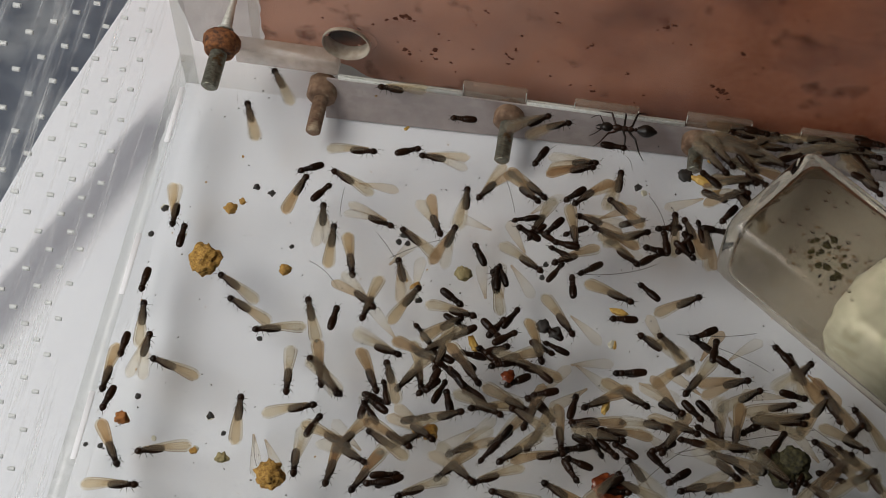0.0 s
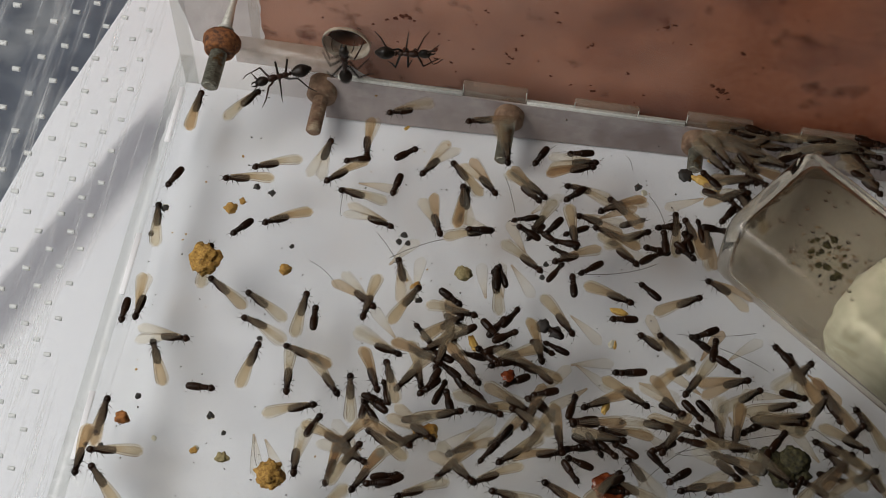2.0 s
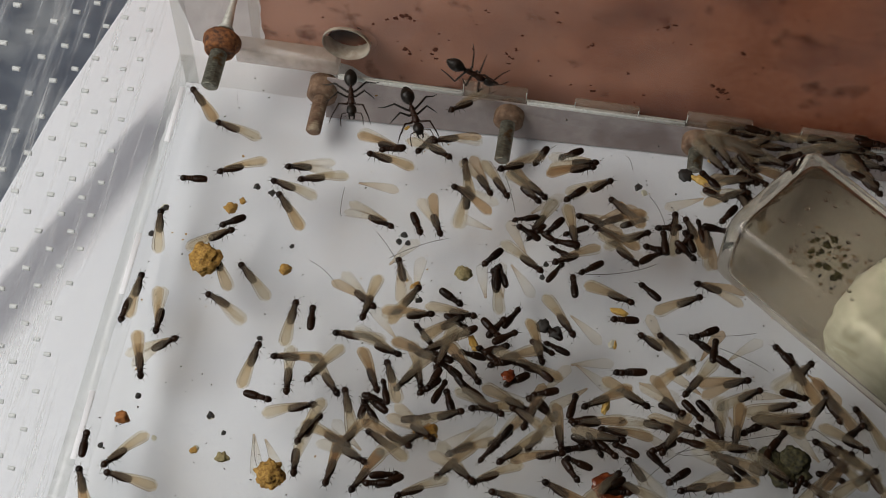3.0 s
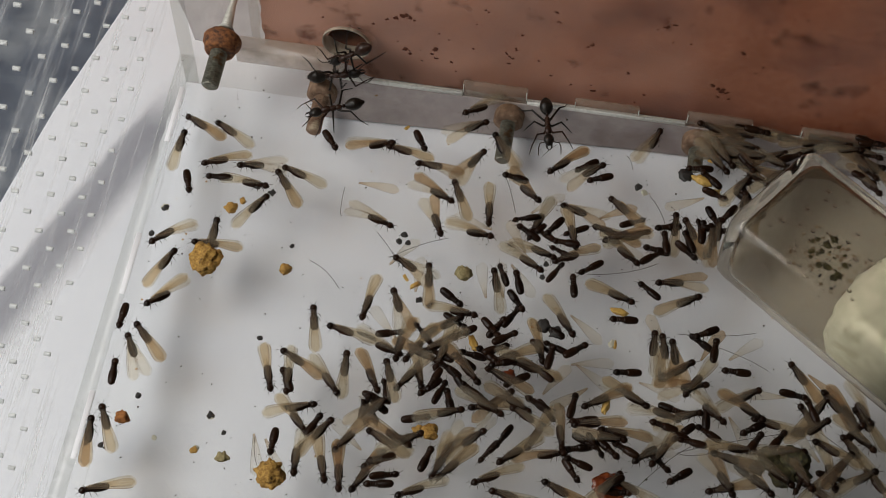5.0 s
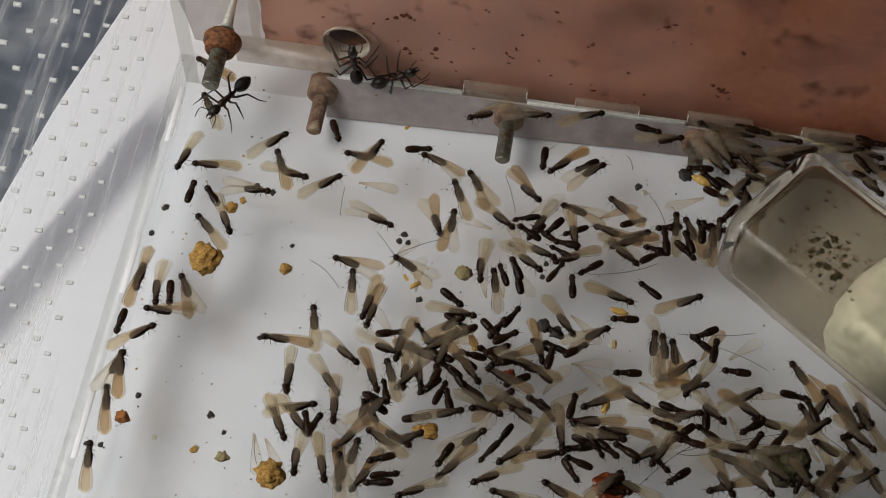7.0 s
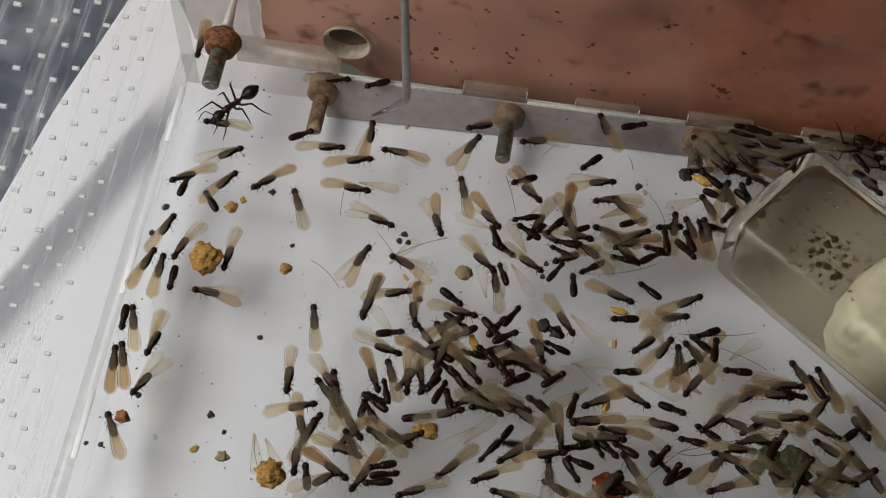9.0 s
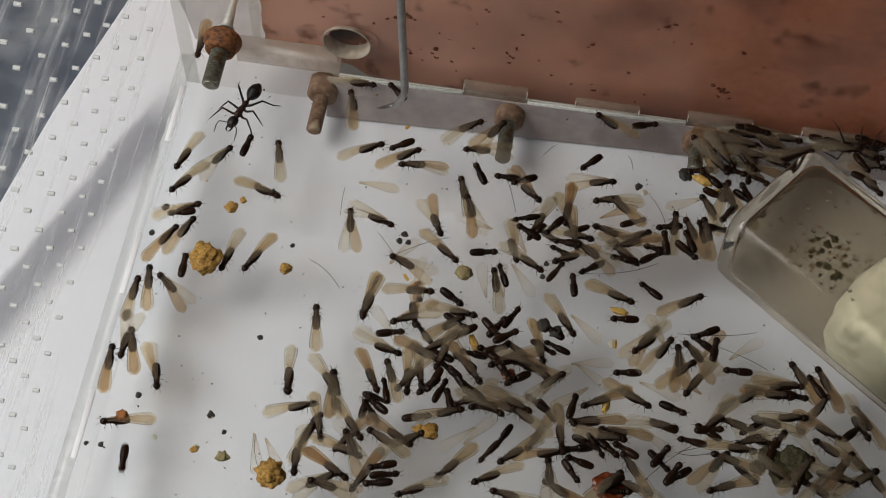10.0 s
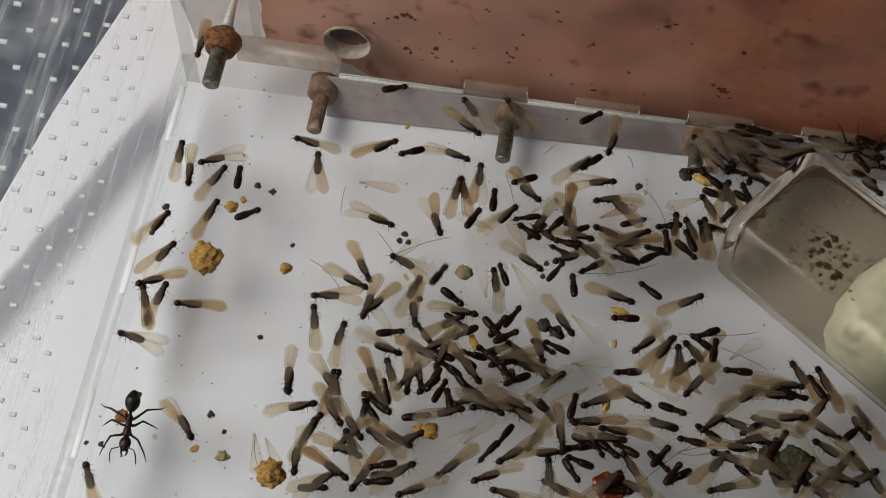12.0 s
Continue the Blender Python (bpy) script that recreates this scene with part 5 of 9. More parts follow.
    walk(alate("r", spot(37.7, -2.0, 177)), [(0, spot(37.7, -2.0, 177)), (0.5, spot(33.2, -1.7, 177)), (1, spot(30.6, -1.5, 166)), (2, spot(40.5, -8.1, -162)), (2.5, spot(51.3, -5.6, -145)), (9, spot(56.3, -9.3, -159)), (9.5, spot(52.4, -16.2, -124)), (9.75, spot(55.8, -11.6, -45)), (10, spot(59.3, -7.0, 34)), (10.5, spot(55.3, -17.0, 6)), (11, spot(51.5, -14.1, 22)), (11.5, spot(56.3, -16.2, -8)), (12, spot(58.0, -16.6, -16))])
    walk(alate("d", spot(53.0, -7.1, -176)), [(0, spot(53.0, -7.1, -176)), (0.5, spot(51.8, -12.3, -137)), (1, spot(45.6, -11.6, -178)), (1.5, spot(43.7, -13.7, -154)), (2, spot(44.8, -26.6, -100)), (2.5, spot(48.6, -27.9, -73)), (3, spot(51.6, -34.3, -62)), (4.8, spot(51.9, -55.1, 14)), (12, spot(51.9, -55.1, 14))])
    walk(alate("l", spot(72.2, -4.0, 37, 1.1)), [(0, spot(72.2, -4.0, 37, 1.1)), (0.5, spot(72.7, -3.9, 28, 1.1)), (0.83, spot(67.4, -4.0, 83, 1.1)), (1.17, spot(62.2, -4.0, 139, 1.1)), (1.5, spot(56.9, -4.1, -166, 1.1)), (2, spot(56.1, -8.3, -165, 1.1)), (2.5, spot(51.7, -15.1, -152, 1.1)), (3, spot(50.4, -14.0, -160, 1.1)), (4.8, spot(48.0, -19.6, -177, 1.1)), (6, spot(49.3, -17.2, 162, 1.1)), (8.8, spot(42.1, -17.3, 172, 1.1)), (9, spot(41.1, -17.5, 178, 1.1)), (9.5, spot(45.4, -14.1, 147, 1.1)), (10, spot(44.9, -20.4, -171, 1.1)), (10.5, spot(35.8, -21.4, -177, 1.1)), (11, spot(29.3, -22.1, -163, 1.1)), (11.5, spot(28.7, -19.2, 157, 1.1)), (12, spot(44.8, -99.9, 160, 1.1))])
    walk(alate("r", spot(76.4, -5.1, 23, 1.1)), [(0, spot(76.4, -5.1, 23, 1.1)), (0.5, spot(79.0, -3.1, 22, 1.1)), (1, spot(73.8, -2.3, 77, 1.1)), (1.5, spot(68.5, -1.5, 132, 1.1)), (1.75, spot(67.1, -9.2, 207, 1.1)), (2, spot(65.6, -17.0, -78, 1.1)), (2.17, spot(64.0, -15.6, -24, 1.1)), (2.33, spot(62.3, -14.3, 29, 1.1)), (2.5, spot(60.7, -12.9, 83, 1.1)), (2.75, spot(62.3, -15.6, 143, 1.1)), (3, spot(63.8, -18.3, -157, 1.1)), (4.8, spot(61.7, -12.7, 149, 1.1)), (5, spot(61.9, -10.0, 119, 1.1)), (5.25, spot(67.7, -7.7, 58, 1.1)), (5.5, spot(73.4, -5.4, -4, 1.1)), (6, spot(76.1, -4.3, -8, 1.1)), (6.5, spot(78.0, -1.9, 17, 1.1)), (7, spot(82.4, -1.9, 19, 1.1)), (8.5, spot(81.6, -2.2, 84, 1.1)), (10, spot(80.8, -2.4, 148, 1.1)), (10.25, spot(79.6, -3.9, 77, 1.1)), (10.5, spot(78.4, -5.3, 5, 1.1)), (11, spot(85.1, -16.7, 48, 1.1)), (11.5, spot(93.4, -6.8, -25, 1.1)), (12, spot(84.0, -11.7, -101, 1.1))])
    walk(alate("d", spot(48.4, -15.1, 23)), [(0, spot(48.4, -15.1, 23)), (0.25, spot(45.7, -15.6, 97)), (0.5, spot(43.0, -16.0, 172)), (1, spot(36.0, -20.2, -150)), (1.25, spot(40.4, -18.2, -223)), (1.5, spot(44.7, -16.2, 64)), (2, spot(47.8, -15.2, 39)), (2.17, spot(47.7, -15.6, 93)), (2.33, spot(47.6, -16.0, 147)), (2.5, spot(47.5, -16.4, -158)), (3.83, spot(48.5, -16.0, -105)), (5.17, spot(49.5, -15.6, -51)), (6.5, spot(50.6, -15.2, 3)), (8.8, spot(39.1, -6.3, 34)), (8.87, spot(37.7, -5.1, 92)), (8.93, spot(36.4, -4.0, 149)), (9, spot(35.1, -2.8, -153)), (9.5, spot(36.8, -1.2, 180)), (10, spot(39.6, -1.2, 140)), (10.5, spot(33.9, -5.8, 95)), (11, spot(33.1, -7.3, 155)), (11.5, spot(38.2, -4.4, 87)), (12, spot(43.3, -1.4, 19))])
    walk(alate("f", spot(40.2, -17.3, 5)), [(0, spot(40.2, -17.3, 5)), (0.5, spot(46.2, -18.8, -9)), (1, spot(46.6, -24.3, -59)), (1.25, spot(43.2, -26.5, -107)), (1.5, spot(39.8, -28.7, -156)), (2, spot(34.6, -27.0, 172)), (2.5, spot(33.9, -29.3, -164)), (3, spot(21.5, -27.0, 165)), (3.6, spot(21.0, -27.5, 110)), (4.2, spot(20.6, -28.0, 56)), (4.8, spot(20.1, -28.5, 1)), (5, spot(21.3, -28.6, -3)), (5.5, spot(23.4, -30.8, -17)), (6, spot(24.3, -23.9, 54)), (6.5, spot(21.8, -18.0, 37)), (7, spot(22.4, -15.9, 47)), (8.8, spot(27.5, -2.0, 2)), (9, spot(32.0, -1.5, 8)), (9.5, spot(33.2, -2.2, 5)), (10, spot(37.2, -2.1, 1)), (10.5, spot(36.3, -1.2, -1)), (11, spot(34.1, -1.2, 60)), (11.5, spot(36.3, -1.2, 44)), (12, spot(53.9, -97.9, 42))])
    walk(alate("v", spot(48.4, -16.7, 178)), [(0, spot(48.4, -16.7, 178)), (0.5, spot(53.5, -19.9, 178)), (1, spot(44.8, -16.8, -175)), (1.5, spot(57.5, -9.7, 169)), (2, spot(49.4, -21.3, -123)), (2.5, spot(47.1, -20.4, -159)), (2.75, spot(50.8, -18.4, -91)), (3, spot(54.6, -16.5, -24)), (4.8, spot(58.9, -11.8, 31)), (5, spot(60.4, -6.8, 33)), (5.25, spot(60.0, -7.9, -44)), (5.5, spot(59.6, -9.0, -121)), (6, spot(58.1, -2.4, 172)), (6.33, spot(62.8, -2.8, 117)), (6.67, spot(67.5, -3.1, 61)), (7, spot(72.2, -3.5, 5)), (7.6, spot(71.1, -5.5, -55)), (8.2, spot(70.1, -7.4, -115)), (8.8, spot(69.0, -9.4, -174)), (9.5, spot(59.5, -13.7, -136)), (10, spot(56.5, -14.2, -174)), (10.5, spot(54.2, -6.5, 134)), (11, spot(57.4, -1.8, 84)), (11.5, spot(59.1, -1.6, 62)), (12, spot(54.5, -2.3, 131))])
    walk(alate("d", spot(26.2, -24.2, -152)), [(0, spot(26.2, -24.2, -152)), (0.5, spot(18.2, -27.1, -151)), (1, spot(21.8, -31.3, -115)), (1.5, spot(21.5, -34.9, -110)), (2, spot(16.7, -40.1, -130)), (2.5, spot(16.2, -37.7, -142)), (3, spot(14.2, -38.6, -147)), (4.8, spot(8.6, -28.3, 177)), (5, spot(9.1, -28.2, -176)), (5.5, spot(8.8, -29.1, -175)), (6, spot(13.3, -27.3, -180)), (6.5, spot(11.5, -28.9, 162)), (7, spot(9.6, -30.5, 131)), (8.8, spot(9.0, -32.5, 142)), (9.5, spot(13.8, -24.6, 76)), (10, spot(15.6, -17.7, 80)), (11.5, spot(15.5, -25.0, 89)), (12, spot(15.0, -25.1, 94))])
    walk(alate("d", spot(32.9, -26.0, 55)), [(0, spot(32.9, -26.0, 55)), (0.33, spot(32.2, -25.4, 115)), (0.67, spot(31.5, -24.9, 175)), (1, spot(30.8, -24.4, -125)), (1.5, spot(34.6, -20.1, -168)), (2, spot(34.4, -20.5, -163)), (2.5, spot(42.1, -17.2, -158)), (4.8, spot(29.8, -16.6, 158)), (4.9, spot(31.1, -17.4, 234)), (5, spot(32.4, -18.2, -51)), (5.25, spot(29.5, -19.3, -117)), (5.5, spot(26.7, -20.5, 176)), (5.75, spot(27.6, -19.3, 221)), (6, spot(28.5, -18.2, -94)), (6.5, spot(29.8, -16.6, -127)), (7, spot(32.5, -16.2, -64)), (8.8, spot(33.2, -16.7, 9)), (9, spot(27.2, -14.7, 31)), (9.25, spot(34.3, -15.5, 104)), (9.5, spot(41.4, -16.3, 176)), (10, spot(42.5, -16.5, -147)), (10.5, spot(34.9, -19.8, -159)), (12, spot(50.3, -101.5, -161))])
    walk(alate("f", spot(32.5, -22.8, 154)), [(0, spot(32.5, -22.8, 154)), (0.5, spot(28.5, -19.3, 152)), (1, spot(26.4, -18.8, 178)), (1.5, spot(24.4, -20.2, 180)), (2, spot(17.4, -24.8, -159)), (2.5, spot(27.3, -26.3, -145)), (3, spot(26.5, -26.1, -166)), (4.8, spot(24.1, -26.5, -179)), (5, spot(23.0, -23.7, 161)), (5.5, spot(28.1, -30.0, -131)), (6, spot(24.3, -27.4, 161)), (6.5, spot(23.5, -21.0, 135)), (6.75, spot(29.0, -22.4, 88)), (7, spot(34.5, -23.8, 41)), (7.9, spot(31.1, -28.5, 89)), (8.8, spot(27.7, -33.2, 137)), (9, spot(26.1, -28.4, 115)), (9.5, spot(22.2, -22.8, 122)), (10, spot(20.9, -18.1, 105)), (10.5, spot(18.7, -19.2, 131)), (11, spot(24.2, -23.3, -149)), (12, spot(23.8, -17.0, 170))])
    walk(alate("f", spot(28.1, -24.6, 74)), [(0, spot(28.1, -24.6, 74)), (0.5, spot(26.5, -19.2, 94)), (1, spot(19.4, -16.4, 142)), (1.5, spot(15.7, -9.2, 118)), (2, spot(3.8, -8.8, 87)), (3, spot(1.6, -8.4, 132)), (4.8, spot(2.7, -19.8, -152)), (5, spot(2.1, -15.2, 154)), (5.5, spot(1.4, -1.2, 116)), (6, spot(0.8, -1.2, 176)), (6.5, spot(0.8, -1.2, 140)), (7, spot(0.8, -1.2, 154)), (7.9, spot(0.8, -1.2, 212)), (8.8, spot(0.8, -1.2, -90)), (10.5, spot(0.8, -1.2, -90)), (10.75, spot(0.8, -1.2, -141)), (11, spot(0.8, -1.2, 168)), (11.5, spot(0.8, -1.2, 168)), (11.75, spot(0.8, -1.2, 219)), (12, spot(0.8, -1.2, -90))])
    walk(alate("v", spot(60.9, -25.2, -123, 0.6)), [(0, spot(60.9, -25.2, -123, 0.6)), (0.25, spot(60.3, -21.7, -73, 0.6)), (0.5, spot(59.8, -18.2, -23, 0.6)), (1, spot(61.9, -24.8, -63, 0.6)), (1.5, spot(62.3, -24.1, -51, 0.6)), (2, spot(64.4, -23.7, -44, 0.6)), (2.5, spot(64.5, -24.6, -61, 0.6)), (3, spot(63.4, -23.9, -52, 0.6)), (3.9, spot(62.2, -21.5, -10, 0.6)), (4.8, spot(61.0, -19.1, 33, 0.6)), (5, spot(60.8, -13.9, 59, 0.6)), (5.25, spot(59.6, -16.4, 109, 0.6)), (5.5, spot(58.3, -18.9, 158, 0.6)), (6, spot(62.5, -26.6, 148, 0.6)), (6.5, spot(60.8, -21.1, 92, 0.6)), (7, spot(58.3, -19.2, 126, 0.6)), (8.8, spot(59.7, -13.4, 48, 0.6)), (9, spot(59.3, -10.8, 63, 0.6)), (9.5, spot(59.0, -8.8, 77, 0.6)), (10, spot(63.7, -6.7, 56, 0.6)), (10.5, spot(73.0, -1.7, 18, 0.6)), (11, spot(76.1, -4.6, -0, 0.6)), (11.25, spot(69.1, -4.1, 79, 0.6)), (11.5, spot(62.1, -3.6, 158, 0.6)), (12, spot(62.9, -1.4, 133, 0.6))])
    walk(alate("v", spot(57.9, -31.9, 77, 1.3)), [(0, spot(57.9, -31.9, 77, 1.3)), (0.5, spot(59.1, -23.1, 91, 1.3)), (1, spot(57.8, -22.7, 102, 1.3)), (1.5, spot(58.3, -22.6, 96, 1.3)), (2, spot(57.8, -22.7, 99, 1.3)), (2.5, spot(56.7, -22.9, 114, 1.3)), (3, spot(55.7, -23.4, 156, 1.3)), (3.9, spot(55.8, -23.9, 80, 1.3)), (4.8, spot(55.8, -24.3, 5, 1.3)), (5, spot(56.6, -27.1, -24, 1.3)), (5.25, spot(55.5, -31.5, 32, 1.3)), (5.5, spot(54.5, -35.9, 88, 1.3)), (6, spot(55.1, -36.4, 89, 1.3)), (6.5, spot(58.2, -32.8, 67, 1.3)), (7, spot(57.0, -28.6, 90, 1.3)), (8, spot(61.5, -30.0, 25, 1.3)), (9, spot(66.0, -31.5, -41, 1.3)), (9.25, spot(61.7, -25.8, 34, 1.3)), (9.5, spot(57.4, -20.2, 109, 1.3)), (10, spot(58.7, -25.1, 113, 1.3)), (10.5, spot(58.0, -20.7, 104, 1.3)), (10.75, spot(59.1, -20.9, 33, 1.3)), (11, spot(60.2, -21.0, -38, 1.3)), (11.5, spot(60.5, -22.9, -67, 1.3)), (11.67, spot(60.4, -21.2, -13, 1.3)), (11.83, spot(60.3, -19.4, 41, 1.3)), (12, spot(60.3, -17.7, 94, 1.3))])
    walk(alate("v", spot(32.3, -30.3, 100)), [(0, spot(32.3, -30.3, 100)), (0.5, spot(29.6, -21.3, 101)), (1, spot(30.5, -25.7, 104)), (1.5, spot(28.7, -22.1, 107)), (2, spot(31.1, -15.8, 81)), (2.25, spot(27.8, -15.5, 137)), (2.5, spot(24.5, -15.2, -167)), (3, spot(23.5, -23.6, -173)), (4.8, spot(15.9, -24.2, -174)), (5.5, spot(12.1, -26.8, -163)), (6, spot(15.4, -24.3, -171)), (6.25, spot(17.8, -26.5, -124)), (6.5, spot(20.2, -28.7, -78)), (6.75, spot(21.1, -29.2, -38)), (7, spot(22.0, -29.7, 2)), (8.8, spot(15.7, -21.0, 30)), (9, spot(14.6, -20.8, 35)), (9.5, spot(13.5, -22.0, 32)), (10, spot(12.4, -20.9, 58)), (10.5, spot(17.7, -29.8, -2)), (10.67, spot(17.9, -29.2, -60)), (10.83, spot(18.2, -28.6, -118)), (11, spot(18.4, -28.0, -177)), (11.5, spot(9.1, -26.0, -124)), (12, spot(6.9, -25.8, -155))])
    walk(alate("f", spot(35.2, -34.5, 94)), [(0, spot(35.2, -34.5, 94)), (0.5, spot(37.7, -25.2, 74)), (1, spot(38.6, -20.5, 80)), (1.25, spot(35.1, -21.6, 139)), (1.5, spot(31.6, -22.7, -162)), (2, spot(31.6, -25.8, -138)), (2.5, spot(34.0, -23.8, -147)), (3, spot(38.4, -17.9, 168)), (5, spot(41.8, -15.7, 170)), (6.5, spot(39.4, -17.4, -164)), (7, spot(34.1, -18.6, 173)), (7.9, spot(35.7, -18.3, 102)), (8.8, spot(37.3, -18.0, 31)), (9, spot(39.7, -19.2, 16)), (9.5, spot(46.0, -17.3, 16)), (10, spot(48.4, -15.5, 35)), (10.5, spot(45.5, -14.3, -1)), (11, spot(46.0, -1.2, 8)), (11.5, spot(54.7, -6.4, -27)), (12, spot(59.2, -10.4, -31))])
    walk(alate("f", spot(40.9, -45.9, -73, 1.0)), [(0, spot(40.9, -45.9, -73, 1.0)), (0.25, spot(42.0, -42.1, -1, 1.0)), (0.5, spot(43.2, -38.4, 71, 1.0)), (0.75, spot(39.1, -38.0, 122, 1.0)), (1, spot(35.1, -37.7, 173, 1.0)), (1.5, spot(27.7, -35.5, 158, 1.0)), (2, spot(22.1, -37.3, -154, 1.0)), (2.5, spot(22.4, -36.0, 176, 1.0)), (3, spot(23.5, -30.1, 130, 1.0)), (4.8, spot(23.6, -28.8, 136, 1.0)), (5, spot(22.3, -25.2, 128, 1.0)), (5.5, spot(22.4, -23.2, 167, 1.0)), (6, spot(17.9, -21.3, 175, 1.0)), (7, spot(21.3, -20.7, 115, 1.0)), (8.8, spot(17.1, -24.1, 176, 1.0)), (9, spot(18.4, -30.3, -139, 1.0)), (9.5, spot(24.3, -40.1, -70, 1.0)), (10, spot(20.7, -48.0, -116, 1.0)), (10.5, spot(15.2, -53.9, -134, 1.0)), (11, spot(8.7, -59.3, -149, 1.0)), (11.5, spot(15.3, -56.3, -121, 1.0)), (12, spot(9.9, -56.7, -176, 1.0))])
    walk(alate("r", spot(5.4, -40.1, -88)), [(0, spot(5.4, -40.1, -88)), (0.5, spot(8.5, -47.2, -67)), (1, spot(6.3, -53.4, -97)), (1.5, spot(2.1, -54.7, -123)), (2, spot(3.4, -60.4, -96)), (2.5, spot(5.0, -56.6, -110)), (3, spot(7.8, -62.6, -90)), (4.8, spot(5.6, -55.9, -147)), (5, spot(4.4, -57.3, -141)), (5.5, spot(3.3, -59.3, -138)), (6, spot(3.6, -60.4, -138)), (6.5, spot(4.5, -57.9, -178)), (7, spot(4.5, -57.9, 179)), (8.8, spot(6.9, -63.3, -115)), (9, spot(7.2, -67.3, -104)), (9.5, spot(7.7, -68.4, -98)), (10, spot(10.8, -73.5, -74)), (10.5, spot(13.7, -76.1, -58)), (11, spot(16.8, -78.3, -52)), (11.5, spot(17.3, -82.3, -71)), (12, spot(19.2, -82.0, -52))])
    walk(alate("d", spot(7.7, -39.1, 90)), [(0, spot(7.7, -39.1, 90)), (0.5, spot(6.0, -33.7, 110)), (1, spot(4.4, -29.4, 107)), (1.5, spot(4.1, -21.2, 92)), (1.75, spot(3.2, -26.5, 170)), (2, spot(2.3, -31.7, -113)), (2.5, spot(4.8, -28.5, -172)), (3, spot(4.4, -29.4, -174)), (3.9, spot(6.1, -30.1, -117)), (4.8, spot(7.8, -30.8, -60)), (5, spot(6.8, -32.3, -70)), (5.5, spot(4.4, -33.9, -92)), (5.67, spot(5.6, -32.9, -147)), (5.83, spot(6.9, -31.8, -202)), (6, spot(8.1, -30.8, 103)), (7, spot(7.2, -29.6, 86)), (8.8, spot(8.3, -32.0, 46)), (9, spot(5.9, -28.5, 80)), (9.25, spot(5.5, -32.8, 156)), (9.5, spot(5.2, -37.0, -129)), (10.25, spot(3.0, -37.7, -199)), (11, spot(0.8, -38.4, 90)), (11.25, spot(1.3, -40.8, 169)), (11.5, spot(1.8, -43.2, -113)), (12, spot(18.1, -107.5, -116))])
    walk(alate("d", spot(3.1, -54.5, -93)), [(0, spot(3.1, -54.5, -93)), (0.5, spot(1.7, -61.3, -86)), (4.8, spot(0.9, -61.4, -104)), (5, spot(1.0, -62.6, -92)), (5.5, spot(1.2, -61.4, -113)), (6, spot(4.4, -57.3, -103)), (6.5, spot(7.6, -55.6, -82)), (7, spot(8.9, -56.6, -79)), (9.5, spot(8.0, -50.7, -100)), (9.67, spot(8.5, -49.0, -156)), (9.83, spot(9.0, -47.3, -213)), (10, spot(9.4, -45.6, 91)), (10.5, spot(14.3, -39.9, 44)), (11, spot(17.5, -38.7, 34)), (11.5, spot(19.3, -37.2, 9)), (12, spot(20.8, -34.0, 33))])
    walk(alate("f", spot(16.3, -48.5, 150)), [(0, spot(16.3, -48.5, 150)), (0.5, spot(15.9, -48.2, 150)), (1, spot(15.6, -47.0, 151)), (1.5, spot(11.4, -44.7, 156)), (2, spot(13.5, -42.5, 91)), (2.5, spot(15.0, -39.7, 45)), (3, spot(17.0, -38.8, 36)), (4.8, spot(13.3, -36.9, 95)), (5, spot(13.3, -36.9, 92)), (5.5, spot(13.4, -35.0, 93)), (6, spot(12.7, -31.9, 93)), (6.25, spot(14.4, -35.7, 15)), (6.5, spot(16.1, -39.6, -63)), (7, spot(16.5, -40.1, -60)), (8.8, spot(17.1, -48.6, -93)), (9, spot(16.9, -48.0, -94)), (9.5, spot(16.4, -48.1, -102)), (10, spot(16.4, -48.1, -102)), (10.5, spot(16.2, -47.0, -111)), (11, spot(16.6, -51.1, -110)), (11.5, spot(29.4, -44.2, -38)), (12, spot(43.8, -47.5, -21))])
    walk(alate("f", spot(19.1, -53.1, 155)), [(0, spot(19.1, -53.1, 155)), (0.5, spot(15.7, -50.7, 155)), (1, spot(15.3, -50.1, 147)), (1.5, spot(14.0, -50.4, 158)), (2, spot(14.7, -49.6, 147)), (2.5, spot(14.5, -46.6, 130)), (3, spot(13.8, -43.7, 123)), (4.8, spot(9.8, -42.8, -179)), (5, spot(9.8, -42.8, -179)), (5.5, spot(8.8, -40.8, 170)), (6, spot(9.9, -38.7, 148)), (6.5, spot(9.1, -37.6, 141)), (7, spot(9.3, -36.9, 137)), (8.8, spot(6.5, -38.0, 82)), (9, spot(5.3, -37.6, 71)), (9.5, spot(8.1, -40.3, 67)), (10, spot(9.1, -37.6, 67)), (10.5, spot(11.9, -37.8, 47)), (11, spot(12.5, -37.9, 41)), (11.25, spot(12.6, -37.1, -33)), (11.5, spot(12.6, -36.4, -107)), (11.67, spot(12.5, -32.7, -49)), (11.83, spot(12.4, -29.1, 9)), (12, spot(12.3, -25.5, 67))])
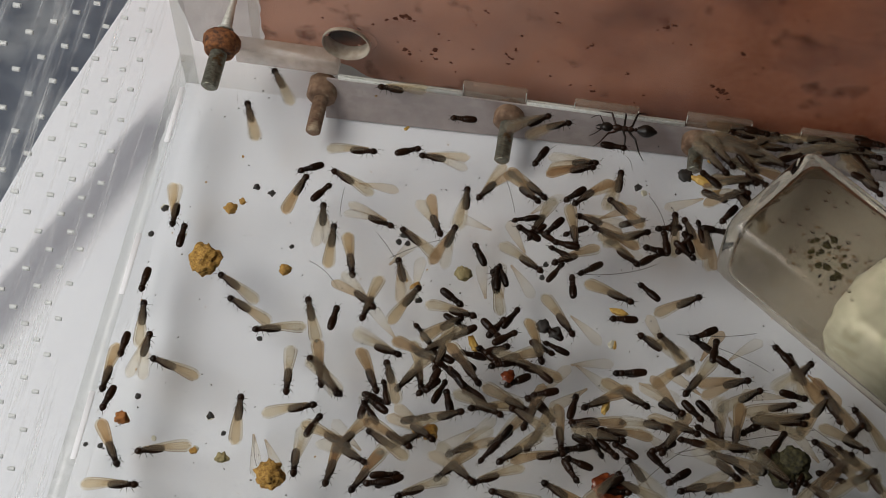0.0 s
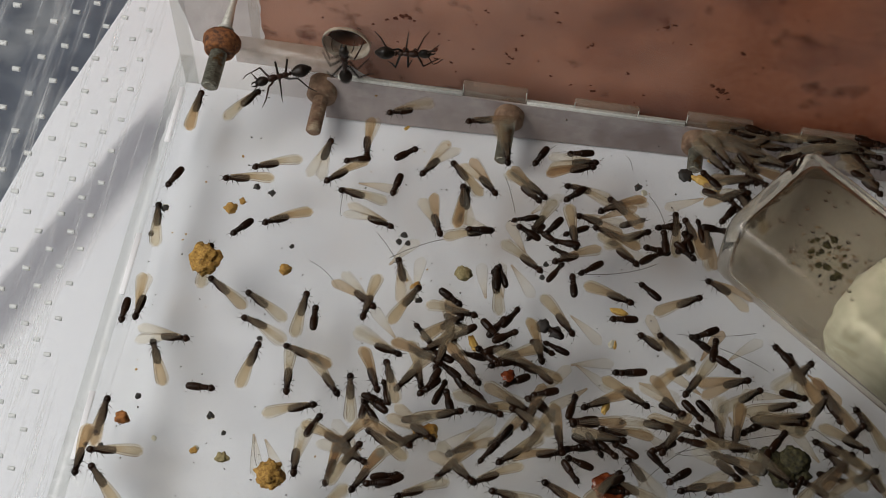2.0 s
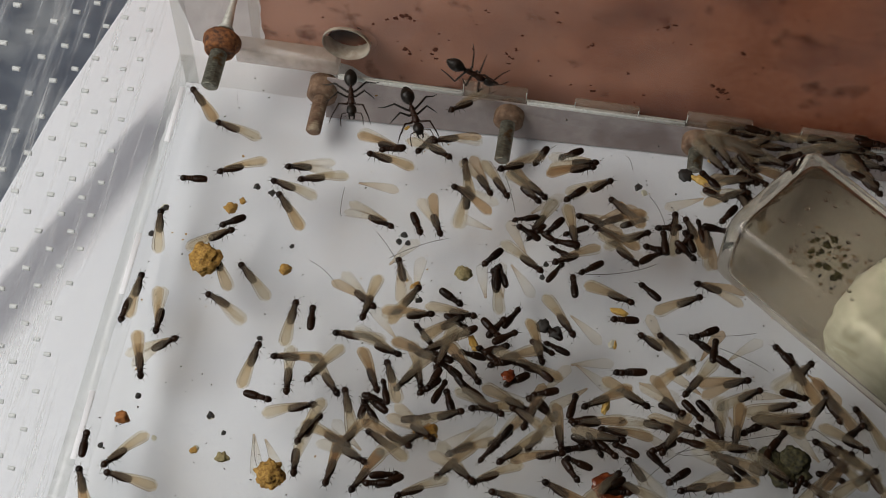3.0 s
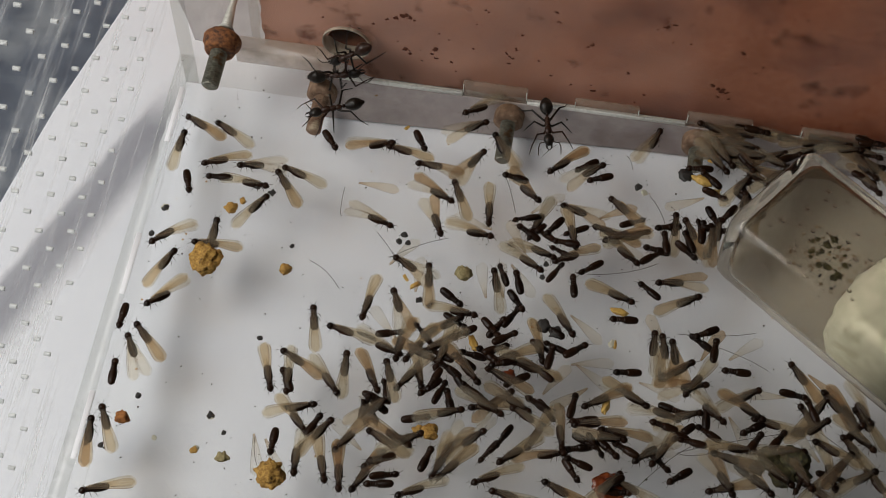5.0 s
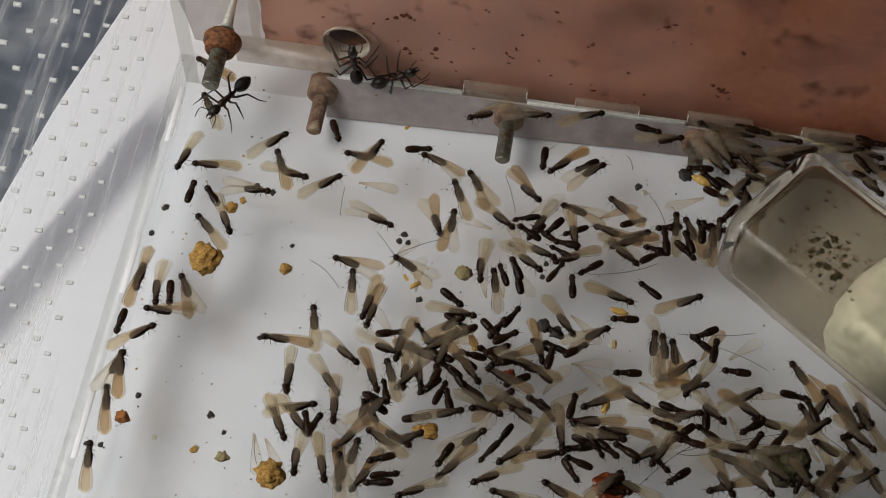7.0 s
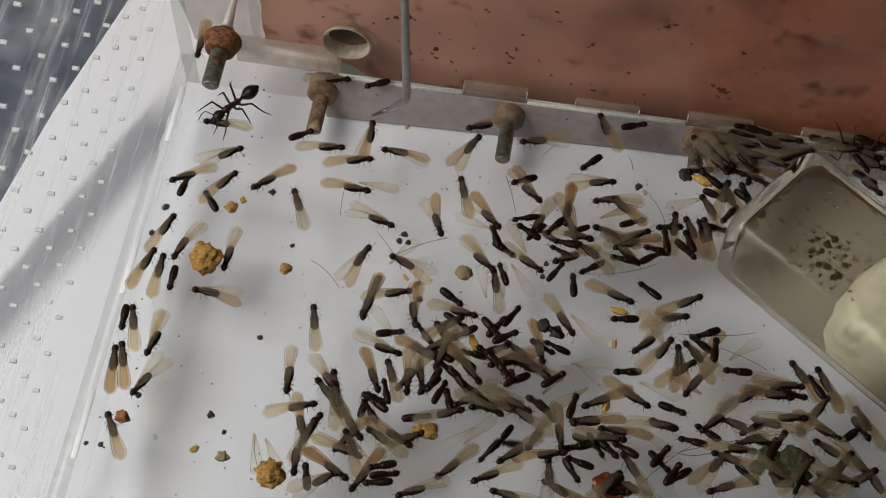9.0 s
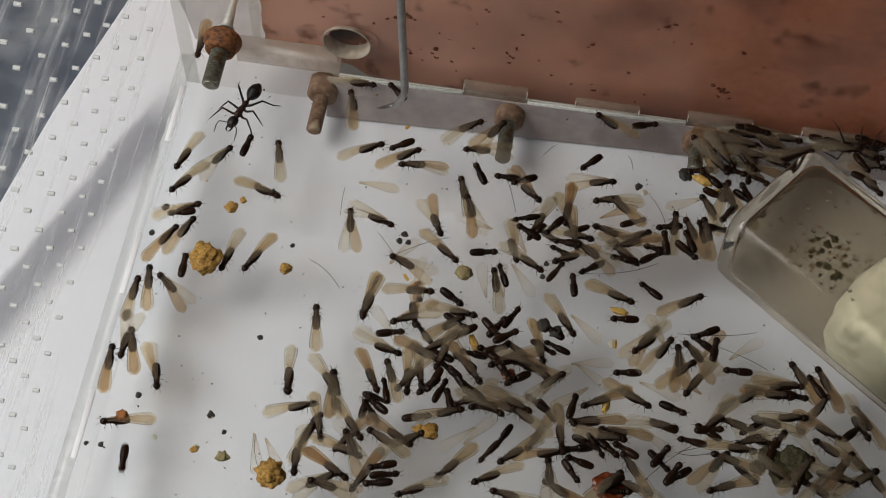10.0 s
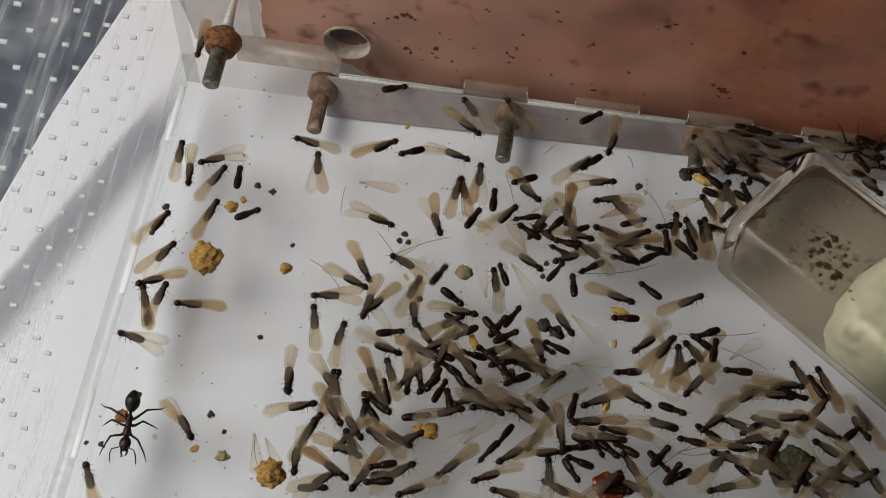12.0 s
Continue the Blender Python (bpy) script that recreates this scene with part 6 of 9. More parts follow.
    walk(alate("f", spot(24.9, -58.9, -168)), [(0, spot(24.9, -58.9, -168)), (0.5, spot(22.3, -57.9, -173)), (1, spot(24.2, -54.6, 173)), (1.5, spot(23.3, -53.0, 162)), (2, spot(22.1, -51.4, 150)), (2.5, spot(22.3, -50.8, 151)), (3, spot(19.6, -45.8, 135)), (3.9, spot(21.0, -38.4, 93)), (4.8, spot(22.3, -31.0, 52)), (5, spot(21.7, -30.4, 58)), (5.5, spot(23.2, -30.2, 52)), (6, spot(23.5, -31.4, 42)), (6.5, spot(26.5, -27.7, 58)), (7, spot(28.3, -25.5, -8)), (8.8, spot(28.4, -26.3, -40)), (9, spot(33.9, -17.6, 8)), (9.5, spot(39.7, -16.3, 21)), (10, spot(41.2, -15.4, 30)), (10.5, spot(31.6, -22.7, 33)), (11, spot(36.9, -21.8, 11)), (11.5, spot(29.3, -31.7, -62)), (12, spot(44.1, -105.0, -60))])
    walk(alate("f", spot(4.2, -56.2, 99)), [(0, spot(4.2, -56.2, 99)), (0.5, spot(3.3, -55.1, 127)), (1, spot(3.3, -50.3, 103)), (1.5, spot(1.8, -37.5, 102)), (2, spot(1.7, -35.4, 100)), (2.5, spot(1.9, -32.4, 90)), (3, spot(2.4, -36.8, 101)), (4.8, spot(1.5, -24.0, 99)), (5, spot(2.7, -18.5, 87)), (5.5, spot(2.7, -13.1, 81)), (6, spot(6.5, -14.9, 57)), (6.25, spot(6.3, -21.0, -15)), (6.5, spot(6.1, -27.2, -87)), (7, spot(3.1, -27.7, -106)), (8.8, spot(4.0, -29.9, -163)), (9, spot(2.5, -30.6, -150)), (9.5, spot(2.3, -31.7, -149)), (10, spot(3.1, -32.9, -127)), (10.5, spot(3.5, -32.2, -79)), (11, spot(4.9, -35.8, -71)), (11.5, spot(6.9, -25.8, -56)), (12, spot(6.2, -31.1, -81))])
    walk(alate("v", spot(6.9, -62.3, 88)), [(0, spot(6.9, -62.3, 88)), (1, spot(10.8, -61.0, 47)), (1.5, spot(12.6, -62.4, 9)), (2, spot(14.1, -62.7, 3)), (2.5, spot(14.0, -62.4, 8)), (3, spot(12.0, -62.7, 39)), (3.9, spot(6.7, -62.6, 80)), (4.8, spot(1.5, -62.5, 121)), (5, spot(2.8, -63.4, 120)), (5.5, spot(2.4, -61.8, 119)), (6, spot(2.3, -63.5, 126)), (6.5, spot(1.4, -66.0, 88)), (7, spot(3.2, -66.8, 76)), (7.6, spot(4.9, -69.6, 20)), (8.2, spot(6.6, -72.3, -36)), (8.8, spot(8.4, -75.0, -93)), (9, spot(6.6, -75.3, -117)), (9.5, spot(3.6, -71.9, -166)), (10, spot(2.8, -68.6, -92)), (10.5, spot(1.3, -71.7, -107)), (11.5, spot(2.9, -66.0, -147)), (12, spot(1.1, -63.7, 170))])
    walk(alate("d", spot(2.7, -68.1, -93)), [(0, spot(2.7, -68.1, -93)), (0.5, spot(3.4, -66.8, -133)), (0.75, spot(8.5, -71.2, -89)), (1, spot(13.6, -75.5, -45)), (1.5, spot(12.0, -77.5, -66)), (2, spot(20.8, -71.6, 2)), (2.5, spot(27.0, -72.0, -2)), (3, spot(31.1, -72.2, -8)), (4.8, spot(35.1, -81.6, -57)), (5, spot(33.1, -82.4, -90)), (5.5, spot(37.0, -83.4, -90)), (6, spot(43.1, -80.3, -67)), (6.25, spot(41.3, -76.7, 8)), (6.5, spot(39.4, -73.2, 82)), (8.8, spot(35.5, -81.0, 135)), (9, spot(39.4, -83.0, 106)), (9.5, spot(40.1, -84.0, 101)), (10, spot(44.6, -84.3, 35)), (10.5, spot(40.0, -86.1, 43)), (11, spot(44.7, -82.1, 39)), (11.5, spot(43.4, -83.4, 52)), (12, spot(44.1, -87.0, 9))])
    walk(alate("f", spot(1.3, -75.3, -93)), [(0, spot(1.3, -75.3, -93)), (0.5, spot(0.9, -79.6, -95)), (1, spot(1.2, -84.4, -92)), (1.5, spot(1.1, -76.8, -110)), (1.67, spot(1.7, -76.5, -164)), (1.83, spot(2.2, -76.2, -217)), (2, spot(2.7, -76.0, 89)), (2.33, spot(4.3, -74.6, 36)), (2.67, spot(5.9, -73.2, -18)), (3, spot(7.5, -71.8, -72)), (3.9, spot(5.9, -67.5, -145)), (4.8, spot(4.3, -63.2, 141)), (5, spot(3.7, -61.0, 135)), (6, spot(0.9, -60.2, 117)), (6.5, spot(1.7, -53.0, 89)), (7, spot(2.2, -48.7, 85)), (8.8, spot(2.2, -47.4, 86)), (9, spot(3.5, -45.4, 73)), (9.5, spot(3.8, -46.6, 68)), (10, spot(6.4, -39.9, 62)), (10.5, spot(6.9, -37.3, 64)), (11, spot(5.2, -48.2, 54)), (11.17, spot(5.0, -47.8, 109)), (11.33, spot(4.7, -47.4, 165)), (11.5, spot(4.4, -47.1, -139)), (11.75, spot(8.4, -40.1, -212)), (12, spot(12.5, -33.2, 75))])
    walk(alate("f", spot(8.2, -67.4, 165)), [(0, spot(8.2, -67.4, 165)), (0.5, spot(8.5, -69.4, -172)), (1, spot(7.8, -66.7, 157)), (1.5, spot(7.5, -65.6, 146)), (2, spot(7.6, -63.8, 116)), (2.5, spot(2.8, -59.4, 108)), (3, spot(2.4, -50.7, 89)), (4.8, spot(7.7, -47.4, 53)), (5, spot(7.3, -44.8, 67)), (5.5, spot(7.7, -40.7, 69)), (6, spot(9.1, -37.6, 57)), (6.5, spot(8.1, -33.3, 67)), (6.75, spot(5.1, -44.0, -13)), (7, spot(2.1, -54.7, -92)), (7.9, spot(2.9, -52.5, -160)), (8.8, spot(3.6, -50.2, 133)), (9, spot(5.3, -46.3, 90)), (9.5, spot(5.9, -48.7, 61)), (10, spot(3.3, -49.1, 101)), (10.25, spot(4.6, -49.8, 29)), (10.5, spot(5.8, -50.5, -44)), (10.75, spot(5.0, -50.3, 26)), (11, spot(4.1, -50.2, 96)), (11.5, spot(3.6, -50.2, 150)), (12, spot(1.8, -53.6, -154))])
    walk(alate("d", spot(2.2, -78.8, -103)), [(0, spot(2.2, -78.8, -103)), (0.5, spot(3.0, -79.8, -100)), (1, spot(3.6, -80.2, -96)), (1.5, spot(2.1, -80.5, -105)), (2, spot(2.5, -83.7, -93)), (2.5, spot(1.0, -85.5, -95)), (2.67, spot(0.9, -84.7, -152)), (2.83, spot(0.9, -83.8, -209)), (3, spot(0.8, -83.0, 94)), (4.8, spot(1.3, -71.7, 110)), (5, spot(2.1, -68.7, 95)), (5.25, spot(1.9, -68.2, 155)), (5.5, spot(1.8, -67.6, -145)), (6, spot(1.0, -70.6, -91)), (6.5, spot(3.1, -64.6, -91)), (7, spot(0.8, -63.8, -95)), (8.8, spot(1.0, -62.6, -94)), (9, spot(1.6, -63.0, -86)), (9.5, spot(1.8, -63.6, -83)), (10.43, spot(13.9, -110.1, -83)), (12, spot(13.9, -110.1, -83))])
    walk(alate("f", spot(7.8, -88.7, -56)), [(0, spot(7.8, -88.7, -56)), (0.5, spot(6.2, -93.7, -93)), (1, spot(4.1, -95.1, -111)), (1.5, spot(0.9, -88.8, -92)), (2, spot(0.8, -91.5, -90)), (2.5, spot(2.4, -94.3, -89)), (2.75, spot(1.8, -92.1, -167)), (3, spot(1.1, -89.8, 115)), (4.8, spot(1.2, -82.8, 100)), (5, spot(0.8, -80.2, 98)), (5.5, spot(2.5, -78.2, 105)), (6, spot(3.7, -82.4, 109)), (7, spot(2.7, -66.9, 101)), (8.8, spot(1.7, -67.1, 99)), (9, spot(1.4, -66.2, 99)), (9.5, spot(1.5, -66.5, 88)), (10, spot(0.8, -66.1, 95)), (10.89, spot(10.3, -102.5, 95)), (12, spot(10.3, -102.5, 95))])
    walk(alate("f", spot(10.0, -85.5, -164)), [(0, spot(10.0, -85.5, -164)), (0.5, spot(7.7, -86.1, -168)), (1, spot(7.7, -86.1, -168)), (1.5, spot(3.5, -85.7, -177)), (2, spot(1.7, -86.5, -173)), (2.5, spot(4.5, -89.2, -134)), (3, spot(5.0, -89.2, -131)), (3.9, spot(3.4, -85.1, -181)), (4.8, spot(1.8, -81.1, 130)), (5, spot(1.9, -77.8, 117)), (5.5, spot(1.2, -75.1, 94)), (6, spot(0.8, -75.2, 91)), (6.25, spot(2.6, -75.4, 16)), (6.5, spot(4.4, -75.7, -59)), (6.75, spot(5.9, -68.3, -10)), (7, spot(7.4, -60.9, 40)), (8.8, spot(2.6, -60.0, 97)), (9, spot(2.3, -57.7, 107)), (9.5, spot(2.3, -55.3, 111)), (10, spot(1.9, -51.7, 89)), (10.25, spot(3.7, -55.9, 16)), (10.5, spot(5.6, -60.1, -58)), (10.75, spot(3.5, -54.1, 14)), (11, spot(1.5, -48.2, 86)), (12, spot(7.3, -52.1, 80))])
    walk(alate("f", spot(12.0, -91.4, 9)), [(0, spot(12.0, -91.4, 9)), (0.75, spot(8.0, -90.1, 63)), (1.5, spot(3.9, -88.8, 118)), (2, spot(2.9, -89.0, 135)), (3, spot(5.7, -90.1, 172)), (4.8, spot(6.2, -93.7, -114)), (5, spot(2.4, -94.3, -160)), (5.25, spot(1.8, -94.9, -118)), (5.5, spot(1.2, -95.6, -77)), (5.67, spot(1.7, -94.8, -136)), (5.83, spot(2.1, -94.0, -195)), (6, spot(2.6, -93.2, 105)), (6.5, spot(1.4, -87.1, 105)), (7, spot(1.8, -84.9, 100)), (8.8, spot(3.1, -82.2, 134)), (9, spot(3.3, -79.2, 120)), (10, spot(2.6, -81.2, 192)), (11, spot(1.9, -83.2, -95)), (11.5, spot(3.7, -92.0, -77)), (11.67, spot(3.2, -91.0, -132)), (11.83, spot(2.6, -90.1, -187)), (12, spot(2.0, -89.1, 118))])
    walk(alate("f", spot(25.7, -71.8, 96)), [(0, spot(25.7, -71.8, 96)), (0.5, spot(28.7, -70.6, 67)), (1, spot(25.5, -66.6, 97)), (1.5, spot(25.1, -63.2, 97)), (2, spot(26.7, -61.2, 80)), (2.5, spot(26.7, -61.2, 83)), (3, spot(26.7, -61.2, 82)), (3.6, spot(27.8, -63.3, 28)), (4.2, spot(29.0, -65.4, -27)), (4.8, spot(30.1, -67.5, -81)), (5, spot(30.7, -70.5, -70)), (5.5, spot(30.8, -74.4, -79)), (6, spot(35.0, -76.2, -37)), (6.5, spot(35.2, -77.2, -45)), (7, spot(35.1, -79.4, -59)), (11, spot(43.8, -77.5, -70)), (11.5, spot(44.4, -75.7, -47)), (12, spot(44.3, -75.2, -50))])
    walk(alate("f", spot(33.4, -50.7, 111)), [(0, spot(33.4, -50.7, 111)), (0.5, spot(31.1, -50.2, 122)), (1, spot(30.1, -50.3, 129)), (1.5, spot(33.2, -49.9, 84)), (2, spot(33.1, -49.6, 87)), (2.5, spot(33.4, -50.7, 79)), (3, spot(31.5, -51.7, 88)), (4.8, spot(34.7, -52.3, 104)), (9.5, spot(34.7, -52.3, 104)), (10, spot(35.2, -52.2, 101)), (10.5, spot(34.7, -52.3, 104)), (12, spot(34.7, -52.3, 104))])
    walk(alate("d", spot(39.1, -51.6, 85)), [(0, spot(39.1, -51.6, 85)), (0.5, spot(36.8, -52.0, 95)), (1, spot(36.8, -52.0, 92)), (1.5, spot(35.4, -52.2, 92)), (2, spot(35.2, -52.2, 95)), (2.5, spot(35.2, -52.2, 95)), (3, spot(34.7, -52.3, 95)), (4.8, spot(31.7, -65.6, 120)), (5, spot(31.7, -65.6, 120)), (5.25, spot(32.4, -67.7, 195)), (5.5, spot(33.1, -69.8, -91)), (7, spot(33.1, -69.8, -91)), (10.5, spot(33.9, -70.8, -81)), (12, spot(33.9, -70.8, -81))])
    walk(alate("f", spot(39.4, -68.2, -74)), [(0, spot(39.4, -68.2, -74)), (0.5, spot(39.5, -68.8, -76)), (1, spot(40.8, -70.2, -51)), (1.25, spot(36.2, -66.0, -123)), (1.5, spot(31.5, -61.8, 164)), (2, spot(31.1, -61.1, 163)), (2.5, spot(31.4, -61.3, 157)), (3, spot(29.3, -63.7, -174)), (4.8, spot(30.9, -62.5, 155)), (5, spot(30.8, -62.1, 153)), (5.5, spot(30.8, -58.8, 123)), (6, spot(31.1, -57.6, 115)), (6.5, spot(30.8, -55.9, 107)), (7, spot(26.7, -60.1, -180)), (9, spot(38.1, -66.8, 136)), (9.5, spot(38.2, -67.3, 133)), (10, spot(40.8, -64.6, 96)), (10.5, spot(41.8, -64.5, 81)), (11, spot(42.3, -64.4, 72)), (11.5, spot(42.4, -64.9, 79)), (12, spot(41.8, -64.5, 82))])
    walk(alate("d", spot(61.8, -35.2, 121, 1.2)), [(0, spot(61.8, -35.2, 121, 1.2)), (0.5, spot(64.8, -34.1, 98, 1.2)), (0.75, spot(64.6, -36.9, 173, 1.2)), (1, spot(64.3, -39.7, -113, 1.2)), (1.5, spot(65.1, -39.6, -113, 1.2)), (2, spot(59.8, -32.4, -175, 1.2)), (2.5, spot(64.0, -39.7, -127, 1.2)), (3, spot(64.0, -39.7, -127, 1.2)), (4.8, spot(72.2, -45.6, -87, 1.2)), (5.15, spot(73.0, -50.1, -15, 1.2)), (5.5, spot(73.9, -54.7, 57, 1.2)), (6.5, spot(70.9, -47.6, 61, 1.2)), (7, spot(68.9, -37.1, 119, 1.2)), (8.8, spot(64.7, -33.5, 130, 1.2)), (9, spot(64.4, -31.0, 114, 1.2)), (9.5, spot(61.8, -24.5, 109, 1.2)), (10, spot(59.2, -17.8, 121, 1.2)), (10.25, spot(58.5, -16.5, 48, 1.2)), (10.5, spot(57.7, -15.2, -25, 1.2)), (11, spot(55.9, -13.8, -15, 1.2)), (11.25, spot(50.9, -15.6, -83, 1.2)), (11.5, spot(46.0, -17.4, -151, 1.2)), (12, spot(44.5, -18.3, -156, 1.2))])
    walk(alate("f", spot(47.7, -33.5, 145, 0.2)), [(0, spot(47.7, -33.5, 145, 0.2)), (0.5, spot(55.7, -36.8, -153, 0.2)), (0.67, spot(57.7, -35.9, -94, 0.2)), (0.83, spot(59.7, -35.0, -34, 0.2)), (1, spot(61.6, -34.0, 26, 0.2)), (1.5, spot(65.5, -31.2, 25, 0.2)), (2.5, spot(64.4, -31.1, -7, 0.2)), (3, spot(66.6, -23.7, -51, 0.2)), (4.8, spot(63.2, -30.0, -87, 0.2)), (5, spot(63.8, -30.5, -83, 0.2)), (5.5, spot(65.0, -31.6, -70, 0.2)), (6, spot(65.0, -31.6, -53, 0.2)), (6.5, spot(66.0, -30.8, -51, 0.2)), (7, spot(68.6, -30.4, -33, 0.2)), (8.8, spot(79.7, -29.8, -64, 0.2)), (12, spot(79.7, -29.8, -64, 0.2))])
    walk(alate("l", spot(87.1, -14.0, 88, 0.4)), [(0, spot(87.1, -14.0, 88, 0.4)), (0.5, spot(86.4, -12.8, 88, 0.4)), (0.75, spot(83.6, -12.6, 139, 0.4)), (1, spot(80.9, -12.4, -171, 0.4)), (1.5, spot(80.3, -12.2, -168, 0.4)), (2, spot(76.8, -19.3, 174, 0.4)), (2.5, spot(77.6, -21.4, -177, 0.4)), (2.75, spot(81.7, -19.0, -249, 0.4)), (3, spot(85.7, -16.5, 39, 0.4)), (4.8, spot(94.1, -1.5, 72, 0.4)), (5, spot(93.7, -3.3, 71, 0.4)), (6, spot(95.9, -3.2, 45, 0.4)), (6.5, spot(96.6, -5.1, 15, 0.4)), (7, spot(98.2, -4.6, 20, 0.4)), (7.6, spot(93.0, -10.4, 79, 0.4)), (8.2, spot(87.7, -16.3, 138, 0.4)), (8.8, spot(82.5, -22.1, -163, 0.4)), (12, spot(82.5, -22.1, -163, 0.4))])
    walk(alate("d", spot(87.6, -9.0, -2, 0.6)), [(0, spot(87.6, -9.0, -2, 0.6)), (0.17, spot(84.2, -9.4, -57, 0.6)), (0.33, spot(80.8, -9.8, -112, 0.6)), (0.5, spot(77.3, -10.2, -167, 0.6)), (1, spot(76.8, -10.3, -166, 0.6)), (2, spot(76.5, -12.2, -168, 0.6)), (2.5, spot(75.8, -12.7, -160, 0.6)), (3, spot(75.0, -13.5, -148, 0.6)), (4.8, spot(78.4, -15.9, -143, 0.6)), (7, spot(78.4, -15.9, -143, 0.6)), (8.8, spot(79.4, -15.4, -133, 0.6)), (12, spot(79.4, -15.4, -133, 0.6))])
    walk(alate("l", spot(78.9, -23.7, -132, 1.0)), [(0, spot(78.9, -23.7, -132, 1.0)), (0.25, spot(79.5, -21.9, -190, 1.0)), (0.5, spot(80.1, -20.1, 111, 1.0)), (0.75, spot(84.3, -21.3, 183, 1.0)), (1, spot(88.4, -22.5, -105, 1.0)), (1.5, spot(88.4, -22.5, -105, 1.0)), (2, spot(83.8, -24.6, -147, 1.0)), (8.8, spot(87.3, -32.1, -151, 1.0)), (12, spot(87.3, -32.1, -151, 1.0))])
    walk(alate("f", spot(43.2, -69.3, -40)), [(0, spot(43.2, -69.3, -40)), (0.5, spot(45.3, -66.7, -72)), (1, spot(44.8, -66.8, -75)), (1.5, spot(45.0, -67.9, -76)), (1.67, spot(44.6, -66.8, -17)), (1.83, spot(44.2, -65.8, 42)), (2, spot(43.9, -64.7, 101)), (2.5, spot(44.4, -62.3, 76)), (2.75, spot(41.9, -59.8, 127)), (3, spot(39.3, -57.2, 179)), (4.8, spot(38.0, -55.9, 168)), (5, spot(38.0, -55.9, 168)), (5.5, spot(38.5, -58.5, -178)), (5.75, spot(39.4, -61.0, -130)), (6, spot(40.3, -63.6, -81)), (6.5, spot(45.0, -65.4, -48)), (7, spot(45.0, -62.8, -33)), (7.9, spot(42.9, -63.7, 36)), (8.8, spot(40.8, -64.6, 106)), (12, spot(40.8, -64.6, 106))])
    walk(alate("l", spot(35.8, -62.6, 145)), [(0, spot(35.8, -62.6, 145)), (0.5, spot(29.1, -60.3, -174)), (1, spot(26.4, -59.9, -178)), (1.5, spot(24.0, -58.2, 174)), (2, spot(22.4, -56.7, 164)), (2.5, spot(20.3, -55.9, 163)), (3, spot(14.9, -53.0, 157)), (3.9, spot(9.9, -48.7, 198)), (4.8, spot(4.9, -44.5, -120)), (5, spot(2.1, -44.4, -136)), (5.5, spot(2.1, -54.7, -93)), (6, spot(2.2, -57.1, -99)), (6.5, spot(5.6, -55.9, -75)), (7, spot(6.4, -57.0, -79)), (8.8, spot(8.2, -47.1, -97)), (9, spot(7.2, -47.2, -107)), (9.5, spot(1.5, -42.0, -126)), (9.67, spot(4.2, -39.4, -72)), (9.83, spot(6.8, -36.9, -18)), (10, spot(9.5, -34.4, 36)), (10.5, spot(6.5, -33.6, 64)), (10.83, spot(6.0, -36.0, 7)), (11.17, spot(5.5, -38.4, -50)), (11.5, spot(5.0, -40.8, -108)), (11.67, spot(4.7, -39.6, -50)), (11.83, spot(4.4, -38.4, 8)), (12, spot(4.1, -37.2, 65))])
    walk(alate("l", spot(58.6, -22.3, 95)), [(0, spot(58.6, -22.3, 95)), (3, spot(58.6, -22.3, 95)), (4.8, spot(65.6, -32.0, 17)), (5.5, spot(62.7, -33.7, -38)), (6, spot(64.8, -35.6, -34)), (6.5, spot(64.4, -38.4, -67)), (7, spot(64.0, -42.7, -82)), (8.8, spot(63.8, -41.5, -68)), (9, spot(66.2, -39.9, -35)), (9.5, spot(64.9, -41.9, -68)), (10, spot(70.1, -37.4, -67)), (10.5, spot(71.1, -33.6, -41)), (11.25, spot(69.8, -29.4, 7)), (12, spot(68.4, -25.2, 56))])
    walk(alate("d", spot(70.4, -15.6, -115, 0.2)), [(0, spot(70.4, -15.6, -115, 0.2)), (3, spot(70.4, -15.6, -115, 0.2)), (4.8, spot(68.1, -19.0, 177, 0.2)), (5, spot(64.8, -18.6, 170, 0.2)), (5.25, spot(70.5, -14.1, 92, 0.2)), (5.5, spot(76.2, -9.7, 14, 0.2)), (6, spot(76.3, -10.0, 11, 0.2)), (6.5, spot(76.8, -10.0, 46, 0.2)), (6.75, spot(74.5, -13.2, -22, 0.2)), (7, spot(72.1, -16.3, -90, 0.2)), (8.8, spot(66.7, -20.5, -154, 0.2)), (12, spot(66.7, -20.5, -154, 0.2))])
    walk(alate("v", spot(82.6, -13.3, 9, 0.7)), [(0, spot(82.6, -13.3, 9, 0.7)), (3, spot(82.6, -13.3, 9, 0.7)), (4.8, spot(83.9, -13.4, 40, 0.7)), (7, spot(83.9, -13.4, 40, 0.7)), (8.8, spot(86.3, -17.2, 12, 0.7)), (12, spot(86.3, -17.2, 12, 0.7))])
    walk(alate("f", spot(82.2, -14.5, 19, 1.0)), [(0, spot(82.2, -14.5, 19, 1.0)), (3, spot(82.2, -14.5, 19, 1.0)), (3.9, spot(77.7, -16.0, -58, 1.0)), (4.8, spot(73.3, -17.4, -136, 1.0)), (7, spot(73.3, -17.4, -136, 1.0)), (8.8, spot(77.9, -28.7, -91, 1.0)), (12, spot(77.9, -28.7, -91, 1.0))])
